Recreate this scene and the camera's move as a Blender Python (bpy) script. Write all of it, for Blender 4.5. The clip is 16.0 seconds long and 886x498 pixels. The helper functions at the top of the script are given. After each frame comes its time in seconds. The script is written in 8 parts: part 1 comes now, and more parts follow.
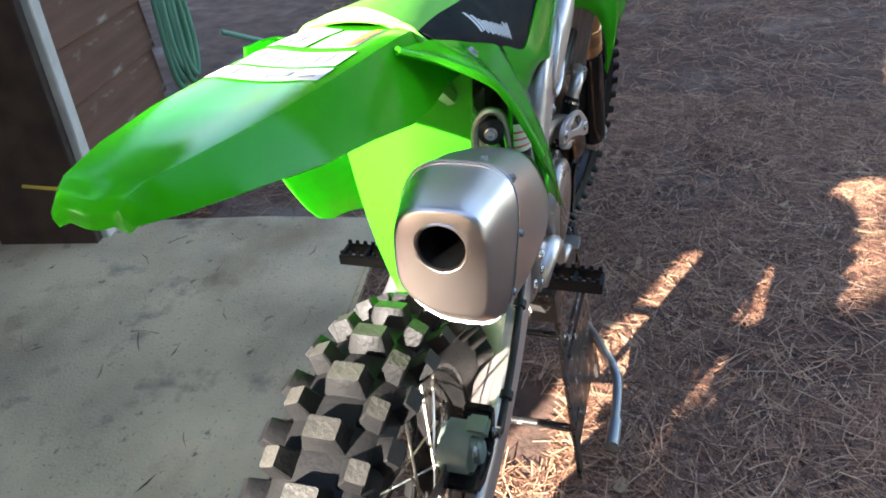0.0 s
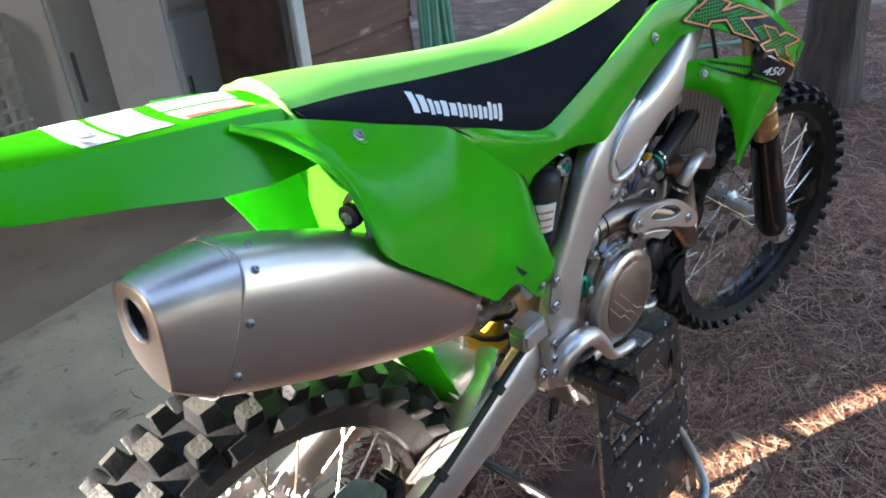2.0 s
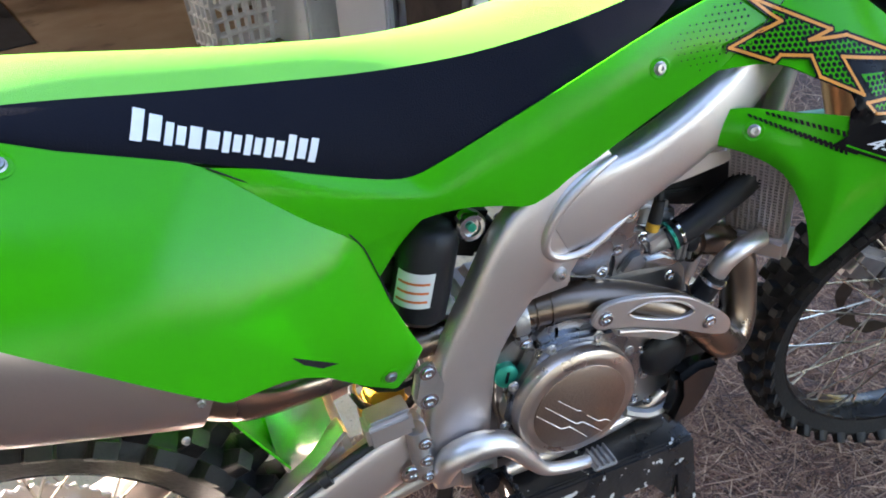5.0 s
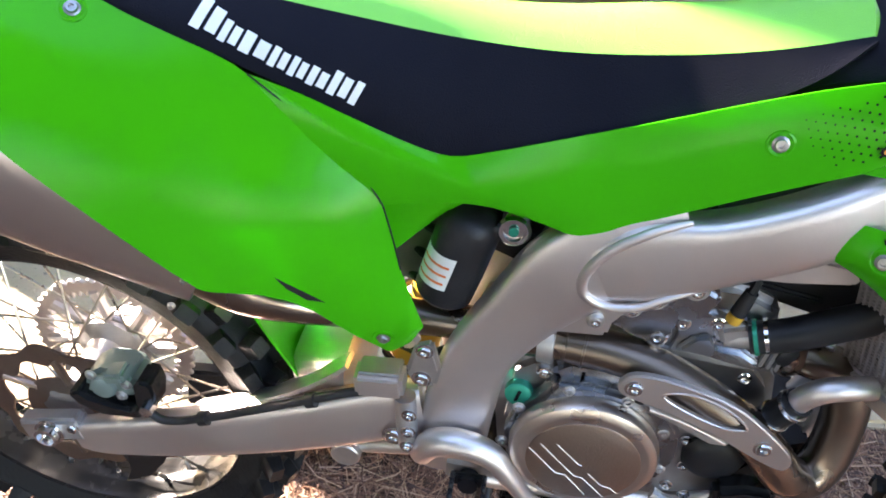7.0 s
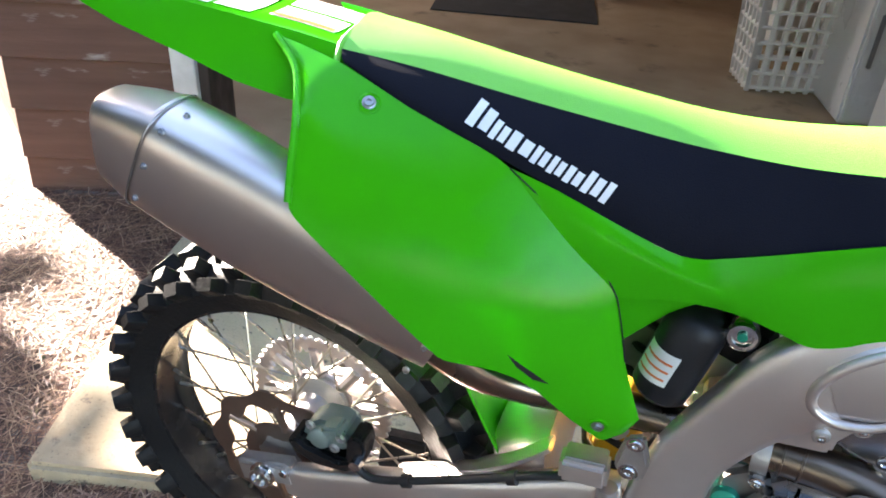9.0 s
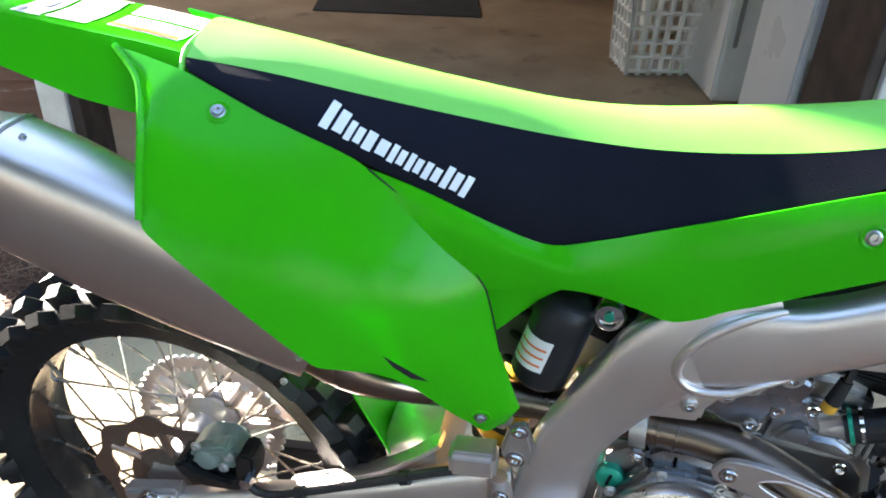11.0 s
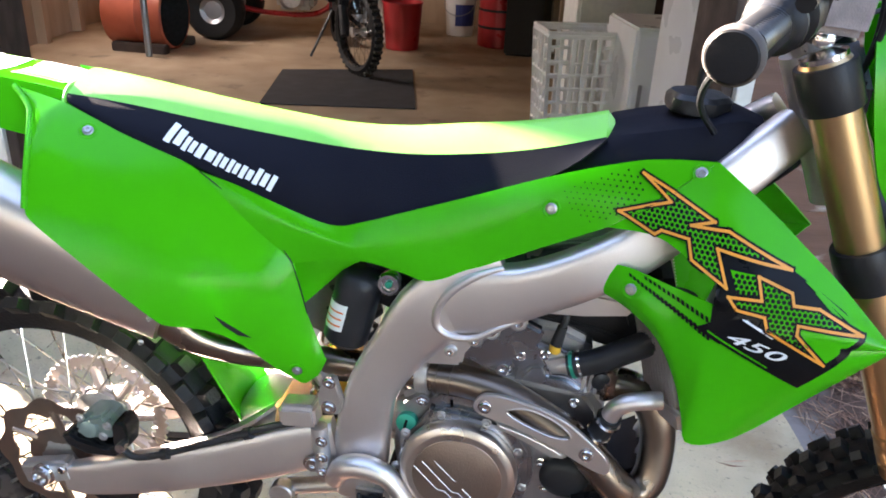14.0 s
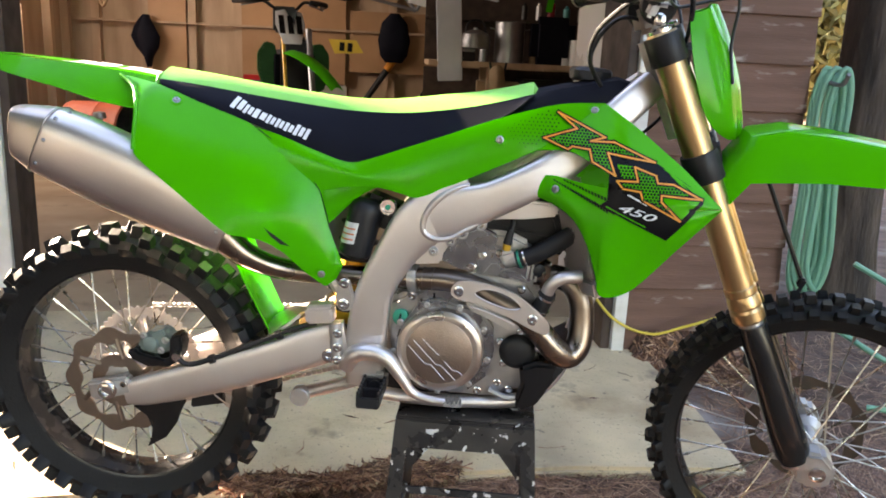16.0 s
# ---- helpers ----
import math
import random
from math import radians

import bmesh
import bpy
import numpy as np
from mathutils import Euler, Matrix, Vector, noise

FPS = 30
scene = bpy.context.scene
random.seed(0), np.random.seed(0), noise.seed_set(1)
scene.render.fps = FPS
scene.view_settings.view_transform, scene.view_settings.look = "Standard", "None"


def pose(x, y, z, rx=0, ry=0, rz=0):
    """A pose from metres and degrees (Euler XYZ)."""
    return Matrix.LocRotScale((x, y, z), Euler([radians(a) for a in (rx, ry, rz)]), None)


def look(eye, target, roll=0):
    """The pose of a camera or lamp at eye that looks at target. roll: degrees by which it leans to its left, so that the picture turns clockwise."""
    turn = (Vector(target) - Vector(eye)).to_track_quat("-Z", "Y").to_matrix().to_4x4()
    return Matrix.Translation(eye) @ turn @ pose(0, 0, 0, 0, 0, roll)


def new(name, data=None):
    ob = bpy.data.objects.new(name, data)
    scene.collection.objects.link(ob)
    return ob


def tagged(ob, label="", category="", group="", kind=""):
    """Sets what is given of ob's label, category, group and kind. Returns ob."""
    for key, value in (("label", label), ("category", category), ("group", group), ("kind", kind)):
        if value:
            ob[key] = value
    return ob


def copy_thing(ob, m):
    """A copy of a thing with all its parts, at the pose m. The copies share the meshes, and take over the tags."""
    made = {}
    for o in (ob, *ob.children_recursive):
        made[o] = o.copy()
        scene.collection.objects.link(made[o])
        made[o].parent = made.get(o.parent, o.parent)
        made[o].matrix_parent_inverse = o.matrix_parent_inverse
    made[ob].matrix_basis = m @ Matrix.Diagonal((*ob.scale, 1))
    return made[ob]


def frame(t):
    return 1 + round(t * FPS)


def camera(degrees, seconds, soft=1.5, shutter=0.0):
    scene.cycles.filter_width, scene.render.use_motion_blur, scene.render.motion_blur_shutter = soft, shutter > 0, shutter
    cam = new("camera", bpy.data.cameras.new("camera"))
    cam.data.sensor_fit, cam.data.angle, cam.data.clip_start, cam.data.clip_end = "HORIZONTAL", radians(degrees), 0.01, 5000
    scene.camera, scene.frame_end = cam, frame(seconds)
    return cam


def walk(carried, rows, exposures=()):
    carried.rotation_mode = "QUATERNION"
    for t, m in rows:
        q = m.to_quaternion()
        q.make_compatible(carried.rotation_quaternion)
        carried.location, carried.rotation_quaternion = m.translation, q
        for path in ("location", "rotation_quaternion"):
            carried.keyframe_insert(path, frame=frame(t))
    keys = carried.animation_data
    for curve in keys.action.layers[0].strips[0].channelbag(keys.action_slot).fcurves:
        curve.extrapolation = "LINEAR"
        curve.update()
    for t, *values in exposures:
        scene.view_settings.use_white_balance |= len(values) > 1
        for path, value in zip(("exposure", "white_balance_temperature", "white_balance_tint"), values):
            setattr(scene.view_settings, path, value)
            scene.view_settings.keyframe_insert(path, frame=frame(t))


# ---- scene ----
from mathutils.bvhtree import BVHTree

cam = camera(59.1, 16.0, soft=1.8)
PATH = [
    (0, (-0.598, -0.319, 1.326), (1.012, 0.222, 0.27), -4.7),
    (0.5, (-0.455, -0.395, 1.303), (1.085, 0.307, 0.239), -5.4),
    (1, (-0.387, -0.482, 1.338), (1.08, 0.414, 0.317), -6.5),
    (1.5, (-0.363, -0.633, 1.352), (0.986, 0.481, 0.383), -6.1),
    (2, (-0.326, -0.716, 1.353), (0.91, 0.526, 0.389), -4.9),
    (2.5, (-0.203, -0.671, 1.331), (0.929, 0.623, 0.31), -3.8),
    (3, (-0.085, -0.613, 1.302), (0.967, 0.685, 0.203), -3.8),
    (3.5, (-0.007, -0.638, 1.304), (0.919, 0.727, 0.172), -5.5),
    (4, (0.111, -0.731, 1.318), (0.891, 0.736, 0.205), -6.6),
    (4.2, (0.159, -0.78, 1.322), (0.89, 0.718, 0.217), -6.5),
    (6.3, (0.505, -0.706, 1.351), (0.527, 0.957, 0.24), 2.4),
    (6.5, (0.547, -0.709, 1.355), (0.436, 0.927, 0.209), 3.3),
    (7, (0.571, -0.726, 1.347), (0.414, 0.844, 0.118), 5.0),
    (7.5, (0.562, -0.744, 1.363), (0.381, 0.825, 0.136), 4.6),
    (8, (0.502, -0.77, 1.374), (0.122, 0.811, 0.21), 3.9),
    (8.2, (0.483, -0.783, 1.378), (0.025, 0.797, 0.242), 3.9),
    (10.3, (0.501, -0.800, 1.355), (-0.078, 0.818, 0.324), 3.2),
    (10.5, (0.484, -0.795, 1.370), (0.017, 0.834, 0.311), 3.6),
    (11, (0.53, -0.776, 1.372), (0.202, 0.89, 0.315), 2.8),
    (11.5, (0.558, -0.757, 1.373), (0.387, 0.92, 0.295), 2.6),
    (12, (0.618, -0.737, 1.373), (0.505, 0.929, 0.273), 1.9),
    (12.5, (0.671, -0.745, 1.367), (0.579, 0.92, 0.262), 2.2),
    (13, (0.703, -0.811, 1.377), (0.541, 0.871, 0.307), 2.5),
    (13.5, (0.748, -0.918, 1.395), (0.486, 0.802, 0.409), 3.0),
    (14, (0.803, -1.032, 1.384), (0.516, 0.763, 0.551), 2.9),
    (14.5, (0.868, -1.168, 1.327), (0.567, 0.676, 0.615), 2.2),
    (15, (0.888, -1.316, 1.308), (0.569, 0.573, 0.734), 1.7),
    (15.5, (0.838, -1.482, 1.251), (0.594, 0.449, 0.791), 1.9),
    (16, (0.798, -1.592, 1.183), (0.66, 0.343, 0.694), 2.7),
]
EXPOSURES = [(0, 3.45, 6400, 14), (4.2, 3.9, 6500, 17), (6.3, 4.25, 6800, 20), (8.2, 4.15, 6800, 20), (10.3, 3.8, 6300, 9), (12, 4.3, 6700, 20), (14, 4.35, 6800, 21), (15.2, 4.2, 7000, 17), (16, 4.15, 7800, 20)]
walk(cam, [(t, look(eye, target, roll)) for t, eye, target, roll in PATH], EXPOSURES)
SKY_STRENGTH, SUN_STRENGTH = 0.09, 4.5

# ---- world, sun ----
SUN_DIR = Vector((-0.912, 0.410, 0.0)).normalized()
SUN_EL = radians(20.8)
world = bpy.data.worlds.new("sky")
scene.world = world
world.use_nodes = True
wn = world.node_tree
sky = wn.nodes.new("ShaderNodeTexSky")
sky.sky_type, sky.sun_disc = "NISHITA", False
sky.sun_elevation = SUN_EL
sky.sun_rotation = math.atan2(SUN_DIR.x, SUN_DIR.y)
wn.nodes["Background"].inputs["Strength"].default_value = SKY_STRENGTH
wn.links.new(sky.outputs["Color"], wn.nodes["Background"].inputs["Color"])
sun = new("sun", bpy.data.lights.new("sun", "SUN"))
sun.data.energy, sun.data.angle, sun.data.color = SUN_STRENGTH, radians(0.6), (1.0, 0.93, 0.80)
to_sun = Vector((SUN_DIR.x * math.cos(SUN_EL), SUN_DIR.y * math.cos(SUN_EL), math.sin(SUN_EL)))
sun.matrix_world = look((-6, 3, 6), Vector((-6, 3, 6)) - to_sun)


# ---- materials ----
def mat(name, color, rough=0.5, metal=0.0, color2=None, scale=20.0, bump=0.0, bump_scale=80.0, stretch=(1, 1, 1), coat=0.0,
        trans=0.0, spread=0.5, rough_var=0.12, random_tint=0.0, spec=0.5, detail=6.0, depth=0.004):
    """A principled material with noise in colour, gloss and relief at two scales."""
    m = bpy.data.materials.new(name)
    m.use_nodes = True
    nt = m.node_tree
    nodes, links = nt.nodes, nt.links
    bsdf = nodes["Principled BSDF"]
    bsdf.inputs["Metallic"].default_value = metal
    bsdf.inputs["Coat Weight"].default_value = coat
    bsdf.inputs["Specular IOR Level"].default_value = spec
    tc = nodes.new("ShaderNodeTexCoord")
    mp = nodes.new("ShaderNodeMapping")
    mp.inputs["Scale"].default_value = stretch
    links.new(tc.outputs["Object"], mp.inputs["Vector"])
    big = nodes.new("ShaderNodeTexNoise")
    big.inputs["Scale"].default_value, big.inputs["Detail"].default_value = scale, detail
    links.new(mp.outputs["Vector"], big.inputs["Vector"])
    ramp = nodes.new("ShaderNodeMapRange")
    ramp.inputs["From Min"].default_value, ramp.inputs["From Max"].default_value = 0.5 - spread / 2, 0.5 + spread / 2
    links.new(big.outputs["Fac"], ramp.inputs["Value"])
    mix = nodes.new("ShaderNodeMix")
    mix.data_type = "RGBA"
    mix.inputs["A"].default_value = (*color, 1)
    c2 = color2 or tuple(c * 0.85 for c in color)
    mix.inputs["B"].default_value = (*c2, 1)
    links.new(ramp.outputs["Result"], mix.inputs["Factor"])
    out_color = mix.outputs["Result"]
    if random_tint:
        info = nodes.new("ShaderNodeObjectInfo")
        hsv = nodes.new("ShaderNodeHueSaturation")
        mr = nodes.new("ShaderNodeMapRange")
        mr.inputs["To Min"].default_value, mr.inputs["To Max"].default_value = 1 - random_tint, 1 + random_tint
        links.new(info.outputs["Random"], mr.inputs["Value"])
        links.new(mr.outputs["Result"], hsv.inputs["Value"])
        links.new(out_color, hsv.inputs["Color"])
        out_color = hsv.outputs["Color"]
    links.new(out_color, bsdf.inputs["Base Color"])
    fine = nodes.new("ShaderNodeTexNoise")
    fine.inputs["Scale"].default_value, fine.inputs["Detail"].default_value = bump_scale, 4
    links.new(mp.outputs["Vector"], fine.inputs["Vector"])
    rr = nodes.new("ShaderNodeMapRange")
    rr.inputs["From Min"].default_value, rr.inputs["From Max"].default_value = 0.3, 0.7
    rr.inputs["To Min"].default_value, rr.inputs["To Max"].default_value = max(rough - rough_var, 0.02), min(rough + rough_var, 1)
    links.new(big.outputs["Fac"], rr.inputs["Value"])
    links.new(rr.outputs["Result"], bsdf.inputs["Roughness"])
    if bump:
        bp = nodes.new("ShaderNodeBump")
        bp.inputs["Strength"].default_value, bp.inputs["Distance"].default_value = bump, depth
        links.new(fine.outputs["Fac"], bp.inputs["Height"])
        links.new(bp.outputs["Normal"], bsdf.inputs["Normal"])
    if trans:
        tl = nodes.new("ShaderNodeBsdfTranslucent")
        links.new(out_color, tl.inputs["Color"])
        ms = nodes.new("ShaderNodeMixShader")
        ms.inputs["Fac"].default_value = trans
        links.new(bsdf.outputs["BSDF"], ms.inputs[1])
        links.new(tl.outputs["BSDF"], ms.inputs[2])
        links.new(ms.outputs["Shader"], nodes["Material Output"].inputs["Surface"])
    return m


GREEN = mat("green_plastic", (0.044, 0.53, 0.006), 0.15, color2=(0.038, 0.48, 0.006), scale=6, bump=0.03, bump_scale=400, trans=0.32, rough_var=0.06, spec=0.24)
GREEN_THIN = mat("thin_green_plastic", (0.060, 0.62, 0.012), 0.30, color2=(0.052, 0.56, 0.012), scale=6, trans=0.42, spec=0.45)
SEAT_GREEN = mat("ribbed_green_vinyl", (0.17, 0.60, 0.06), 0.46, color2=(0.15, 0.55, 0.05), scale=9, bump=0.25, bump_scale=900, spec=0.4, coat=0.22)
SEAT_GREEN.node_tree.nodes["Principled BSDF"].inputs["Coat Roughness"].default_value = 0.36
SEAT_GREEN.node_tree.nodes["Principled BSDF"].inputs["Coat IOR"].default_value = 1.7
SEAT_BLACK = mat("black_vinyl", (0.006, 0.0065, 0.012), 0.6, color2=(0.010, 0.0105, 0.016), scale=12, bump=0.2, bump_scale=700, spec=0.06)
BLACK = mat("black_plastic", (0.008, 0.008, 0.009), 0.45, color2=(0.018, 0.018, 0.02), scale=15, bump=0.1, bump_scale=300, spec=0.3)
RUBBER = mat("tyre_rubber", (0.007, 0.007, 0.008), 0.55, color2=(0.014, 0.0135, 0.013), scale=14, bump=0.25, bump_scale=160, spread=0.7, spec=0.2)
KNOB = mat("lit_dusty_knob_rubber", (0.028, 0.027, 0.025), 0.5, color2=(0.060, 0.056, 0.048), scale=26, bump=0.5, bump_scale=140, spread=0.5, random_tint=0.35, spec=0.3)
ALU = mat("brushed_aluminium", (0.72, 0.665, 0.64), 0.45, 1.0, color2=(0.64, 0.59, 0.57), scale=8, bump=0.08, bump_scale=300, rough_var=0.06)
ALU_CAST = mat("cast_aluminium", (0.58, 0.56, 0.55), 0.48, 1.0, color2=(0.43, 0.42, 0.41), scale=30, bump=0.10, bump_scale=600)
ENGINE = mat("engine_alloy", (0.45, 0.44, 0.44), 0.42, 1.0, color2=(0.31, 0.30, 0.305), scale=25, bump=0.10, bump_scale=600)
CASE_DARK = mat("dark_engine_alloy", (0.38, 0.385, 0.40), 0.28, 1.0, color2=(0.25, 0.255, 0.27), scale=18, bump=0.06, bump_scale=500)
RESERVOIR = mat("dusty_alloy", (0.26, 0.215, 0.205), 0.62, 0.3, color2=(0.19, 0.16, 0.155), scale=60, bump=0.2, bump_scale=500)
DUSTY_GREY = mat("dusty_grey_plastic", (0.17, 0.155, 0.135), 0.6, color2=(0.11, 0.10, 0.09), scale=22, bump=0.1)
GRIP_DUST = mat("dusty_rubber", (0.060, 0.048, 0.042), 0.8, color2=(0.13, 0.11, 0.10), scale=60, bump=0.3)
SPOKE = mat("dull_steel_spoke", (0.62, 0.56, 0.48), 0.30, 1.0, color2=(0.42, 0.38, 0.33), scale=30)
GLOSS_BLACK = mat("glossy_black_plastic", (0.006, 0.006, 0.0065), 0.16, color2=(0.010, 0.010, 0.010), scale=15, bump=0.05, bump_scale=200)
COVER_RIM = mat("worn_cover_rim", (0.56, 0.49, 0.44), 0.36, 1.0, color2=(0.46, 0.40, 0.36), scale=14, bump=0.05, bump_scale=500)
STEEL = mat("brushed_steel", (0.68, 0.615, 0.58), 0.36, 1.0, color2=(0.62, 0.555, 0.52), scale=5, bump=0.04, bump_scale=220, rough_var=0.04)
CHROME = mat("chrome", (0.72, 0.71, 0.70), 0.14, 1.0, color2=(0.6, 0.59, 0.58), scale=40)
DISC = mat("bronze_brown_disc", (0.34, 0.27, 0.22), 0.36, 1.0, color2=(0.25, 0.195, 0.16), scale=18, bump=0.05)
DISC_DARK = mat("dark_brake_disc", (0.16, 0.13, 0.11), 0.5, 1.0, color2=(0.10, 0.085, 0.07), scale=18)
CALIPER = mat("grey_green_caliper", (0.20, 0.26, 0.235), 0.42, 0.35, color2=(0.14, 0.18, 0.165), scale=30, bump=0.15)
BRONZE = mat("bronze_cover", (0.34, 0.26, 0.215), 0.42, 1.0, color2=(0.28, 0.21, 0.175), scale=12, bump=0.15, bump_scale=350)
PIPE = mat("heat_tinted_pipe", (0.29, 0.235, 0.195), 0.30, 1.0, color2=(0.18, 0.135, 0.105), scale=7, bump=0.05)
GOLD = mat("gold_fork_coating", (0.62, 0.42, 0.22), 0.32, 1.0, color2=(0.55, 0.36, 0.18), scale=5, rough_var=0.05)
RIM_BLACK = mat("black_anodised_rim", (0.009, 0.0085, 0.0085), 0.24, 0.0, color2=(0.016, 0.015, 0.015), scale=20, spec=0.30)
WHITE = mat("white_print", (0.78, 0.79, 0.80), 0.45, color2=(0.70, 0.71, 0.72), scale=60)
LABEL = mat("label_paper", (0.74, 0.75, 0.70), 0.5, color2=(0.64, 0.65, 0.62), scale=30)
ORANGE = mat("orange_print", (0.80, 0.30, 0.03), 0.4, scale=30)
RED_ORANGE = mat("warning_orange_print", (0.72, 0.16, 0.03), 0.45, scale=30)
GREY_PRINT = mat("grey_print", (0.30, 0.31, 0.31), 0.5, scale=30)
INK = mat("black_print", (0.005, 0.005, 0.006), 0.35, scale=30, spec=0.15)
CAP_GREEN = mat("green_anodised_cap", (0.01, 0.32, 0.20), 0.35, 0.4, scale=30)
HOSE_BLACK = mat("black_rubber_hose", (0.008, 0.008, 0.009), 0.5, color2=(0.02, 0.02, 0.022), scale=30, spec=0.3)
SPRING = mat("yellow_spring", (0.75, 0.42, 0.04), 0.35, scale=20)
# Near-black that puts the shade inside holes and gaps into the colour.
DARK_HOLE = mat("hole_shade_black", (0.006, 0.006, 0.006), 0.8, scale=30)
# Warm tan tones put a soft sun glow on the slab into its colour.
CONCRETE = mat("old_warm_lit_concrete", (0.68, 0.53, 0.335), 0.85, color2=(0.37, 0.295, 0.20), scale=2.3, bump=0.9, bump_scale=110, spread=0.34, detail=15)
FLOOR_IN = mat("dusty_floor", (0.42, 0.32, 0.21), 0.65, color2=(0.28, 0.20, 0.13), scale=2.4, bump=0.3, bump_scale=60, detail=10)
SOIL = mat("pine_litter_soil", (0.15, 0.080, 0.056), 0.95, color2=(0.055, 0.033, 0.025), scale=9, bump=1.0, bump_scale=55, spread=0.5, detail=14)
BOARD = mat("weathered_brown_boards", (0.165, 0.078, 0.05), 0.7, color2=(0.105, 0.052, 0.036), scale=5, bump=0.5, bump_scale=45, stretch=(0.4, 1, 5), spread=0.5, random_tint=0.12, detail=10)
WOOD_IN = mat("bare_interior_wood", (0.54, 0.39, 0.265), 0.65, color2=(0.32, 0.215, 0.14), scale=3, bump=0.3, bump_scale=40, stretch=(2, 2, 0.4), spread=0.6, random_tint=0.22)
PLYWOOD = mat("plywood_wall", (0.44, 0.25, 0.13), 0.65, color2=(0.29, 0.16, 0.08), scale=2.2, bump=0.2, bump_scale=30, spread=0.6, random_tint=0.15)
TRIM_WHITE = mat("white_painted_trim", (0.70, 0.69, 0.66), 0.55, color2=(0.52, 0.50, 0.46), scale=12, bump=0.2, spread=0.5)
DARK_WOOD = mat("dark_stained_wood", (0.06, 0.035, 0.026), 0.7, color2=(0.03, 0.02, 0.016), scale=10, bump=0.3)
APPLIANCE = mat("white_enamel", (0.74, 0.76, 0.78), 0.32, color2=(0.68, 0.69, 0.71), scale=4)
BASKET = mat("white_basket_plastic", (0.86, 0.86, 0.86), 0.4, scale=8)
BARK = mat("pine_bark", (0.095, 0.070, 0.055), 0.92, color2=(0.030, 0.025, 0.022), scale=11, bump=1.0, bump_scale=24, stretch=(1, 1, 0.22), spread=0.32, detail=10, depth=0.03)
NEEDLES = mat("pine_foliage", (0.05, 0.09, 0.025), 0.6, color2=(0.09, 0.11, 0.03), scale=3, random_tint=0.2)
HOSE_GREEN = mat("green_garden_hose", (0.10, 0.28, 0.19), 0.45, color2=(0.15, 0.36, 0.25), scale=8)
YELLOW = mat("yellow_cord", (0.62, 0.45, 0.05), 0.5, scale=10)
RED = mat("red_paint", (0.42, 0.02, 0.025), 0.35, color2=(0.34, 0.02, 0.02), scale=5)
RUST_RED = mat("faded_red_steel", (0.42, 0.09, 0.04), 0.55, color2=(0.30, 0.06, 0.03), scale=6)
MAT_RUBBER = mat("rubber_mat", (0.02, 0.02, 0.022), 0.85, color2=(0.035, 0.034, 0.034), scale=8, bump=0.3)
BLUE_PRINT = mat("blue_print", (0.03, 0.05, 0.22), 0.4, scale=10)
TEAL = mat("teal_plastic", (0.03, 0.22, 0.24), 0.4, scale=10)
CARDBOARD = mat("cardboard", (0.36, 0.25, 0.15), 0.8, color2=(0.28, 0.19, 0.11), scale=9)
GREY_METAL = mat("dull_grey_metal", (0.32, 0.33, 0.35), 0.45, 0.8, scale=10)
CANVAS = mat("blue_grey_cloth", (0.72, 0.79, 0.86), 0.85, color2=(0.60, 0.68, 0.76), scale=5)
GLASS = mat("window_glass", (0.9, 0.92, 0.92), 0.04, scale=3, rough_var=0.02)
GLASS.node_tree.nodes["Principled BSDF"].inputs["Transmission Weight"].default_value = 1.0
GREEN_DARK = mat("dark_green_plastic", (0.006, 0.075, 0.008), 0.45, color2=(0.004, 0.05, 0.006), scale=10, spec=0.12)
BRUSH = mat("sunlit_brush", (0.36, 0.31, 0.12), 0.9, color2=(0.16, 0.17, 0.06), scale=5, spread=0.6)


def scuffed(m, scale, lo, hi, color, stretch=(1, 1, 1)):
    """Adds worn patches of another colour, with a ragged outline."""
    nt = m.node_tree
    bsdf = nt.nodes["Principled BSDF"]
    old = bsdf.inputs["Base Color"].links[0].from_socket
    tc = nt.nodes.new("ShaderNodeTexCoord")
    mp = nt.nodes.new("ShaderNodeMapping")
    mp.inputs["Scale"].default_value = stretch
    nz = nt.nodes.new("ShaderNodeTexNoise")
    nz.inputs["Scale"].default_value, nz.inputs["Detail"].default_value, nz.inputs["Roughness"].default_value = scale, 12, 0.62
    th = nt.nodes.new("ShaderNodeMapRange")
    th.inputs["From Min"].default_value, th.inputs["From Max"].default_value = lo, hi
    mx = nt.nodes.new("ShaderNodeMix")
    mx.data_type = "RGBA"
    mx.inputs["B"].default_value = (*color, 1)
    nt.links.new(tc.outputs["Object"], mp.inputs["Vector"])
    nt.links.new(mp.outputs["Vector"], nz.inputs["Vector"])
    nt.links.new(nz.outputs["Fac"], th.inputs["Value"])
    nt.links.new(old, mx.inputs["A"])
    nt.links.new(th.outputs["Result"], mx.inputs["Factor"])
    nt.links.new(mx.outputs["Result"], bsdf.inputs["Base Color"])


scuffed(BOARD, 6, 0.60, 0.74, (0.36, 0.30, 0.26), (0.8, 0.8, 3.0))
scuffed(CONCRETE, 5, 0.57, 0.72, (0.17, 0.14, 0.11))
scuffed(CONCRETE, 14, 0.63, 0.70, (0.12, 0.10, 0.085))
scuffed(CONCRETE, 1.6, 0.52, 0.72, (0.30, 0.20, 0.11))
scuffed(CONCRETE, 70, 0.60, 0.70, (0.16, 0.13, 0.10))
scuffed(SOIL, 1.4, 0.55, 0.66, (0.24, 0.20, 0.18))
scuffed(KNOB, 30, 0.60, 0.68, (0.20, 0.18, 0.15))
scuffed(FLOOR_IN, 4, 0.58, 0.72, (0.14, 0.10, 0.07))


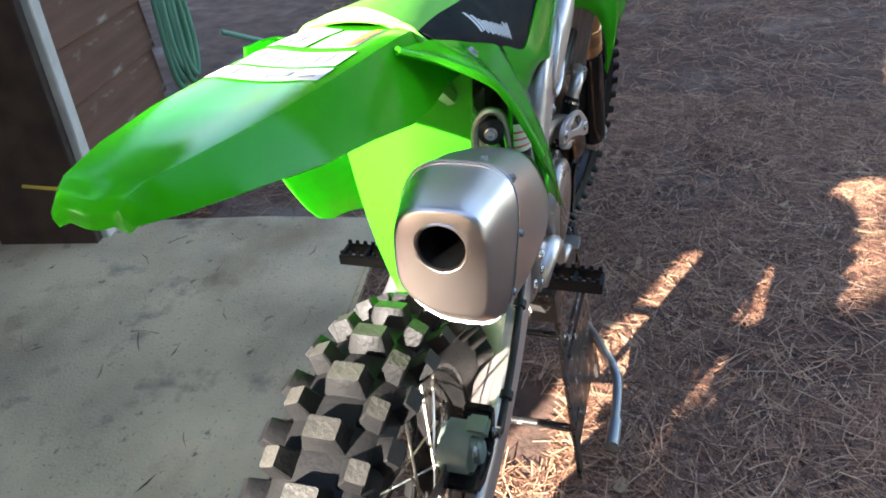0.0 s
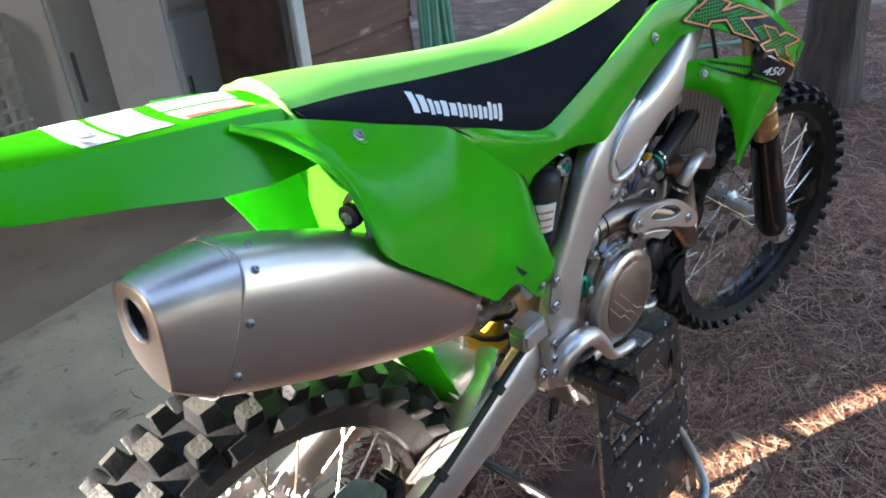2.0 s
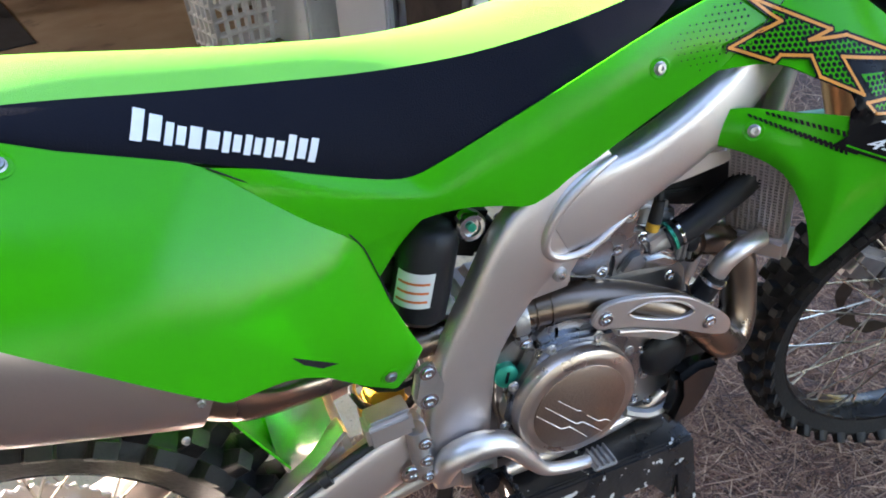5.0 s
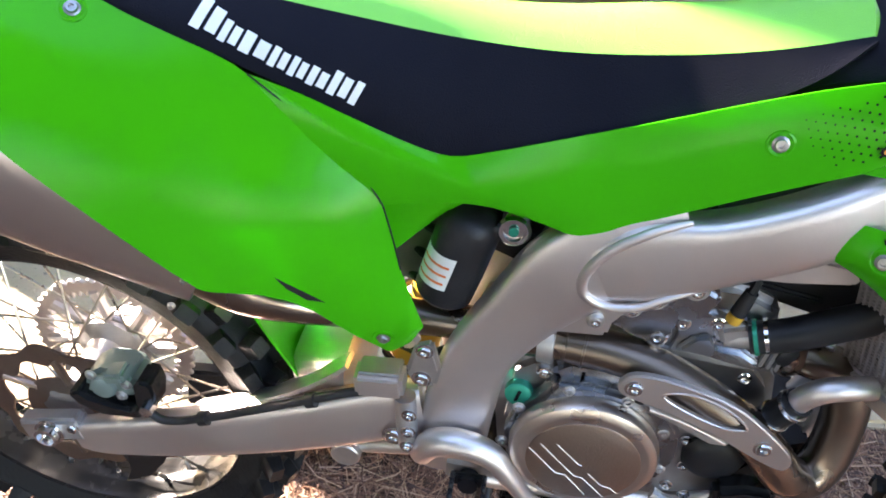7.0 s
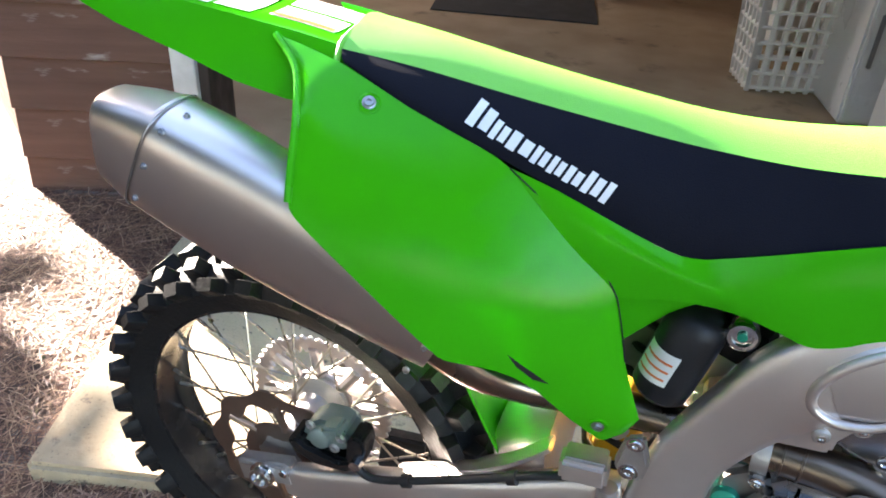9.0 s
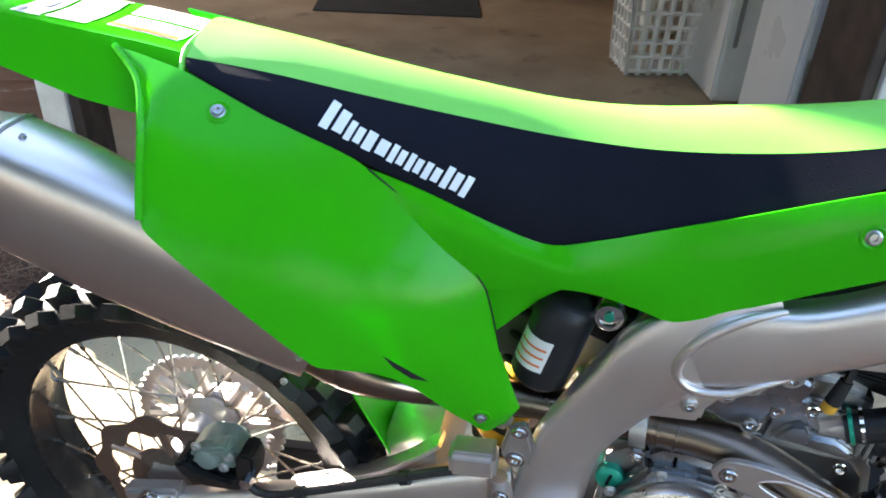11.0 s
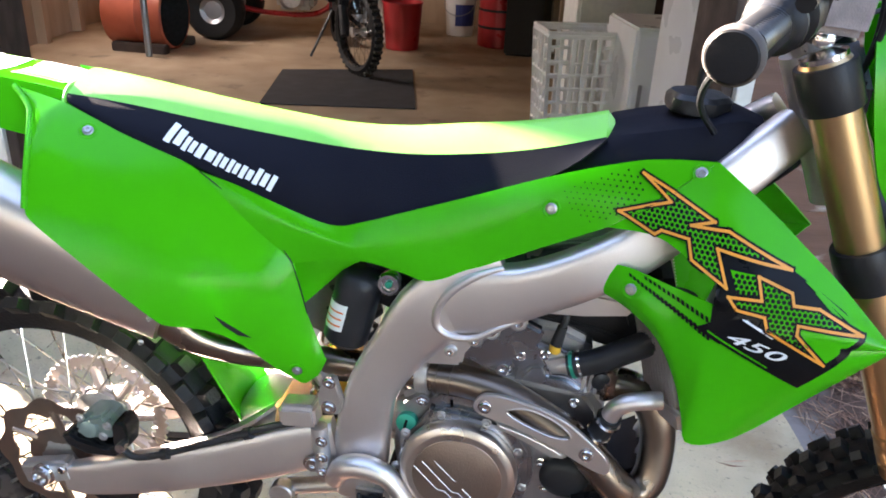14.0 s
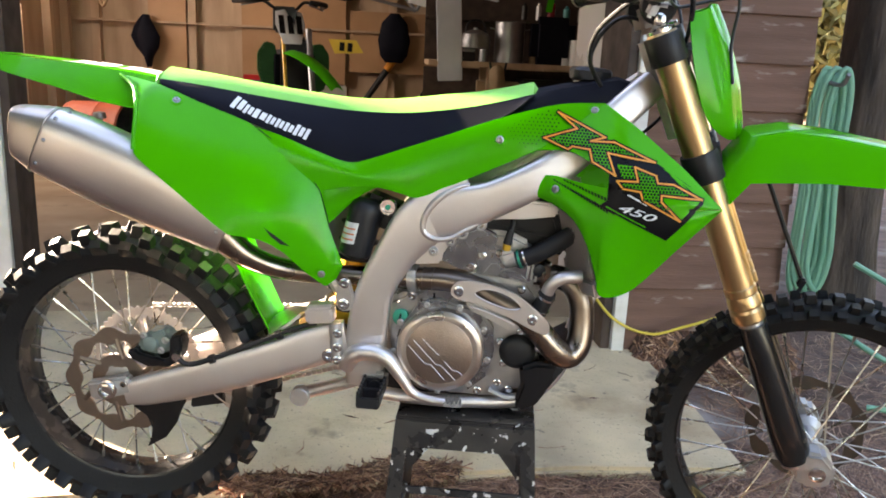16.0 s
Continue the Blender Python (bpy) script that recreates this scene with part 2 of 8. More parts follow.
def worn_black():
    """Black enamel with chips down to pale metal."""
    m = mat("chipped_black_enamel", (0.012, 0.012, 0.013), 0.32, color2=(0.03, 0.026, 0.024), scale=18, bump=0.2)
    nt = m.node_tree
    bsdf = nt.nodes["Principled BSDF"]
    old = bsdf.inputs["Base Color"].links[0].from_socket
    nz = nt.nodes.new("ShaderNodeTexNoise")
    nz.inputs["Scale"].default_value, nz.inputs["Detail"].default_value = 48, 10
    tc = nt.nodes.new("ShaderNodeTexCoord")
    nt.links.new(tc.outputs["Object"], nz.inputs["Vector"])
    th = nt.nodes.new("ShaderNodeMapRange")
    th.inputs["From Min"].default_value, th.inputs["From Max"].default_value = 0.640, 0.655
    nt.links.new(nz.outputs["Fac"], th.inputs["Value"])
    mx = nt.nodes.new("ShaderNodeMix")
    mx.data_type = "RGBA"
    mx.inputs["B"].default_value = (0.55, 0.53, 0.50, 1)
    nt.links.new(old, mx.inputs["A"])
    nt.links.new(th.outputs["Result"], mx.inputs["Factor"])
    nt.links.new(mx.outputs["Result"], bsdf.inputs["Base Color"])
    return m


STAND_BLACK = worn_black()


# ---- mesh builders ----
def spline(pts, k=6, closed=False):
    """Points on a smooth curve through pts, k to a span."""
    pts = [Vector(p) for p in pts]
    n, res = len(pts), []
    for i in range(n if closed else n - 1):
        if closed:
            p0, p1, p2, p3 = pts[i - 1], pts[i], pts[(i + 1) % n], pts[(i + 2) % n]
        else:
            p0, p1, p2, p3 = pts[max(i - 1, 0)], pts[i], pts[i + 1], pts[min(i + 2, n - 1)]
        for j in range(k):
            t = j / k
            res.append(0.5 * (2 * p1 + (p2 - p0) * t + (2 * p0 - 5 * p1 + 4 * p2 - p3) * t * t + (3 * p1 - p0 - 3 * p2 + p3) * t ** 3))
    if not closed:
        res.append(pts[-1])
    return res


def resample(pts, n):
    """n points at even steps along a polyline."""
    pts = [Vector(p) for p in pts]
    d = [0.0]
    for a, b in zip(pts, pts[1:]):
        d.append(d[-1] + (b - a).length)
    res, i = [], 0
    for k in range(n):
        s = d[-1] * k / (n - 1)
        while i < len(pts) - 2 and d[i + 1] < s:
            i += 1
        span = d[i + 1] - d[i]
        res.append(pts[i].lerp(pts[i + 1], min((s - d[i]) / span, 1) if span > 1e-9 else 0))
    return res


def loft(rings, cap=True, closed=True, bm=None):
    """A skin over rings of equally many points."""
    bm = bm or bmesh.new()
    rows = [[bm.verts.new(p) for p in r] for r in rings]
    n = len(rows[0])
    for a, b in zip(rows, rows[1:]):
        for i in range(n if closed else n - 1):
            j = (i + 1) % n
            bm.faces.new((a[i], a[j], b[j], b[i]))
    if cap and closed:
        bm.faces.new(rows[0])
        bm.faces.new(list(reversed(rows[-1])))
    bmesh.ops.recalc_face_normals(bm, faces=bm.faces[:])
    return bm


def tube(pts, r, n=10, k=6, smooth=True, bm=None, closed=False):
    """A round tube along a curve through pts; r is one radius or one for each point."""
    path = spline(pts, k, closed) if smooth else [Vector(p) for p in pts]
    if isinstance(r, (int, float)):
        radii = [r] * len(path)
    else:
        radii = [v.x for v in (spline([(q, 0, 0) for q in r], k) if smooth else [Vector((q, 0, 0)) for q in r])]
    rings, up = [], None
    m = len(path)
    for i, p in enumerate(path):
        a = path[(i - 1) % m] if closed else path[max(i - 1, 0)]
        b = path[(i + 1) % m] if closed else path[min(i + 1, m - 1)]
        t = (b - a).normalized()
        if up is None:
            up = t.orthogonal().normalized()
        up = (up - t * up.dot(t)).normalized()
        side = t.cross(up)
        rings.append([p + (up * math.cos(2 * math.pi * j / n) + side * math.sin(2 * math.pi * j / n)) * radii[i] for j in range(n)])
    if closed:
        rings.append(rings[0])
        out = loft(rings, False, True, bm)
        bmesh.ops.remove_doubles(out, verts=out.verts[:], dist=1e-6)
        return out
    return loft(rings, True, True, bm)


def rod(a, b, r, n=12, bm=None, r2=None):
    return tube([a, b], [r, r if r2 is None else r2], n, smooth=False, bm=bm)


def lathe(profile, origin, axis, n=32, bm=None, cap=True):
    """Turns a profile of (radius, height) round an axis."""
    axis = Vector(axis).normalized()
    s = axis.orthogonal().normalized()
    t = axis.cross(s)
    o = Vector(origin)
    return loft([[o + axis * h + (s * math.cos(2 * math.pi * j / n) + t * math.sin(2 * math.pi * j / n)) * max(r, 1e-4) for j in range(n)] for r, h in profile], cap, True, bm)


def box(c, size, bevel=0.0, rot=(0, 0, 0), bm=None, seg=2):
    tmp = bmesh.new()
    bmesh.ops.create_cube(tmp, size=1, matrix=Matrix.LocRotScale(Vector(c), Euler([radians(a) for a in rot]), Vector(size)))
    if bevel:
        bmesh.ops.bevel(tmp, geom=tmp.edges[:], offset=bevel, segments=seg, affect="EDGES", clamp_overlap=True)
    return tmp if bm is None else absorb(bm, tmp)


def absorb(bm, other):
    """Adds other's mesh to bm."""
    me = bpy.data.meshes.new("tmp")
    other.to_mesh(me)
    other.free()
    bm.from_mesh(me)
    bpy.data.meshes.remove(me)
    return bm


def slab(outline, d0, d1, axis="y", bevel=0.0, bm=None, seg=2):
    """A flat outline of (a, b) pulled from d0 to d1 along an axis: y takes (x, z), z takes (x, y), x takes (y, z)."""
    tmp = bmesh.new()
    def at(p, d):
        return {"y": (p[0], d, p[1]), "z": (p[0], p[1], d), "x": (d, p[0], p[1])}[axis]
    lo = [tmp.verts.new(at(p, d0)) for p in outline]
    hi = [tmp.verts.new(at(p, d1)) for p in outline]
    tmp.faces.new(lo)
    tmp.faces.new(list(reversed(hi)))
    for i in range(len(lo)):
        j = (i + 1) % len(lo)
        tmp.faces.new((lo[i], hi[i], hi[j], lo[j]))
    bmesh.ops.recalc_face_normals(tmp, faces=tmp.faces[:])
    if bevel:
        bmesh.ops.bevel(tmp, geom=[e for e in tmp.edges if len(e.link_faces) == 2 and e.calc_face_angle(0) > 0.6], offset=bevel, segments=seg, affect="EDGES", clamp_overlap=True)
    return tmp if bm is None else absorb(bm, tmp)


def patch(a, b, n=36, m=10, bulge=(0, 0, 0), thick=0.003, out=(0, -1, 0), smooth=4, power=1.0):
    """A curved sheet between two edges, swollen by bulge in its middle, with a thickness."""
    ea, eb = resample(spline(a, smooth), n), resample(spline(b, smooth), n)
    bulge, out = Vector(bulge), Vector(out)
    grid = []
    for i in range(n):
        w = min(1.0, (ea[i] - eb[i]).length / 0.06)
        grid.append([ea[i].lerp(eb[i], j / (m - 1)) + bulge * w * math.sin(math.pi * j / (m - 1)) ** power for j in range(m)])
    bm = bmesh.new()
    rows = [[bm.verts.new(p) for p in r] for r in grid]
    for i in range(n - 1):
        for j in range(m - 1):
            bm.faces.new((rows[i][j], rows[i + 1][j], rows[i + 1][j + 1], rows[i][j + 1]))
    bmesh.ops.remove_doubles(bm, verts=bm.verts[:], dist=2e-4)
    bmesh.ops.recalc_face_normals(bm, faces=bm.faces[:])
    tot = sum((f.normal * f.calc_area() for f in bm.faces), Vector())
    if tot.dot(out) < 0:
        bmesh.ops.reverse_faces(bm, faces=bm.faces[:])
    surf = BVHTree.FromBMesh(bm)
    if thick:
        bm.normal_update()
        geom = bmesh.ops.solidify(bm, geom=bm.faces[:], thickness=thick)
        bmesh.ops.recalc_face_normals(bm, faces=bm.faces[:])
    return bm, surf


def ring_plate(outer, inner, d, thick, out):
    """A plate with a slot: two outlines of 3D points, pulled by thick along d."""
    d = Vector(d)
    bm = bmesh.new()
    n = len(outer)
    oa, ia = [bm.verts.new(p) for p in outer], [bm.verts.new(p) for p in inner]
    ob, ib = [bm.verts.new(Vector(p) + d * thick) for p in outer], [bm.verts.new(Vector(p) + d * thick) for p in inner]
    for i in range(n):
        j = (i + 1) % n
        for q in ((oa[i], oa[j], ia[j], ia[i]), (ob[i], ib[i], ib[j], ob[j]), (oa[i], ob[i], ob[j], oa[j]), (ia[i], ia[j], ib[j], ib[i])):
            bm.faces.new(q)
    bmesh.ops.recalc_face_normals(bm, faces=bm.faces[:])
    bmesh.ops.bevel(bm, geom=[e for e in bm.edges if e.calc_face_angle(0) > 0.8], offset=thick * 0.25, segments=2, affect="EDGES", clamp_overlap=True)
    return bm


def decal(outline, surf, lift=0.0012, cuts=4, way=(0, 1, 0), start=-1.0):
    """A thin print that lies on a curved sheet: an outline of (x, z), thrown on it along y."""
    bm = bmesh.new()
    bm.faces.new([bm.verts.new((x, 0, z)) for x, z in outline])
    bmesh.ops.triangulate(bm, faces=bm.faces[:])
    for _ in range(cuts):
        long = [e for e in bm.edges if e.calc_length() > 0.007]
        if not long:
            break
        bmesh.ops.subdivide_edges(bm, edges=long, cuts=1)
        bmesh.ops.triangulate(bm, faces=bm.faces[:])
    lay(bm, surf, lift, start)
    return bm


def lay(bm, surf, lift=0.0012, start=-1.0):
    last = -0.15
    for v in bm.verts:
        hit = surf.ray_cast(Vector((v.co.x, start, v.co.z)), Vector((0, 1, 0)))
        if hit[0] is None:
            hit = surf.find_nearest(Vector((v.co.x, last, v.co.z)))
        last = hit[0].y
        v.co.y = hit[0].y - lift
    bmesh.ops.recalc_face_normals(bm, faces=bm.faces[:])
    if sum((f.normal.y for f in bm.faces)) > 0:
        bmesh.ops.reverse_faces(bm, faces=bm.faces[:])


def stroke(pts, w):
    """The outline of a closed line of width w round a polygon of (x, z), as quads."""
    quads, n = [], len(pts)
    for i in range(n):
        a, b = Vector(pts[i]), Vector(pts[(i + 1) % n])
        t = (b - a).normalized()
        s = Vector((-t.y, t.x)) * w / 2
        e = t * w / 2
        quads.append([tuple(a - e - s), tuple(b + e - s), tuple(b + e + s), tuple(a - e + s)])
    return quads


def thing(name, loc, label, category, group="", kind=""):
    e = new(name)
    e.empty_display_size = 0.05
    e.location = loc
    return tagged(e, label, category, group, kind)


def part(name, bm, material, parent=None, label="", m=None, sharp=38):
    """Links a bmesh as one mesh under a thing or part; its points are places in the world."""
    me = bpy.data.meshes.new(name)
    bm.to_mesh(me)
    bm.free()
    return place(name, finish(me, material, sharp), parent, label, m)


def finish(me, material, sharp=38):
    me.materials.append(material)
    me.shade_smooth()
    me.set_sharp_from_angle(angle=radians(sharp))
    return me


def place(name, me, parent=None, label="", m=None):
    ob = new(name, me)
    if parent:
        ob.parent = parent
        if parent.type == "EMPTY":
            ob.matrix_parent_inverse = Matrix.Translation(-Vector(parent.location))
    if m:
        ob.matrix_basis = m
    if label:
        ob["label"] = label
    return ob


def mesh_of(name, bm, material, sharp=38):
    me = bpy.data.meshes.new(name)
    bm.to_mesh(me)
    bm.free()
    return finish(me, material, sharp)


def structure(name, bm, material, label, category, sharp=38):
    return tagged(part(name, bm, material, sharp=sharp), label, category, kind="structure")

# ---- ground ----
def grid_ground():
    """One sheet to the horizon: fine near the bike, coarse far off, a little uneven."""
    steps = [-600, -200, -80, -40, -20, -12, -8, -6] + [-5 + 0.25 * k for k in range(41)] + [6, 8, 12, 20, 40, 80, 200, 600]
    bm = bmesh.new()
    rows = []
    for y in steps:
        row = []
        for x in steps:
            xx, d = x + 0.6, math.hypot(x, y)
            z = -0.045 + 0.012 * noise.noise((xx * 0.9, y * 0.9, 0)) + 0.05 * noise.noise((xx * 0.15, y * 0.15, 3)) * min(1, d / 4)
            row.append(bm.verts.new((xx, y, z + 0.035 * min(1, max(0, xx - 0.2) / 2) * (y < 0.6))))
        rows.append(row)
    for i in range(len(steps) - 1):
        for j in range(len(steps) - 1):
            bm.faces.new((rows[i][j], rows[i][j + 1], rows[i + 1][j + 1], rows[i + 1][j]))
    bmesh.ops.recalc_face_normals(bm, faces=bm.faces[:])
    if bm.faces[0].normal.z < 0:
        bmesh.ops.reverse_faces(bm, faces=bm.faces[:])
    return bm


ground_bm = grid_ground()
GROUND_SURF = BVHTree.FromBMesh(ground_bm)
structure("ground", ground_bm, SOIL, "brown soil under a litter of pine needles", "ground")
structure("pavement_slab", slab([(-0.75, 0.035), (-0.40, 0.13), (0.30, 0.33), (1.05, 0.53), (1.60, 0.61), (1.54, 1.05), (1.38, 1.75), (1.34, 2.10), (-1.20, 1.60), (-1.04, 1.00), (-0.985, 0.76), (-0.905, 0.51), (-0.84, 0.31)], -0.08, 0.0, "z", 0.012), CONCRETE, "worn and stained concrete apron before the shed", "concrete slab")


def bank_height(x, y):
    """Soil and litter banked against the foot of the shed wall."""
    u = 1.58 + (x - 1.36) * 0.19 - y
    return -0.035 + 0.125 * max(0.0, 1 - max(0.0, u) / 0.20) ** 1.2 * min(1.0, max(0.0, (x - 1.36) / 0.06)) + 0.010 * noise.noise((x * 9, y * 9, 1))


bm = bmesh.new()
grid = [[bm.verts.new((1.37 + 0.02 * i, 1.30 + (0.335 + 0.19 * 0.02 * i) * j / 14, bank_height(1.37 + 0.02 * i, 1.30 + (0.335 + 0.19 * 0.02 * i) * j / 14))) for j in range(15)] for i in range(36)]
for i in range(35):
    for j in range(14):
        bm.faces.new((grid[i][j], grid[i + 1][j], grid[i + 1][j + 1], grid[i][j + 1]))
bmesh.ops.recalc_face_normals(bm, faces=bm.faces[:])
structure("soil_bank", bm, SOIL, "brown soil and litter banked against the wall", "ground")

# ---- the shed ----
SH = Matrix.Translation((-1.17, 1.36, 0)) @ Matrix.Rotation(radians(10), 4, "Z")


def in_shed(bm):
    bmesh.ops.transform(bm, matrix=SH, verts=bm.verts[:])
    return bm


def shed_box(name, a0, a1, b0, b1, z0, z1, material, label, category, bevel=0.0):
    return structure(name, in_shed(box(((a0 + a1) / 2, (b0 + b1) / 2, (z0 + z1) / 2), (a1 - a0, b1 - b0, z1 - z0), bevel)), material, label, category)


PLAN = [(-1.78, 1.14), (-1.20, 1.40), (1.34, 1.80), (2.03, 1.75), (2.04, 8.60), (-4.35, 7.50), (-3.45, 2.32)]
structure("floor_shed", slab([(-1.66, 1.45), (-1.18, 1.52), (1.34, 1.98), (1.94, 1.95), (1.94, 8.5), (-4.3, 7.4), (-3.4, 2.4)], -0.08, 0.002, "z"), FLOOR_IN, "dusty brown shed floor", "floor")
shed_box("wall_back", -2.1, 4.3, 6.5, 6.6, -0.05, 2.5, WOOD_IN, "bare wooden back wall of the shed", "wall")
structure("wall_right", box((1.98, 5.15, 1.225), (0.08, 6.70, 2.55)), BOARD, "brown wooden side wall of the shed", "wall")
# left wall with a slatted opening that lets daylight in
VENT = (3.30, 5.10, 1.45, 2.30)
bm = box((-2.06, (1.35 + VENT[0]) / 2, 1.225), (0.12, VENT[0] - 1.35, 2.55))
for b0, b1, z0, z1 in ((VENT[1], 6.5, -0.05, 2.5), (VENT[0], VENT[1], -0.05, VENT[2]), (VENT[0], VENT[1], VENT[3], 2.5)):
    box((-2.06, (b0 + b1) / 2, (z0 + z1) / 2), (0.12, b1 - b0, z1 - z0), bm=bm)
structure("wall_inner_left", in_shed(bm), WOOD_IN, "bare wooden side wall of the shed with a slatted opening", "wall")
slats = structure("window_1", in_shed(box((-2.06, (VENT[0] + VENT[1]) / 2, VENT[2] + 0.015), (0.14, VENT[1] - VENT[0], 0.03), 0.004)), WOOD_IN, "opening with upright slats in the shed wall", "window")
for k in range(12):
    part("slat", in_shed(box((-2.05, VENT[0] + 0.09 + 0.147 * k, (VENT[2] + VENT[3]) / 2 + 0.015), (0.03, 0.055, VENT[3] - VENT[2] - 0.03), 0.003)), WOOD_IN, slats)
sky_in = new("vent_daylight", bpy.data.lights.new("vent_daylight", "AREA"))
sky_in.data.shape, sky_in.data.size, sky_in.data.size_y = "RECTANGLE", 1.75, 0.8
sky_in.data.energy, sky_in.data.color = 9.0, (1.0, 0.96, 0.90)
sky_in.matrix_world = look(SH @ Vector((-2.16, 4.20, 1.87)), SH @ Vector((1.2, 5.2, 0.9)))
structure("ceiling_shed", slab(PLAN, 2.5, 2.56, "z"), WOOD_IN, "bare boarded shed ceiling", "ceiling")
shed_box("lintel", -0.10, 2.62, 0.0, 0.10, 2.36, 2.5, BOARD, "brown board above the shed opening", "lintel")
roof = slab([(x * 1.01, y * 1.004) for x, y in PLAN], 2.565, 2.66, "z")
structure("roof_shed", roof, DARK_WOOD, "dark flat shed roof", "roof")


def plank_wall(name, p, q, height, thick, label, z0=-0.10, course=0.185):
    """A lap-sided wall from p to q: a core, and boards that lean out at the foot."""
    p, q = Vector((*p, 0)), Vector((*q, 0))
    L = (q - p).length
    ang = math.atan2(q.y - p.y, q.x - p.x)
    M = Matrix.Translation(p) @ Matrix.Rotation(ang, 4, "Z")
    bm = box((L / 2, thick / 2 + 0.01, z0 + height / 2), (L, thick, height))
    bmesh.ops.transform(bm, matrix=M, verts=bm.verts[:])
    wall = structure(name, bm, DARK_WOOD, label, "wall")
    me = None
    k = 0
    while z0 + k * course < z0 + height - 0.02:
        b = bmesh.new()
        prof = [(-0.022, 0.0), (-0.004, course + 0.012), (0.008, course + 0.012), (0.008, 0.0)]
        loft([[Vector((x, y, z)) for y, z in prof] for x in (0.0, L)], True, True, b)
        bmesh.ops.bevel(b, geom=b.edges[:], offset=0.002, segments=1, affect="EDGES")
        if me is None:
            me = mesh_of("board", b, BOARD)
        else:
            b.free()
        place("board", me, wall, m=M @ Matrix.Translation((0, 0, z0 + k * course)))
        k += 1
    return wall


plank_wall("wall_front_right", (1.347, 1.577), (1.99, 1.70), 2.6, 0.10, "weathered brown lap-sided shed wall")
plank_wall("wall_front_left", (-1.775, 1.107), (-1.24, 1.31), 2.6, 0.10, "weathered reddish brown lap-sided shed wall")
M_R = Matrix.Translation((1.33, 1.57, 0)) @ Matrix.Rotation(radians(11), 4, "Z")
M_L = Matrix.Translation((-1.20, 1.325, 0)) @ Matrix.Rotation(radians(20), 4, "Z")


def post(name, M, x0, x1, y0, y1, z1, material, label):
    bm = box(((x0 + x1) / 2, (y0 + y1) / 2, z1 / 2 - 0.02), (x1 - x0, y1 - y0, z1 + 0.04), 0.003)
    bmesh.ops.transform(bm, matrix=M, verts=bm.verts[:])
    return structure(name, bm, material, label, "door frame")


post("trim_right", M_R, -0.035, 0.018, -0.025, 0.05, 2.45, TRIM_WHITE, "white painted door trim")
post("reveal_right", M_R, -0.075, -0.036, 0.00, 0.36, 2.45, DARK_WOOD, "dark stained door post")
post("trim_left", M_L, -0.04, 0.04, -0.03, 0.05, 2.45, TRIM_WHITE, "white painted door trim")
post("reveal_left", M_L, 0.041, 0.075, 0.00, 0.30, 2.45, DARK_WOOD, "dark stained door post")
# side walls that close the shed
for name, p, q in (("wall_outer_left", (-3.45, 2.30), (-1.80, 1.16)),):
    d = Vector((q[0] - p[0], q[1] - p[1], 0))
    bm = box((d.length / 2, 0.05, 1.2), (d.length, 0.08, 2.6))
    bmesh.ops.transform(bm, matrix=Matrix.Translation((*p, 0)) @ Matrix.Rotation(math.atan2(d.y, d.x), 4, "Z"), verts=bm.verts[:])
    structure(name, bm, BOARD, "weathered brown shed side wall", "wall")

# interior studs and sheets
for a in (-1.7, -1.15, -0.62, -0.1, 0.45, 1.05, 1.7, 2.35, 3.0, 3.6):
    shed_box("stud", a - 0.045, a + 0.045, 6.40, 6.497, 0.0, 2.45, WOOD_IN, "bare wooden wall stud", "stud")
for a0, a1, z0, z1 in ((-0.05, 1.15, 0.75, 1.35), (-0.05, 1.15, 1.38, 2.2), (1.2, 2.3, 0.9, 1.6), (-1.10, -0.68, 0.8, 2.3)):
    shed_box("wall_sheet", a0, a1, 6.37, 6.398, z0, z1, PLYWOOD, "orange-brown plywood sheet", "wall sheet")
shed_box("ledge", -2.0, 4.2, 6.28, 6.368, 1.355, 1.378, WOOD_IN, "bare wooden rail on the wall", "rail")
for b, z1 in ((1.6, 2.45), (2.2, 2.45), (2.9, 2.45), (3.6, 1.44), (4.3, 1.44), (5.0, 1.44), (5.7, 2.45), (6.2, 2.45)):
    shed_box("stud", -1.998, -1.91, b - 0.045, b + 0.045, 0.0, z1, WOOD_IN, "bare wooden wall stud", "stud")

# ---- the motocross bike on its stand ----
bike = thing("motocross_bike", (0.75, 0, 0.03), "lime green motocross bike with gold forks, standing on a black stand", "motorcycle")


def flip(pts):
    return [(x, -y, z) for x, y, z in pts]


def bolt(name, at, d, r, parent, material=CHROME, label=""):
    """A flanged hex socket bolt whose head looks along d."""
    d = Vector(d).normalized()
    bm = lathe([(r * 1.35, 0), (r * 1.4, 0.0012), (r * 1.05, 0.002), (r, 0.0035), (r * 0.9, 0.0045), (r * 0.5, 0.0045), (r * 0.45, 0.002), (0.0002, 0.002)], Vector(at) - d * 0.001, d, 12)
    return part(name, bm, material, parent, label)


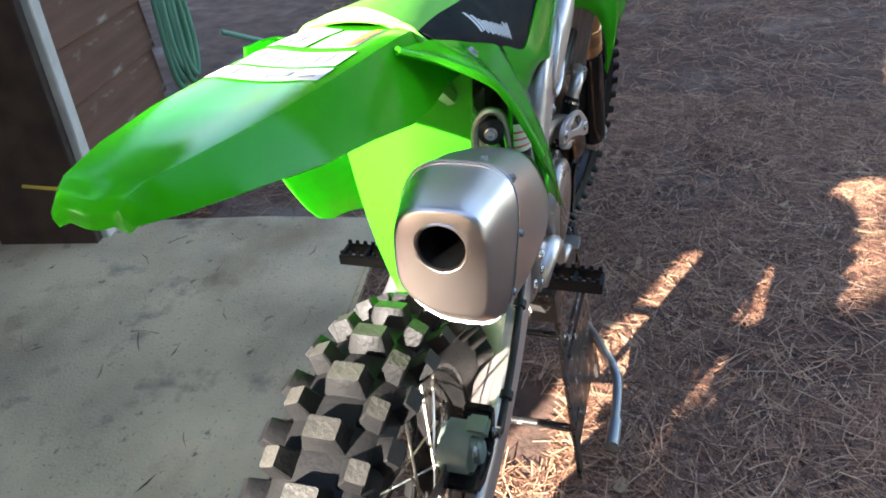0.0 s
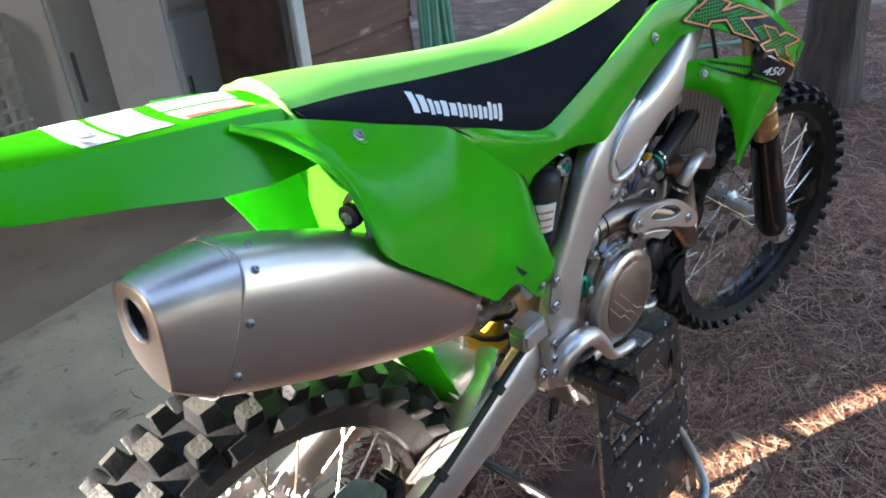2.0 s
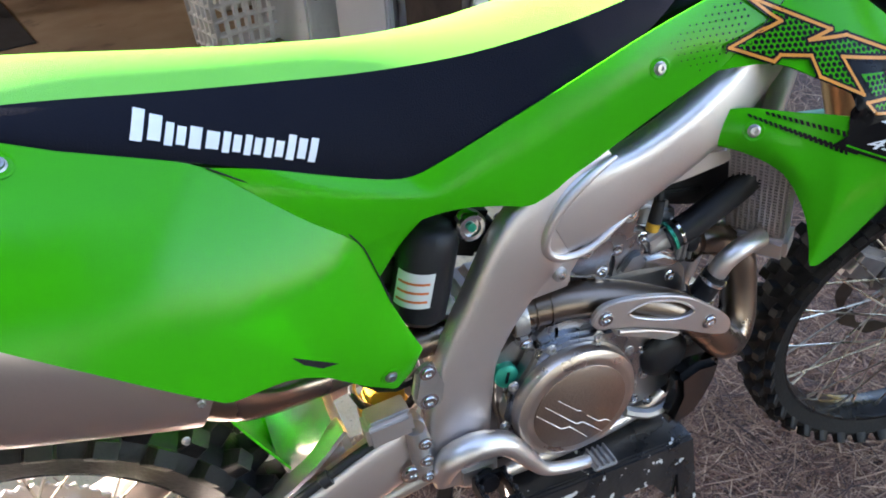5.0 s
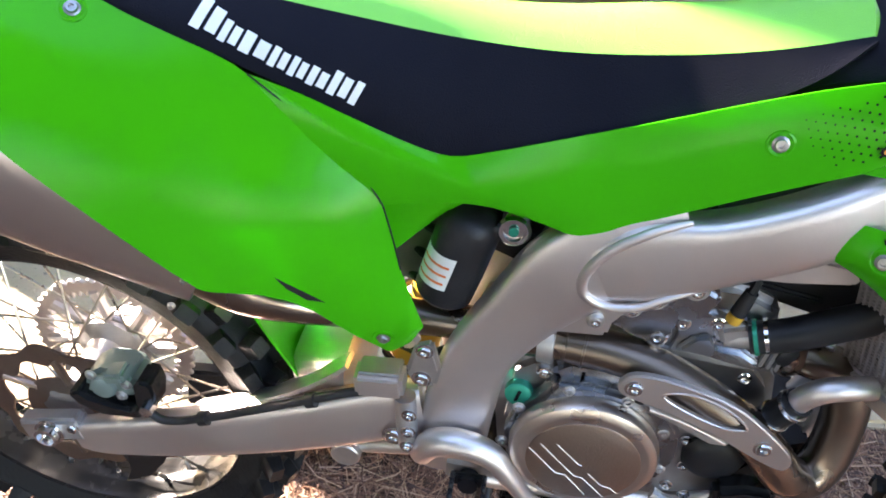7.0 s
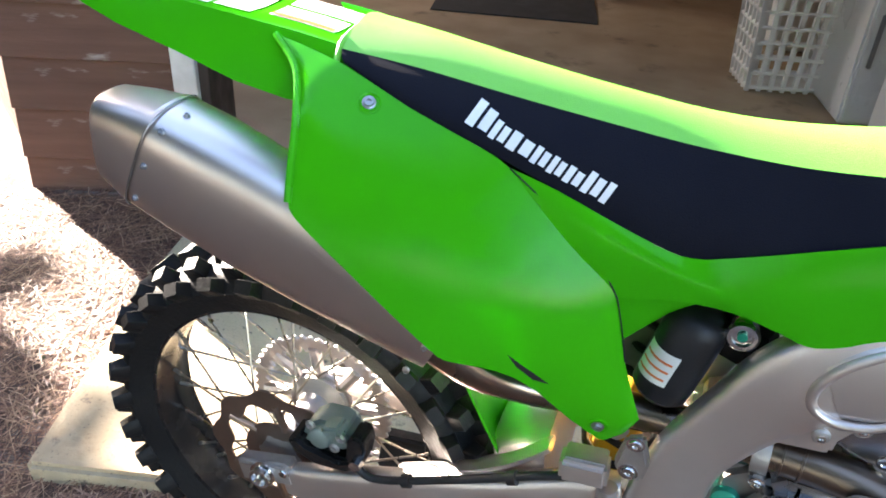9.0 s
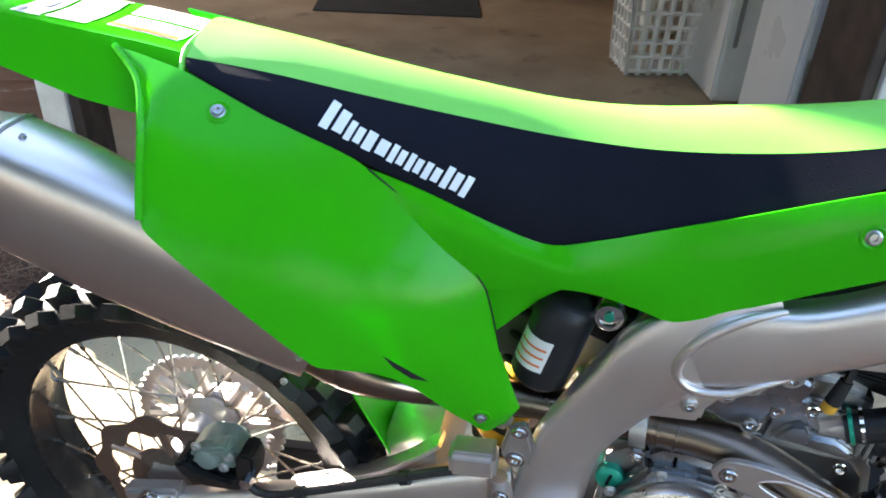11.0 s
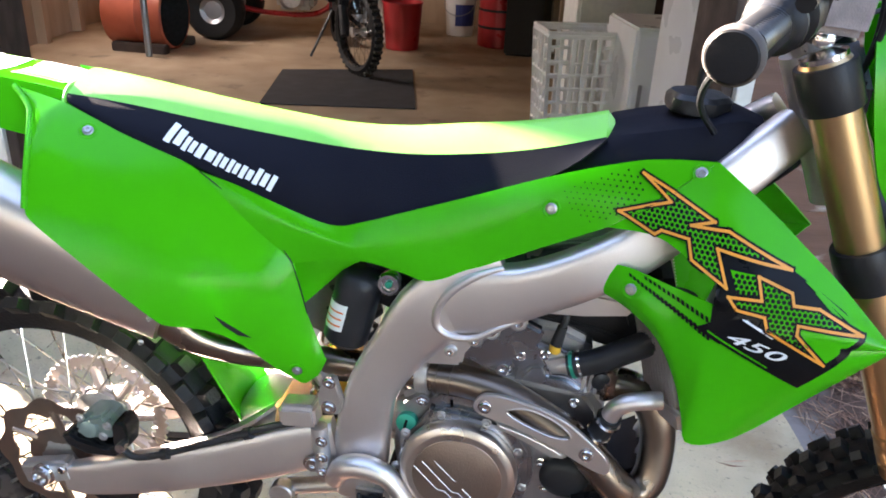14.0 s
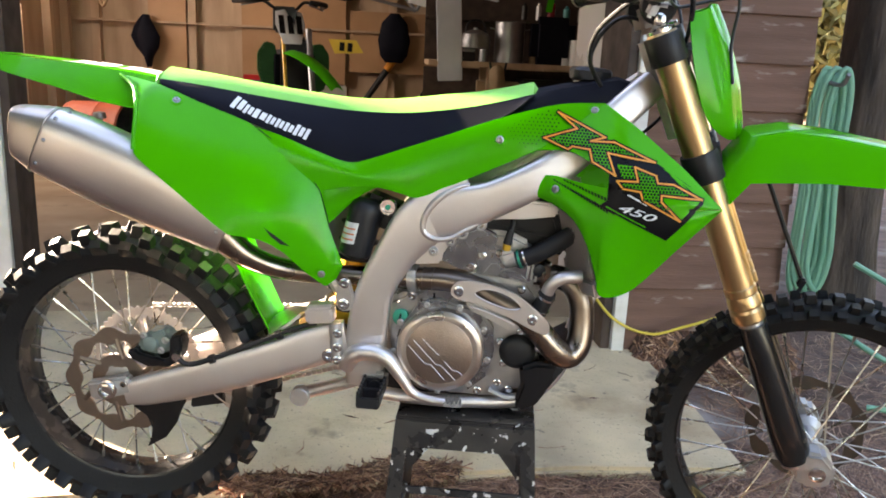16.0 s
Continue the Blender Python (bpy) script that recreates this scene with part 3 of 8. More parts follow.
# side panels behind the seat
PANEL_UP = [(0.040, -0.076, 1.112), (0.118, -0.086, 1.098), (0.207, -0.100, 1.067), (0.288, -0.103, 1.040), (0.318, -0.105, 1.026), (0.375, -0.107, 0.985), (0.415, -0.109, 0.948), (0.447, -0.111, 0.908), (0.468, -0.116, 0.835), (0.497, -0.121, 0.765)]
PANEL_LOW = [(0.040, -0.076, 1.112), (0.078, -0.104, 1.090), (0.103, -0.150, 1.058), (0.110, -0.178, 1.012), (0.113, -0.192, 0.982), (0.120, -0.196, 0.969), (0.145, -0.197, 0.947), (0.185, -0.197, 0.915), (0.235, -0.194, 0.872), (0.276, -0.190, 0.838), (0.292, -0.186, 0.828), (0.341, -0.168, 0.818), (0.385, -0.150, 0.790), (0.462, -0.121, 0.718), (0.497, -0.121, 0.765)]
PANEL_LOW_LEFT = [(0.040, 0.076, 1.112), (0.070, 0.098, 1.050), (0.105, 0.115, 0.985), (0.150, 0.130, 0.915), (0.200, 0.116, 0.832), (0.280, 0.110, 0.800), (0.376, 0.106, 0.755), (0.430, 0.112, 0.735), (0.462, 0.121, 0.718), (0.497, 0.121, 0.765)]
bm, SURF_PANEL = patch(PANEL_UP, PANEL_LOW, 90, 16, (0, -0.010, 0.0), smooth=2)
panel_r = part("side_panel", bm, GREEN, bike, "glossy lime green side panel")
bm, _ = patch(flip(PANEL_UP), PANEL_LOW_LEFT, 64, 12, (0, 0.012, 0), out=(0, 1, 0), smooth=3)
panel_l = part("side_panel", bm, GREEN_THIN, bike)
# The slot is a flat dark patch, its inner shade painted on.
part("vent_hole", decal([(0.351, 0.842), (0.398, 0.803), (0.380, 0.808), (0.362, 0.825)], SURF_PANEL, 0.001), DARK_HOLE, panel_r, "dark triangular slot")
part("edge_lip", tube([(x, y - 0.001, z) for x, y, z in PANEL_LOW[:5]], 0.0042, 8), GREEN_THIN, panel_r)
for p in ((0.163, -0.106, 1.063), (0.455, -0.127, 0.747)):
    hit = SURF_PANEL.find_nearest(Vector(p))
    out = hit[1] if hit[1].y < 0 else -hit[1]
    part("bolt_recess", lathe([(0.0130, -0.001), (0.0130, 0.0008), (0.0110, 0.0012), (0.0092, 0.0002), (0.0002, 0.0002)], hit[0], out, 18), GREEN, panel_r)
    bolt("bolt", hit[0] + out * 0.0008, out, 0.0054, panel_r, ENGINE)

# tank cover and radiator shroud
COVER_UP = [(0.318, -0.105, 1.026), (0.367, -0.103, 1.012), (0.436, -0.101, 0.986), (0.500, -0.100, 0.967), (0.544, -0.100, 0.977), (0.621, -0.099, 1.005), (0.695, -0.097, 1.032), (0.758, -0.095, 1.056), (0.827, -0.092, 1.079), (0.905, -0.090, 1.099), (0.982, -0.092, 1.104)]
SHROUD_TOP = [(0.982, -0.092, 1.104), (1.038, -0.122, 1.066), (1.090, -0.146, 1.025), (1.130, -0.166, 0.993), (1.192, -0.194, 0.934)]
COVER_LOW = [(0.447, -0.110, 0.908), (0.506, -0.110, 0.921), (0.555, -0.110, 0.923), (0.604, -0.112, 0.914), (0.640, -0.114, 0.908), (0.699, -0.110, 0.933), (0.789, -0.106, 0.975), (0.862, -0.110, 1.012)]
SHROUD_LOW = [(0.862, -0.110, 1.012), (0.918, -0.130, 1.016), (0.958, -0.154, 1.000), (0.993, -0.178, 0.982), (1.007, -0.188, 0.964), (1.090, -0.202, 0.932), (1.192, -0.194, 0.934)]
FIN_UP = [(0.854, -0.112, 0.928), (0.879, -0.118, 0.967), (0.946, -0.152, 0.961), (1.007, -0.188, 0.955), (1.090, -0.202, 0.931), (1.192, -0.194, 0.933)]
FIN_LOW = [(0.854, -0.112, 0.928), (0.896, -0.130, 0.915), (0.938, -0.155, 0.888), (0.968, -0.170, 0.835), (0.984, -0.174, 0.785), (0.995, -0.175, 0.752), (1.050, -0.167, 0.764), (1.120, -0.182, 0.848), (1.192, -0.194, 0.933)]
for side in (1, -1):
    o = (0, -side, 0)
    f = (lambda q: q) if side == 1 else flip
    mm = GREEN if side == 1 else GREEN_THIN
    bm, s1 = patch(f(COVER_UP), f(COVER_LOW), 60, 10, (0, -0.006 * side, 0), out=o, smooth=3)
    cover = part("tank_cover", bm, mm, bike)
    bm, s2 = patch(f(SHROUD_TOP), f(SHROUD_LOW), 40, 12, (0, -0.008 * side, 0), out=o, smooth=3)
    shroud = part("radiator_shroud", bm, mm, bike, "lime green radiator shroud with black and orange graphics" if side == 1 else "")
    bm, s3 = patch(f(FIN_UP), f(FIN_LOW), 48, 16, (0, -0.010 * side, 0), out=o, smooth=3)
    fin = part("shroud_fin", bm, mm, shroud)
    if side == 1:
        SURF_COVER, SURF_SHROUD, SURF_FIN, cover_r, shroud_r, fin_r = s1, s2, s3, cover, shroud, fin
for q, s, p in (((0.790, -0.1, 1.026), SURF_COVER, cover_r), ((0.967, -0.1, 1.086), SURF_COVER, cover_r), ((0.903, -0.13, 0.942), SURF_FIN, fin_r)):
    hit = s.find_nearest(Vector(q))
    out = hit[1] if hit[1].y < 0 else -hit[1]
    part("bolt_recess", lathe([(0.0125, -0.001), (0.0125, 0.0008), (0.0105, 0.0012), (0.0088, 0.0002), (0.0002, 0.0002)], hit[0], out, 18), GREEN, p)
    bolt("bolt", hit[0] + out * 0.0008, out, 0.0054, p, ENGINE)
part("panel_seam", tube([SURF_PANEL.find_nearest(q)[0] + Vector((0.0006, -0.0012, 0.0006)) for q in spline(PANEL_UP[4:9], 8)], 0.0009, 6, 1, False), DARK_HOLE, panel_r)

# graphics on the shroud
def print_on(name, outline, surf, material, parent, lift=0.0012, label=""):
    return part(name, decal(outline, surf, lift), material, parent, label)


ALL_SHROUD = BVHTree.FromPolygons(*(lambda bms: ([v for b in bms for v in b[0]], [tuple(i + off for i in f) for b, off in zip(bms, (0, len(bms[0][0]), len(bms[0][0]) + len(bms[1][0]))) for f in b[1]]))(
    [([tuple(v.co) for v in ob.data.vertices], [tuple(p.vertices) for p in ob.data.polygons]) for ob in (cover_r, shroud_r, fin_r)]))
print_on("black_graphic", [(0.988, 1.017), (1.026, 1.016), (1.071, 1.008), (1.097, 0.993), (1.1325, 0.971), (1.157, 0.944), (1.0985, 0.873), (1.050, 0.894), (1.005, 0.914), (0.978, 0.927), (0.990, 0.937), (1.010, 0.947), (1.018, 0.956), (1.010, 0.968), (0.999, 0.982)], ALL_SHROUD, INK, shroud_r, 0.0022)
X_ONE = [(0.896, 1.084), (0.982, 1.045), (0.956, 1.037), (0.998, 1.038), (1.070, 1.008), (0.987, 1.019), (1.000, 0.9825), (0.960, 1.002), (0.955, 1.0225), (0.924, 1.025), (0.9165, 1.019), (0.872, 1.036), (0.9315, 1.0566)]
X_TWO = [(1.034, 0.999), (1.072, 0.986), (1.075, 0.974), (1.103, 0.973), (1.153, 0.950), (1.082, 0.954), (1.082, 0.943), (1.117, 0.911), (1.050, 0.943), (1.045, 0.9575), (1.014, 0.961), (1.003, 0.974), (1.040, 0.9745)]
X_BIT = [(1.003, 1.001), (1.031, 1.000), (1.039, 0.980), (1.012, 0.9785)]
print_on("logo_panel", X_BIT, ALL_SHROUD, GREEN, shroud_r, 0.0030)
for poly in (X_ONE, X_TWO):
    print_on("logo_panel", poly, ALL_SHROUD, GREEN, shroud_r, 0.0030)
    for q in stroke(poly, 0.0075):
        print_on("logo_border", q, ALL_SHROUD, INK, shroud_r, 0.0036)
    for q in stroke(poly, 0.0032):
        print_on("logo_outline", q, ALL_SHROUD, ORANGE, shroud_r, 0.0042)


def inside(p, poly):
    res, n = False, len(poly)
    for i in range(n):
        (x1, z1), (x2, z2) = poly[i], poly[(i + 1) % n]
        if (z1 > p[1]) != (z2 > p[1]) and p[0] < (x2 - x1) * (p[1] - z1) / (z2 - z1) + x1:
            res = not res
    return res


def dots(polys, step, r, slope=-0.35):
    """Round dots of shrinking size in the polygons, as one mesh."""
    bm = bmesh.new()
    for i in range(80):
        for j in range(60):
            x, z = 0.80 + step * (i + 0.5 * (j % 2)), 0.84 + step * 0.87 * j
            for k, poly in enumerate(polys):
                if inside((x, z), poly):
                    rr = r(x, z, k)
                    bm.faces.new([bm.verts.new((x + rr * math.cos(a), 0, z + rr * math.sin(a))) for a in (0, 1.05, 2.09, 3.14, 4.19, 5.24)])
                    break
    return bm


bm = dots([X_ONE, X_TWO, X_BIT], 0.0060, lambda x, z, k: 0.0025 if (x - 0.87) > (1.06 - z) * 0.9 - 0.02 else 0.0016)
lay(bm, ALL_SHROUD, 0.0033)
part("dot_pattern", bm, INK, shroud_r)
bm = dots([[(0.797, 1.050), (0.818, 1.062), (0.880, 1.087), (0.903, 1.074), (0.882, 1.032), (0.839, 1.015), (0.809, 1.031)]], 0.0078, lambda x, z, k: 0.0007 + max(0.0, (x - 0.80)) * 0.0085)
lay(bm, ALL_SHROUD, 0.0013)
part("dot_pattern", bm, INK, cover_r)
for (u0, v0), (u1, v1), count, grow in (((0.896, 0.9605), (0.990, 0.9185), 20, 0.0030), ((0.914, 0.9620), (1.008, 0.9315), 18, 0.0022)):
    for k in range(count):
        t = k / (count - 1)
        w = 0.0020 + grow * t
        u, v = u0 + (u1 - u0) * t, v0 + (v1 - v0) * t
        print_on("stripe", [(u - 0.0019, v + w * 1.1), (u + 0.0015, v + w * 0.8), (u + 0.0030, v - w), (u - 0.0004, v - w * 0.8)], ALL_SHROUD, INK, shroud_r, 0.0014)
print_on("stripe", [(0.926, 0.9455), (0.928, 0.9470), (1.006, 0.9150), (1.004, 0.9125)], ALL_SHROUD, INK, shroud_r, 0.0014)
print_on("stripe", [(0.988, 0.9255), (0.989, 0.9272), (1.060, 0.8960), (1.059, 0.8945)], ALL_SHROUD, GREEN, shroud_r, 0.0034)
print_on("stripe", [(1.022, 0.9505), (1.026, 0.9520), (1.060, 0.9355), (1.057, 0.9340)], ALL_SHROUD, WHITE, shroud_r, 0.0034)
for k in range(2):
    print_on("stripe", [(1.085 + k * 0.012, 0.998 - k * 0.010), (1.090 + k * 0.012, 0.998 - k * 0.010), (1.150, 0.958 - k * 0.010), (1.145, 0.956 - k * 0.010)], ALL_SHROUD, GREEN, shroud_r, 0.0034)


def lettering(text, size, at, turn, shear):
    """Flat letters as a bmesh in the x, z plane."""
    cu = bpy.data.curves.new("letters", "FONT")
    cu.body, cu.size, cu.shear = text, size, shear
    ob = bpy.data.objects.new("letters", cu)
    scene.collection.objects.link(ob)
    me = bpy.data.meshes.new_from_object(ob.evaluated_get(bpy.context.evaluated_depsgraph_get()))
    bpy.data.objects.remove(ob)
    bpy.data.curves.remove(cu)
    bm = bmesh.new()
    bm.from_mesh(me)
    bpy.data.meshes.remove(me)
    c, s = math.cos(radians(turn)), math.sin(radians(turn))
    for v in bm.verts:
        x, z = v.co.x * 2.25, v.co.y
        v.co = (at[0] + x * c - z * s, 0, at[1] + x * s + z * c)
    return bm


for dx, mm, lf in ((0.0, WHITE, 0.0046), (0.0014, WHITE, 0.0049)):
    bm = lettering("450", 0.0195, (1.005 + dx * 0.4, 0.9225 - dx * 0.2), -14.0, 0.35)
    lay(bm, ALL_SHROUD, lf)
    part("model_number", bm, mm, shroud_r, "white model number 450")

# seat
SEAT_EDGE = [(0.116, 0.072, 1.107), (0.200, 0.064, 1.098), (0.300, 0.058, 1.084), (0.400, 0.053, 1.072), (0.500, 0.051, 1.063), (0.600, 0.055, 1.064), (0.700, 0.060, 1.077), (0.780, 0.062, 1.094), (0.848, 0.056, 1.112)]
SEAT_LOW = [(0.124, 0.084, 1.096), (0.207, 0.098, 1.066), (0.288, 0.101, 1.039), (0.367, 0.101, 1.011), (0.436, 0.099, 0.985), (0.500, 0.098, 0.966), (0.544, 0.098, 0.972), (0.621, 0.096, 0.999), (0.695, 0.093, 1.026), (0.758, 0.090, 1.050), (0.812, 0.080, 1.080), (0.848, 0.066, 1.112)]
right, left = spline(flip(SEAT_EDGE), 4), spline([(x, y - 0.02, z) for x, y, z in SEAT_EDGE], 4)
rings = []
for a, b in zip(right, left):
    row = []
    for j in range(15):
        t = j / 14
        p = a.lerp(b, t)
        edge = min(t, 1 - t) * 2
        p.z += (0.022 + 0.006 * math.exp(-((a.x - 0.66) / 0.10) ** 2)) * (1 - (1 - min(edge * 1.05, 1)) ** 1.6)
        row.append(p)
    rings.append(row)
front = [p + Vector((0.010, 0, -0.012)) for p in rings[-1]]
rear = [p + Vector((-0.004, 0, -0.010)) for p in rings[0]]
seat = part("seat", loft([rear] + rings + [front], False, False), SEAT_GREEN, bike, "ribbed lime green seat with black sides")
for side in (-1, 1):
    up = resample(spline([(x, y * side - 0.01 - 0.01 * side, z) for x, y, z in SEAT_EDGE], 4), 56)
    lo = resample(spline([(x, y * side - 0.01 - 0.01 * side, z) for x, y, z in SEAT_LOW], 4), 56)
    bm = loft([[Vector((a.x + (b.x - a.x) * t, a.y + (b.y - a.y) * (1 - (1 - t) ** (1 + min(1, max(0, (0.60 - a.x) / 0.15)))), a.z + (b.z - a.z) * t)) for t in (k / 9 for k in range(10))] for a, b in zip(up, lo)], False, False)
    s = BVHTree.FromBMesh(bm)
    bmesh.ops.solidify(bm, geom=bm.faces[:], thickness=0.003)
    bmesh.ops.recalc_face_normals(bm, faces=bm.faces[:])
    part("seat_side", bm, SEAT_BLACK, seat, "matt black seat side with a white maker's mark" if side < 0 else "")
    if side < 0:
        SURF_SEAT = s
part("rear_lip", tube([(0.114, -0.086, 1.090), (0.112, -0.073, 1.102), (0.112, -0.058, 1.113), (0.112, -0.01, 1.119), (0.112, 0.036, 1.113), (0.112, 0.052, 1.102)], 0.0036, 8), SEAT_GREEN, seat)
x0, z0 = 0.2640, 1.0620
widths = (0.024, 0.017, 0.025, 0.016, 0.015, 0.017, 0.018, 0.007)
for i, w in enumerate(widths):
    h = 0.021 if i in (0, 6, 7) else 0.0162
    def onto(u, v):
        c, s = math.cos(radians(-20.5)), math.sin(radians(-20.5))
        u += v * 0.10
        return (x0 + u * c - v * s, z0 + u * s + v * c)
    off = sum(widths[:i]) + 0.0032 * i
    for u0, u1, v0, v1 in (((0.0, 0.40, 0.0, 1.0), (0.56, 1.0, 0.10, 0.92)) if w > 0.01 else ((0.0, 1.0, 0.0, 1.0),)):
        part("maker_mark", decal([onto(off + w * u0, h * v0), onto(off + w * u1, h * v0), onto(off + w * u1, h * v1), onto(off + w * u0, h * v1)], SURF_SEAT, 0.0012), WHITE, seat, "plain white bar of a maker's mark")

# black tank between seat and headstock
rings = []
for x, w, zl, zt in ((0.790, 0.052, 1.040, 1.075), (0.830, 0.066, 1.062, 1.102), (0.858, 0.076, 1.072, 1.120), (0.900, 0.082, 1.080, 1.130), (0.960, 0.078, 1.090, 1.142), (1.010, 0.062, 1.085, 1.150), (1.040, 0.040, 1.075, 1.140)):
    rings.append([Vector((x, y, z)) for y, z in ((-w, zl), (-w * 1.06, zl + 0.012), (-w * 0.98, zl + (zt - zl) * 0.6), (-w * 0.8, zt - 0.004), (-w * 0.4, zt), (0, zt + 0.002), (w * 0.4, zt), (w * 0.8, zt - 0.004), (w * 0.98, zl + (zt - zl) * 0.6), (w * 1.06, zl + 0.012), (w, zl))])
tank = part("fuel_tank", loft(rings), SEAT_BLACK, bike, "matt black fuel tank")
cap = lathe([(0.034, 0), (0.040, 0.004), (0.042, 0.010), (0.042, 0.020), (0.036, 0.026), (0.012, 0.028), (0.0002, 0.028)], (0.958, 0.0, 1.140), (0.05, 0, 1), 36)
for v in cap.verts:
    d = v.co - Vector((0.958, 0, v.co.z))
    if 0.035 < d.length and v.co.z > 1.146:
        a = math.atan2(d.y, d.x)
        v.co -= d * (0.10 if math.sin(a * 6) > 0.3 else 0.0)
part("fuel_cap", cap, BLACK, tank, "ribbed black fuel cap")
part("breather_hose", tube([(0.958, 0, 1.168), (0.957, -0.003, 1.195), (0.975, -0.01, 1.235), (1.010, -0.015, 1.262), (1.06, -0.01, 1.25), (1.085, 0, 1.20)], 0.0042, 8), HOSE_BLACK, tank)

# rear fender
FENDER = [(-0.297, 0.022, 1.123, 0.004), (-0.295, 0.027, 1.132, 0.009), (-0.289, 0.033, 1.139, 0.016), (-0.278, 0.041, 1.143, 0.021), (-0.230, 0.058, 1.142, 0.028), (-0.160, 0.074, 1.138, 0.039), (-0.080, 0.080, 1.132, 0.050), (0.000, 0.082, 1.126, 0.066), (0.060, 0.080, 1.120, 0.070), (0.130, 0.078, 1.110, 0.060), (0.260, 0.076, 1.080, 0.050)]
def fender_row(x, w, z, d):
    row = []
    for t in (-1, -0.97, -0.9, -0.78, -0.66, -0.5, -0.25, 0, 0.25, 0.5, 0.66, 0.78, 0.9, 0.97, 1):
        a = abs(t)
        drop = 0 if a < 0.62 else d * ((a - 0.62) / 0.38) ** 1.25
        dip = -0.004 * (1 - (a / 0.62) ** 2) if a < 0.62 else 0.0
        row.append(Vector((x, w * t * (1 + 0.10 * max(0, a - 0.62)) - 0.015, z - drop + dip)))
    return row
rows = [fender_row(*(a * (1 - k / 5) + b * k / 5 for a, b in zip(p, q))) for p, q in zip(FENDER, FENDER[1:]) for k in range(5)] + [fender_row(*FENDER[-1])]
bm = loft(rows, False, False)
bmesh.ops.recalc_face_normals(bm, faces=bm.faces[:])
SURF_FENDER = BVHTree.FromBMesh(bm)
bmesh.ops.solidify(bm, geom=bm.faces[:], thickness=0.0035)
fender = part("rear_fender", bm, GREEN, bike, "long lime green rear fender with white warning labels")
def top_print(name, quad, material, parent, lift, label=""):
    bm = bmesh.new()
    bm.faces.new([bm.verts.new((x, y, 0)) for x, y in quad])
    bmesh.ops.subdivide_edges(bm, edges=bm.edges[:], cuts=6, use_grid_fill=True)
    for v in bm.verts:
        hit = SURF_FENDER.ray_cast(Vector((v.co.x, v.co.y, 1.5)), Vector((0, 0, -1)))
        if hit[0]:
            v.co.z = hit[0].z + lift
        else:
            v.co.z = 1.13
    bmesh.ops.recalc_face_normals(bm, faces=bm.faces[:])
    if sum(f.normal.z for f in bm.faces) < 0:
        bmesh.ops.reverse_faces(bm, faces=bm.faces[:])
    return part(name, bm, material, parent, label)
LABELS = ((-0.090, -0.056, -0.060, 0.036, "white warning label with a printed block"), (-0.050, -0.004, -0.058, 0.040, "white warning label with grey text"), (0.014, 0.094, -0.048, -0.006, "white warning label with an orange band"), (0.014, 0.100, 0.000, 0.042, "white label with grey text"))
for i, (x0, x1, y0, y1, lab) in enumerate(LABELS):
    top_print("label", [(x0, y0), (x1, y0), (x1, y1), (x0, y1)], LABEL, fender, 0.0010, lab)
    for k in range(4 if i > 1 else 7):
        yy = y0 + (y1 - y0) * ((0.36 if i == 2 else 0.14) + (0.17 if i > 1 else 0.11) * k)
        if i == 0 and k < 3:
            continue
        top_print("text_bar", [(x0 + 0.004, yy), (x1 - 0.005 - 0.006 * (k % 3), yy), (x1 - 0.005 - 0.006 * (k % 3), yy + 0.0022), (x0 + 0.004, yy + 0.0022)], GREY_PRINT, fender, 0.0016)
top_print("orange_band", [(0.016, -0.046), (0.092, -0.046), (0.092, -0.037), (0.016, -0.037)], RED_ORANGE, fender, 0.0020, "red-orange band")
top_print("code_block", [(-0.080, -0.030), (-0.066, -0.030), (-0.066, -0.002), (-0.080, -0.002)], GREY_PRINT, fender, 0.0020)
top_print("code_block", [(-0.086, -0.056), (-0.080, -0.056), (-0.080, -0.040), (-0.086, -0.040)], GREY_PRINT, fender, 0.0020)

# inner mudguard and airbox below the seat
bm, _ = patch([(0.205, -0.100, 1.035), (0.19, -0.02, 1.055), (0.205, 0.075, 1.035)], [(0.345, -0.062, 0.56), (0.325, -0.005, 0.56), (0.345, 0.055, 0.56)], 14, 18, (-0.03, 0, 0), 0.003, (-1, 0, 0), 3)
part("mud_flap", bm, GREEN_THIN, bike, "thin green inner mudguard")
part("air_box", box((0.36, 0.01, 0.98), (0.22, 0.10, 0.13), 0.02), BLACK, bike)
bm, _ = patch([(0.44, -0.085, 0.915), (0.52, -0.08, 0.925), (0.58, -0.075, 0.93)], [(0.45, -0.09, 0.83), (0.48, -0.08, 0.86), (0.52, -0.07, 0.90)], 12, 6, (0, -0.004, 0), 0.003)
part("air_box_cover", bm, GREEN, bike)
sub = tube([(0.50, -0.06, 0.99), (0.35, -0.07, 1.02), (0.20, -0.065, 1.06), (0.06, -0.04, 1.085)], 0.013, 8)
tube([(0.50, 0.06, 0.99), (0.35, 0.07, 1.02), (0.20, 0.065, 1.06), (0.06, 0.04, 1.085)], 0.013, 8, bm=sub)
tube([(0.48, -0.08, 0.70), (0.40, -0.085, 0.82), (0.25, -0.075, 0.97), (0.14, -0.06, 1.06)], 0.012, 8, bm=sub)
tube([(0.48, 0.08, 0.70), (0.40, 0.085, 0.82), (0.25, 0.075, 0.97), (0.14, 0.06, 1.06)], 0.012, 8, bm=sub)
part("subframe", sub, ALU, bike)

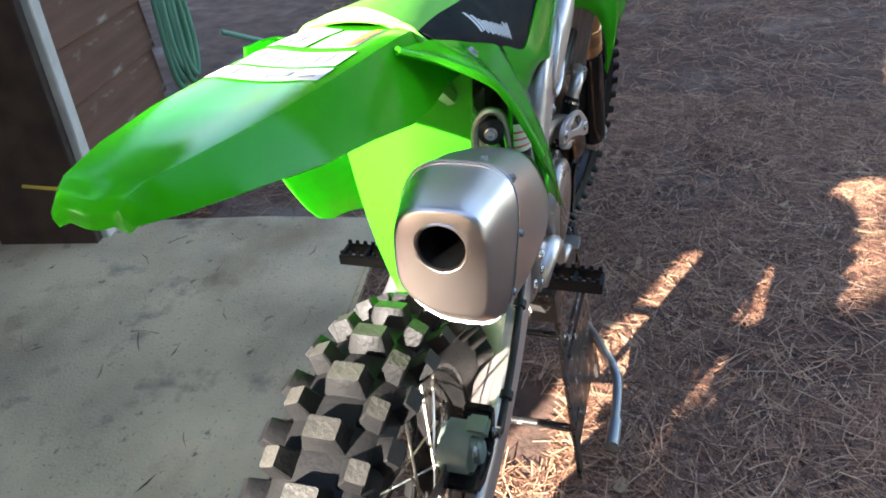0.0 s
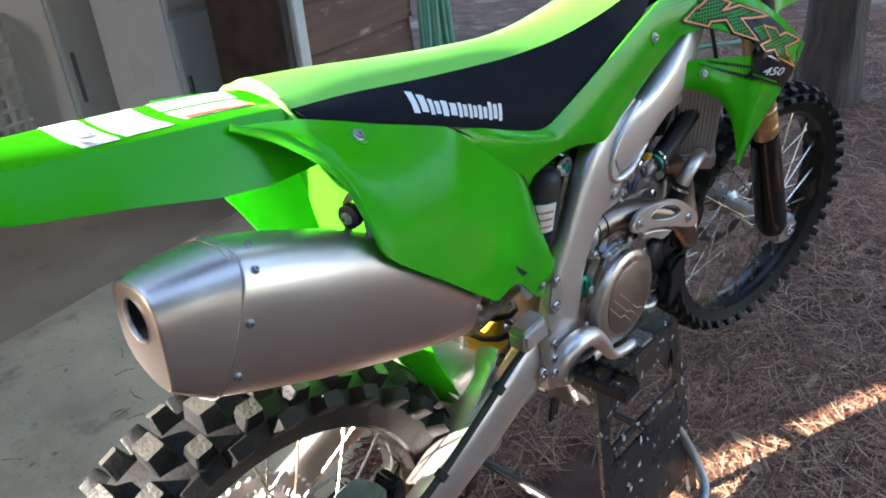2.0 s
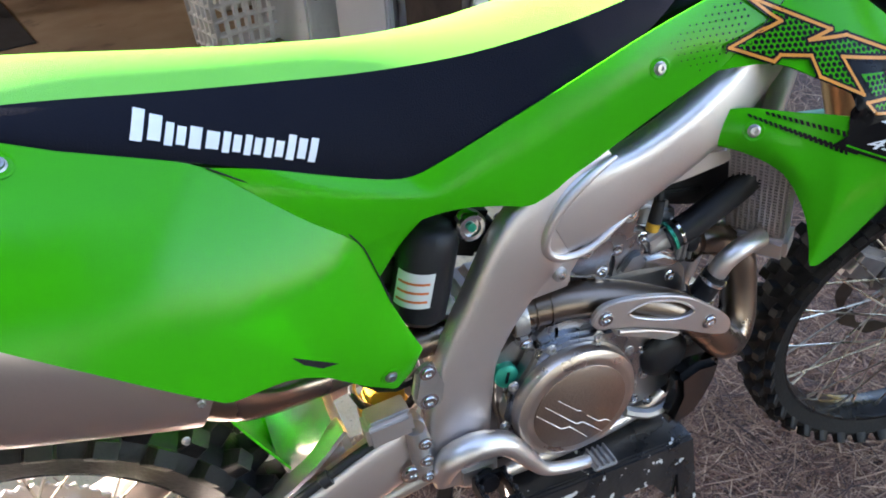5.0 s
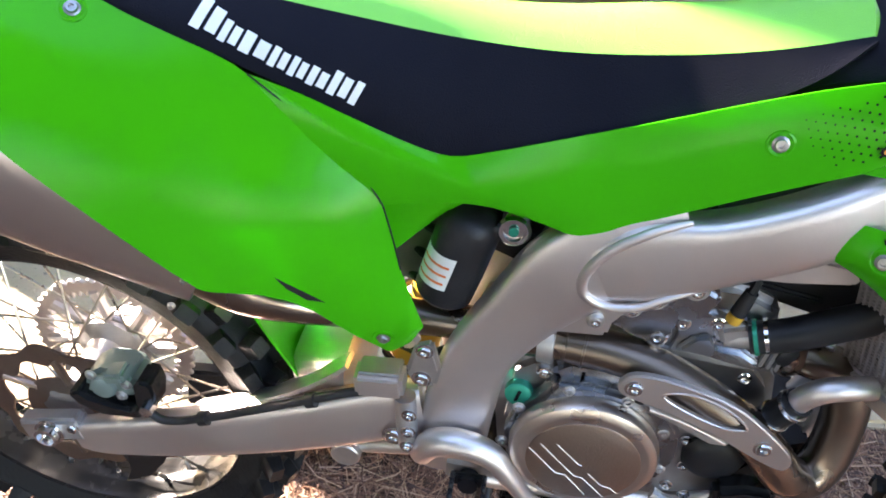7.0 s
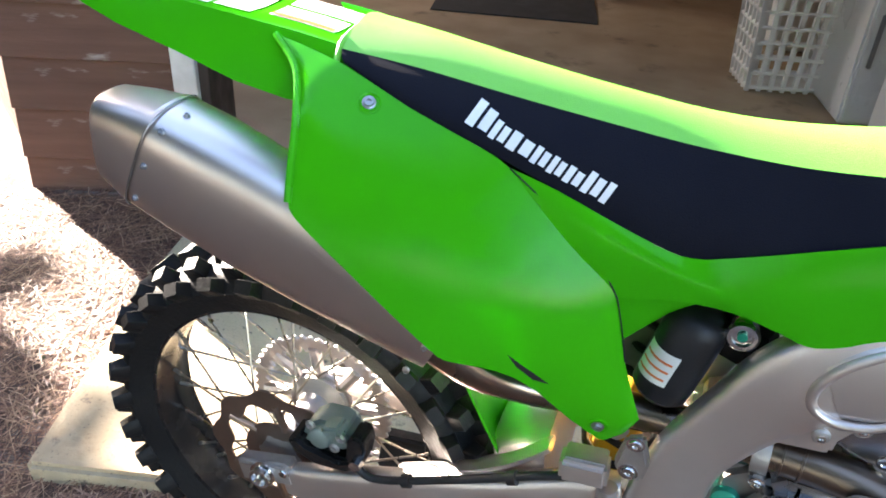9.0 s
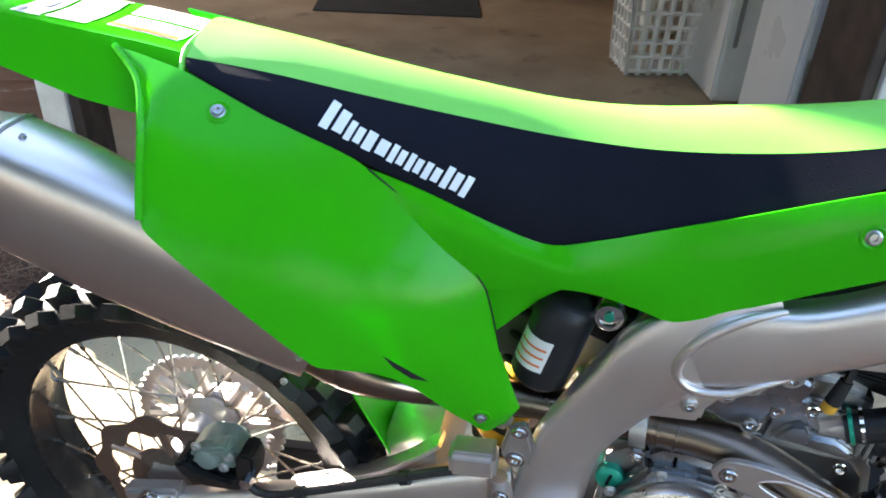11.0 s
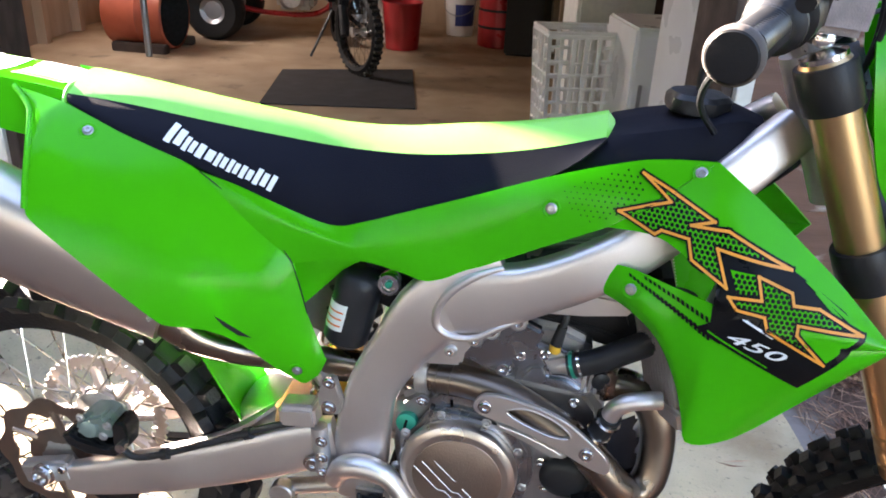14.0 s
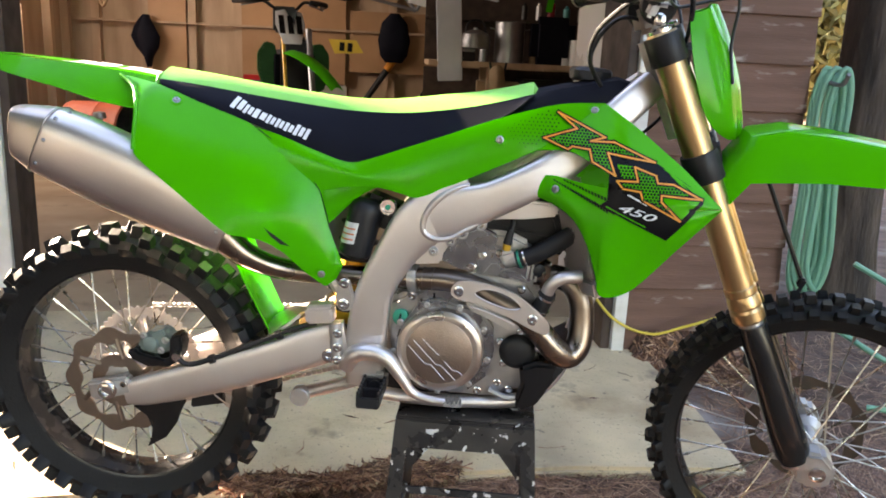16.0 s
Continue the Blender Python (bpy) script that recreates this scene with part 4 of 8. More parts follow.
# shock absorber
shock = part("shock_body", lathe([(0.020, 0.0), (0.034, 0.003), (0.036, 0.016), (0.030, 0.020), (0.027, 0.05), (0.027, 0.22), (0.02, 0.225)], (0.470, 0.0, 0.570), (0.14, 0, 1), 26), SPRING, bike, "gold shock absorber body")
coil = [(0.511 - 0.037 * k / 84 + 0.044 * math.cos(k * 2 * math.pi / 12), 0.044 * math.sin(k * 2 * math.pi / 12), 0.86 - 0.26 * k / 84) for k in range(85)]
part("shock_spring", tube(coil, 0.0055, 8, 1, smooth=False), BLACK, shock, "black coil spring")
res = part("shock_reservoir", lathe([(0.014, 0.0), (0.026, 0.002), (0.033, 0.010), (0.034, 0.050), (0.034, 0.104), (0.030, 0.117), (0.021, 0.124), (0.0002, 0.125)], (0.508, -0.072, 0.770), (0.24, 0.04, 1), 32), BLACK, bike, "matt black shock reservoir with a printed label")
bm = bmesh.new()
for k in range(6):
    a0, a1 = radians(188 + 13 * k), radians(188 + 13 * (k + 1))
    q = [Vector((0.5165 + 0.0352 * math.cos(a), -0.0706 + 0.0352 * math.sin(a), z)) for a, z in ((a0, 0.805), (a1, 0.805), (a1, 0.848), (a0, 0.848))]
    for v in q:
        v.x += 0.24 * (v.z - 0.805)
    bm.faces.new([bm.verts.new(v) for v in q])
bmesh.ops.remove_doubles(bm, verts=bm.verts[:], dist=1e-5)
part("reservoir_label", bm, LABEL, res, "white and orange printed label")
for z in (0.812, 0.823, 0.834):
    bm = bmesh.new()
    for k in range(5):
        a0, a1 = radians(194 + 13 * k), radians(194 + 13 * (k + 1))
        bm.faces.new([bm.verts.new(Vector((0.5165 + 0.0356 * math.cos(a) + 0.24 * (zz - 0.805), -0.0706 + 0.0356 * math.sin(a), zz))) for a, zz in ((a0, z), (a1, z), (a1, z + 0.003), (a0, z + 0.003))])
    part("text_bar", bm, RED_ORANGE, res)
knob = part("adjuster_knob", lathe([(0.017, 0), (0.018, 0.004), (0.018, 0.014), (0.015, 0.017), (0.011, 0.017), (0.010, 0.013), (0.0002, 0.013)], (0.577, -0.069, 0.879), (0, -1, 0.05), 24), CHROME, bike, "chrome adjuster with a green centre")
part("adjuster_centre", lathe([(0.0052, 0), (0.0052, 0.0030), (0.0002, 0.0034)], (0.577, -0.0830, 0.8797), (0, -1, 0.05), 16), CAP_GREEN, knob)
part("inner_panel", slab([(0.418, 0.775), (0.470, 0.752), (0.500, 0.760), (0.512, 0.900), (0.448, 0.908)], -0.034, -0.030, bevel=0.001), DUSTY_GREY, bike, "dusty grey inner panel")
part("shock_mount", box((0.565, -0.03, 0.86), (0.10, 0.07, 0.06), 0.012, (0, 20, 0)), BLACK, bike)

# muffler
def muffler_ring(cx, cz, y, hh, hw, e=2.6, lean=(0.43, 0.90), apex=0.0):
    n = Vector((lean[0], 0, lean[1])).normalized()
    ring = []
    for k in range(40):
        a = 2 * math.pi * k / 40
        c, s = math.cos(a), math.sin(a)
        low = s * s if s < 0 else 0.0
        ring.append(Vector((cx, y - apex * low, cz)) + Vector((0, 1, 0)) * hw * math.copysign(abs(c) ** (2 / e), c) * (1 - 0.22 * low) + n * hh * math.copysign(abs(s) ** (2 / e), s))
    return ring
M_ST = [(-0.074, 0.989, -0.153, 0.0660, 0.0500), (-0.02, 0.968, -0.152, 0.071, 0.053), (0.06, 0.933, -0.149, 0.074, 0.050), (0.14, 0.895, -0.145, 0.070, 0.045), (0.205, 0.860, -0.141, 0.059, 0.042), (0.245, 0.834, -0.139, 0.049, 0.038), (0.268, 0.815, -0.138, 0.039, 0.033)]
body = part("muffler", loft([muffler_ring(*s, e=3.1 - 0.08 * k, apex=0.014 - 0.002 * k) for k, s in enumerate(M_ST)]), STEEL, bike, "brushed steel muffler with a tapered end cap")


def cap_ring(t, k=1.0):
    """A ring of the end cap, from its seam (t = 0) to its face (t = 1), k times its size."""
    m = lambda a, b: a + (b - a) * t
    return muffler_ring(m(-0.066, -0.127), m(0.986, 1.003), m(-0.153, -0.158), m(0.0676, 0.0465) * k, m(0.0519, 0.0375) * k, 3.3, (m(0.43, 0.05), m(0.90, 1.0)), m(0.014, 0.016))


rings = [cap_ring(0.0), cap_ring(0.05), cap_ring(0.10, 0.990), cap_ring(0.5), cap_ring(0.93), cap_ring(0.975, 0.985), cap_ring(0.995, 0.955), cap_ring(1.0, 0.925)]
D = Vector((-1.0, 0.0, 0.05)).normalized()
hole = Vector((-0.1275, -0.159, 1.017))
flat = rings[-1]
rings += [[hole + (p - hole).normalized() * 0.0218 for p in flat], [hole + D * 0.001 + (p - hole).normalized() * 0.0208 for p in flat], [hole + D * 0.0006 + (p - hole).normalized() * 0.0196 for p in flat], [hole - D * 0.003 + (p - hole).normalized() * 0.0188 for p in flat]]
cap_ob = part("end_cap", loft(rings, False), STEEL, body, "machined steel end cap with a round outlet")
part("seam_ring", tube(cap_ring(0.03, 1.002), 0.0011, 6, 1, closed=True), ENGINE, body, "thin seam between cap and can")
# Bore lining coloured near-black for the shade inside the outlet.
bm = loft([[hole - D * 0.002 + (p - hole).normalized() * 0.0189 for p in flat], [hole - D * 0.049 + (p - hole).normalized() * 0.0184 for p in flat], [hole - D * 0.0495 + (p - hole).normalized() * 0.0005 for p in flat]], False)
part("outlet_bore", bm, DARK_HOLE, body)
SURF_MUFF = BVHTree.FromPolygons([tuple(v.co) for v in body.data.vertices], [tuple(p.vertices) for p in body.data.polygons])
for q in ((-0.012, -0.168, 1.062), (-0.031, -0.197, 1.033), (-0.053, -0.206, 0.991), (-0.074, -0.199, 0.947), (-0.088, -0.165, 0.922)):
    hit = SURF_MUFF.find_nearest(Vector(q))
    outw = hit[1] if hit[1].dot(hit[0] - Vector((0.0, -0.15, 0.96))) > 0 else -hit[1]
    bolt("rivet", hit[0], outw, 0.0030, body, GREY_METAL)
for q in ((0.262, -0.178, 0.830), (0.238, -0.168, 0.783)):
    bolt("rivet", q, (0.2, -1, 0), 0.0032, body, ALU_CAST)
part("mount_bracket", tube([(0.128, -0.120, 0.965), (0.128, -0.121, 1.000), (0.128, -0.130, 1.018), (0.128, -0.140, 1.022), (0.128, -0.150, 1.016), (0.128, -0.156, 0.990), (0.128, -0.158, 0.955)], 0.0045, 8), ALU_CAST, body, "alloy muffler strap")
part("mount_bush", lathe([(0.011, 0), (0.0135, 0.002), (0.0135, 0.010), (0.008, 0.012), (0.0002, 0.012)], (0.124, -0.139, 1.004), (-1, -0.2, 0), 18), HOSE_BLACK, body)
bolt("bolt", (0.111, -0.1415, 1.004), (-1, -0.2, 0), 0.005, body, ALU_CAST)

# exhaust pipe
mid = part("mid_pipe", tube([(0.255, -0.128, 0.815), (0.300, -0.118, 0.772), (0.36, -0.092, 0.742), (0.45, -0.070, 0.730), (0.54, -0.067, 0.730), (0.62, -0.076, 0.734)], [0.034, 0.026, 0.022, 0.021, 0.021, 0.021], 16), PIPE, bike, "heat-tinted joint pipe")
header = part("header_pipe", tube([(0.610, -0.075, 0.733), (0.66, -0.080, 0.737), (0.71, -0.086, 0.737), (0.77, -0.096, 0.726), (0.85, -0.114, 0.692), (0.892, -0.118, 0.655), (0.925, -0.116, 0.618), (0.952, -0.104, 0.602), (0.972, -0.092, 0.622), (0.977, -0.080, 0.668), (0.971, -0.074, 0.712), (0.952, -0.068, 0.742), (0.922, -0.062, 0.754), (0.875, -0.055, 0.756)], [0.023, 0.024, 0.024, 0.024, 0.0245, 0.025, 0.0255, 0.0255, 0.0255, 0.025, 0.025, 0.0245, 0.024, 0.023], 18), PIPE, bike, "heat-tinted titanium header pipe")
for q, d, w in (((0.655, -0.0800, 0.7365), (0.99, -0.14, 0.03), 0.0012), ((0.675, -0.0825, 0.7370), (0.99, -0.16, 0.0), 0.0016)):
    part("pipe_seam", lathe([(0.0235, -w), (0.0256, -w * 0.7), (0.0256, w * 0.7), (0.0235, w)], q, d, 28), PIPE, header)
clamp = part("clamp", lathe([(0.0240, -0.0095), (0.0278, -0.0090), (0.0284, -0.006), (0.0278, 0.0), (0.0284, 0.006), (0.0278, 0.0090), (0.0240, 0.0095)], (0.634, -0.0775, 0.7355), (0.99, -0.14, 0.08), 32), ALU_CAST, header, "worn steel pipe clamp")
part("clamp_lug", box((0.635, -0.094, 0.706), (0.018, 0.016, 0.016), 0.004), ALU_CAST, clamp)
bolt("clamp_bolt", (0.635, -0.102, 0.705), (0, -1, -0.2), 0.0065, clamp)
part("pipe_bracket", slab([(0.674, 0.716), (0.682, 0.716), (0.683, 0.700), (0.679, 0.694), (0.674, 0.700)], -0.100, -0.092, bevel=0.002), CHROME, header)

# heat shield: a slotted guard over the header
def shield_y(x):
    return -0.118 - 0.11 * max(0, x - 0.715)


def shield_ring(pts, k, dy=0.0):
    return [Vector((p.x, shield_y(p.x) + dy, p.z)) for p in spline([(x, 0, z) for x, z in pts], k, True)]


SHIELD = [(0.713, 0.731), (0.728, 0.749), (0.769, 0.751), (0.831, 0.738), (0.873, 0.712), (0.906, 0.682), (0.905, 0.660), (0.880, 0.664), (0.829, 0.686), (0.772, 0.705), (0.738, 0.711), (0.718, 0.717)]
outer = shield_ring(SHIELD, 4)
inner = shield_ring([(0.760, 0.730), (0.788, 0.740), (0.828, 0.730), (0.852, 0.709), (0.826, 0.703), (0.780, 0.716)], 8)
shield = part("heat_shield", ring_plate(outer, inner, (0, -1, 0), 0.009, None), ALU, bike, "polished alloy heat shield with a slot")
part("shield_rim", tube([Vector((p.x, p.y - 0.0080, p.z)) for p in inner], 0.0017, 8, 1, False, closed=True), ALU, shield)
blade = [(0.742, 0.707), (0.780, 0.699), (0.832, 0.680), (0.853, 0.668), (0.848, 0.655), (0.828, 0.655), (0.795, 0.672), (0.752, 0.690)]
part("shield_blade", slab(blade, -0.124, -0.112, bevel=0.003), ALU_CAST, shield)
part("blade_rib", tube([(0.752, -0.126, 0.700), (0.795, -0.127, 0.688), (0.842, -0.128, 0.668)], 0.0026, 8), ALU, shield)
bolt("bolt", (0.730, shield_y(0.730) - 0.009, 0.7300), (0, -1, 0), 0.0082, shield)
bolt("bolt", (0.876, shield_y(0.876) - 0.009, 0.6865), (0, -1, 0), 0.0082, shield)

# frame: pivot castings and perimeter spars
def beam(stations, mat_, name, parent, label="", side=1, e=3.2):
    """A rounded box-section beam through stations of x, z, y, height, width."""
    pts = [Vector((x, y * side, z)) for x, z, y, h, w in stations]
    path = spline(pts, 5)
    dims = spline([(h, w, 0) for x, z, y, h, w in stations], 5)
    rings = []
    for i, p in enumerate(path):
        t = (path[min(i + 1, len(path) - 1)] - path[max(i - 1, 0)]).normalized()
        up = Vector((-t.z, 0, t.x)).normalized()
        sd = t.cross(up)
        ring = []
        for k in range(24):
            a = 2 * math.pi * k / 24
            c, s = math.cos(a), math.sin(a)
            ring.append(p + up * dims[i].x / 2 * math.copysign(abs(c) ** (2 / e), c) + sd * dims[i].y / 2 * math.copysign(abs(s) ** (2 / e), s))
        rings.append(ring)
    return part(name, loft(rings), mat_, parent, label)
for side in (1, -1):
    casting = beam([(0.538, 0.505, -0.092, 0.070, 0.030), (0.541, 0.570, -0.093, 0.084, 0.032), (0.546, 0.640, -0.094, 0.084, 0.036), (0.560, 0.715, -0.096, 0.076, 0.038), (0.597, 0.788, -0.097, 0.082, 0.040), (0.641, 0.850, -0.097, 0.104, 0.040), (0.692, 0.890, -0.095, 0.106, 0.036), (0.745, 0.912, -0.094, 0.090, 0.030)], ALU, "pivot_casting", bike, "bead-blasted alloy frame casting" if side == 1 else "", side, 4.0)
    spar = beam([(0.668, 0.862, -0.101, 0.070, 0.034), (0.712, 0.884, -0.101, 0.094, 0.040), (0.780, 0.911, -0.101, 0.074, 0.044), (0.850, 0.947, -0.100, 0.070, 0.044), (0.915, 0.990, -0.090, 0.066, 0.042), (0.985, 1.058, -0.074, 0.064, 0.040), (1.040, 1.110, -0.056, 0.060, 0.038), (1.075, 1.140, -0.038, 0.058, 0.034)], ALU, "frame_spar", bike, "bead-blasted alloy perimeter frame spar" if side == 1 else "", side, 4.2)
    weld = [(0.738, 0.940, -0.112), (0.706, 0.927, -0.117), (0.672, 0.900, -0.118), (0.653, 0.868, -0.117), (0.654, 0.842, -0.116), (0.676, 0.829, -0.117), (0.708, 0.834, -0.119), (0.735, 0.851, -0.119), (0.766, 0.868, -0.116)]
    part("weld_bead", tube([(x, y * side, z) for x, z, y in weld], [0.0030, 0.0048, 0.0056, 0.0058, 0.0056, 0.0054, 0.0050, 0.0042, 0.0026], 10), ALU, spar)
    cradle = part("cradle_tube", tube([(0.522, -0.088 * side, 0.520), (0.560, -0.090 * side, 0.490), (0.640, -0.085 * side, 0.478), (0.760, -0.075 * side, 0.474), (0.860, -0.06 * side, 0.480), (0.925, -0.045 * side, 0.520), (0.965, -0.03 * side, 0.60), (1.02, -0.02 * side, 0.80), (1.075, -0.01 * side, 1.00)], 0.014, 12), ALU, bike)
part("mount_lug", slab([(0.622, 0.772), (0.690, 0.778), (0.692, 0.797), (0.716, 0.834), (0.690, 0.850), (0.640, 0.815)], -0.110, -0.084, bevel=0.005), ALU, bike, "cast engine mount lug")
for q, r in (((0.673, 0.803), 0.0062), ((0.706, 0.826), 0.0070), ((0.727, 0.843), 0.0085), ((0.762, 0.862), 0.0085)):
    boss = part("frame_boss", lathe([(r * 1.5, 0), (r * 1.55, 0.004), (r * 1.5, 0.012), (r * 1.2, 0.014), (0.0002, 0.014)], (q[0], -0.101, q[1]), (0.1, -1, 0), 18), ALU_CAST, bike)
    bolt("bolt", (q[0] + 0.001, -0.114, q[1]), (0.1, -1, 0), r * 0.8, boss)
part("engine_hanger", slab([(0.668, 0.786), (0.704, 0.812), (0.735, 0.842), (0.762, 0.852), (0.800, 0.836), (0.792, 0.805), (0.766, 0.790), (0.758, 0.764), (0.738, 0.758), (0.712, 0.768)], -0.086, -0.066, bevel=0.005), CASE_DARK, bike, "dark alloy engine hanger plate")
part("head_tube", rod((1.068, 0, 1.225), (1.146, 0, 1.045), 0.026, 24), ALU, bike)
part("engine_hanger", slab([(0.772, 0.868), (0.800, 0.872), (0.850, 0.875), (0.910, 0.884), (0.914, 0.893), (0.905, 0.908), (0.860, 0.912), (0.800, 0.905)], -0.100, -0.080, bevel=0.006), ALU, bike, "alloy head stay plate")
part("engine_hanger", slab([(0.79, 0.905), (0.90, 0.925), (0.915, 0.905), (0.80, 0.868)], 0.070, 0.088, bevel=0.004), ALU, bike)

# pivot, linkage, step plates
plate = part("rocker_plate", slab([(0.488, 0.730), (0.508, 0.740), (0.520, 0.700), (0.516, 0.672), (0.492, 0.668), (0.480, 0.690)], -0.122, -0.108, bevel=0.004), ALU_CAST, bike, "alloy mount plate")
bolt("bolt", (0.499, -0.122, 0.684), (0, -1, 0), 0.0085, plate)
bolt("bolt", (0.500, -0.122, 0.728), (0, -1, 0), 0.0075, plate)
clev = part("brake_cylinder", box((0.449, -0.106, 0.656), (0.058, 0.036, 0.034), 0.005, (0, -6, 0)), ALU, bike, "polished rear master cylinder")
part("reservoir_cap", box((0.449, -0.106, 0.676), (0.050, 0.030, 0.006), 0.002, (0, -6, 0)), ALU_CAST, clev)
part("cylinder_body", rod((0.480, -0.112, 0.640), (0.487, -0.114, 0.560), 0.013, 14), ALU_CAST, clev)
for z in (0.622, 0.592, 0.565):
    bolt("bolt", (0.488, -0.126, z), (0, -1, 0), 0.0068, clev)
bolt("pivot_bolt", (0.470, -0.118, 0.570), (0, -1, 0), 0.011, bike)
link = part("shock_link", tube([(0.40, -0.045, 0.452), (0.43, -0.05, 0.462), (0.50, -0.06, 0.490), (0.54, -0.06, 0.505)], 0.014, 10), ALU_CAST, bike)
part("link_eye", lathe([(0.019, -0.012), (0.021, -0.010), (0.021, 0.010), (0.019, 0.012)], (0.395, -0.06, 0.450), (0, 1, 0), 20), ALU_CAST, link)

# swingarm
for side in (1, -1):
    arm = beam([(0.030, 0.448, -0.104, 0.050, 0.026), (0.075, 0.458, -0.106, 0.066, 0.030), (0.20, 0.497, -0.107, 0.078, 0.033), (0.34, 0.545, -0.104, 0.082, 0.034), (0.45, 0.588, -0.095, 0.086, 0.036), (0.50, 0.600, -0.088, 0.078, 0.036)], ALU, "swingarm", bike, "bare alloy swingarm" if side == 1 else "", side, 4.0)
    block = part("axle_block", box((-0.002, -0.106 * side, 0.459), (0.095, 0.028, 0.042), 0.006, (0, -14, 0)), ALU_CAST, arm)
    part("axle_nut", lathe([(0.021, 0), (0.021, 0.004), (0.0165, 0.005), (0.0165, 0.014), (0.012, 0.015), (0.010, 0.008), (0.0002, 0.008)], (-0.004, -0.119 * side, 0.459), (0, -side, 0), 6 if side == 2 else 18), CHROME, arm, "chrome axle nut")
    bolt("adjuster_bolt", (0.030, -0.119 * side, 0.472), (0, -side, 0), 0.007, arm)
web = beam([(0.335, 0.565, 0.0, 0.08, 0.13), (0.37, 0.580, 0.0, 0.085, 0.16), (0.405, 0.592, 0.0, 0.075, 0.18)], ALU, "swingarm_bridge", bike)
rise = patch([(0.20, -0.100, 0.535), (0.30, -0.098, 0.575), (0.36, -0.094, 0.612), (0.40, -0.086, 0.645)], [(0.20, -0.070, 0.520), (0.30, -0.060, 0.560), (0.36, -0.045, 0.60), (0.40, -0.045, 0.632)], 16, 6, (0, 0, 0.006), 0.006, (0, 0, 1), 3)[0]
part("swingarm_gusset", rise, ALU, bike)
hose_pts = [(0.150, -0.122, 0.546), (0.165, -0.123, 0.532), (0.19, -0.121, 0.532), (0.24, -0.120, 0.552), (0.32, -0.117, 0.588), (0.40, -0.110, 0.622), (0.44, -0.108, 0.636)]
bhose = part("brake_hose", tube(hose_pts, 0.0058, 10), HOSE_BLACK, bike, "black rear brake hose")
for q, d in (((0.225, -0.1205, 0.545), (1, 0, 0.42)), ((0.365, -0.1135, 0.606), (1, 0, 0.42))):
    part("hose_clip", lathe([(0.0062, -0.007), (0.0098, -0.006), (0.0098, 0.006), (0.0062, 0.007)], q, d, 14), BLACK, bhose)

# rear brake
caliper = part("rear_caliper", slab([(0.058, 0.548), (0.066, 0.574), (0.086, 0.590), (0.112, 0.592), (0.132, 0.584), (0.140, 0.562), (0.122, 0.546), (0.086, 0.538)], -0.112, -0.060, bevel=0.008), CALIPER, bike, "grey-green rear brake caliper in a black guard")
part("piston_boss", lathe([(0.016, 0), (0.017, 0.003), (0.015, 0.008), (0.010, 0.010), (0.0002, 0.010)], (0.092, -0.111, 0.566), (0, -1, 0.1), 20), CALIPER, caliper)
part("caliper_bridge", box((0.112, -0.108, 0.590), (0.030, 0.030, 0.016), 0.004, (0, -18, 0)), CALIPER, caliper)
part("caliper_guard", slab([(0.040, 0.548), (0.058, 0.556), (0.070, 0.546), (0.122, 0.536), (0.146, 0.548), (0.150, 0.532), (0.132, 0.520), (0.084, 0.516), (0.052, 0.530)], -0.122, -0.066, bevel=0.004), GLOSS_BLACK, caliper, "black plastic caliper guard")
part("guard_tower", slab([(0.132, 0.538), (0.134, 0.578), (0.142, 0.592), (0.158, 0.590), (0.162, 0.570), (0.156, 0.536)], -0.120, -0.080, bevel=0.004), GLOSS_BLACK, caliper)
for q in ((0.076, -0.112, 0.582), (0.122, -0.112, 0.574), (0.112, -0.112, 0.552)):
    bolt("bolt", q, (0, -1, 0), 0.0058, caliper, ALU_CAST)
part("banjo_bolt", rod((0.150, -0.115, 0.545), (0.150, -0.128, 0.545), 0.009, 8), CHROME, caliper)
part("disc_guard", slab([(0.028, 0.402), (0.080, 0.420), (0.150, 0.428), (0.136, 0.400), (0.126, 0.372), (0.100, 0.334), (0.056, 0.307), (0.066, 0.330), (0.069, 0.352), (0.058, 0.382)], -0.080, -0.073, bevel=0.002), GLOSS_BLACK, bike, "black plastic disc guard")

def disc_mesh(c, r0, r1, n, waves, depth, y, thick):
    """A wavy brake disc with slots."""
    outer = [Vector((c[0] + (r1 - depth * (0.5 + 0.5 * math.cos(waves * a))) * math.cos(a), y, c[1] + (r1 - depth * (0.5 + 0.5 * math.cos(waves * a))) * math.sin(a))) for a in (2 * math.pi * k / n for k in range(n))]
    inner = [Vector((c[0] + (r0 + 0.006 * math.cos(waves * a)) * math.cos(a), y, c[1] + (r0 + 0.006 * math.cos(waves * a)) * math.sin(a))) for a in (2 * math.pi * k / n for k in range(n))]
    return ring_plate(outer, inner, (0, 1, 0), thick, None)


# ---- wheels ----
def tyre_mesh(c, R, width, rim_r, n=96):
    prof = []
    for k in range(15):
        a = math.pi * k / 14
        s, co = math.sin(a), math.cos(a)
        y = -co * width / 2 * (1.0 if 0.15 < s else 0.86)
        r = rim_r + (R - rim_r) * s ** 0.42
        prof.append((r, y))
    prof[0], prof[-1] = (rim_r, -width * 0.36), (rim_r, width * 0.36)
    return lathe(prof, (c[0], 0, c[1]), (0, 1, 0), n, cap=False)


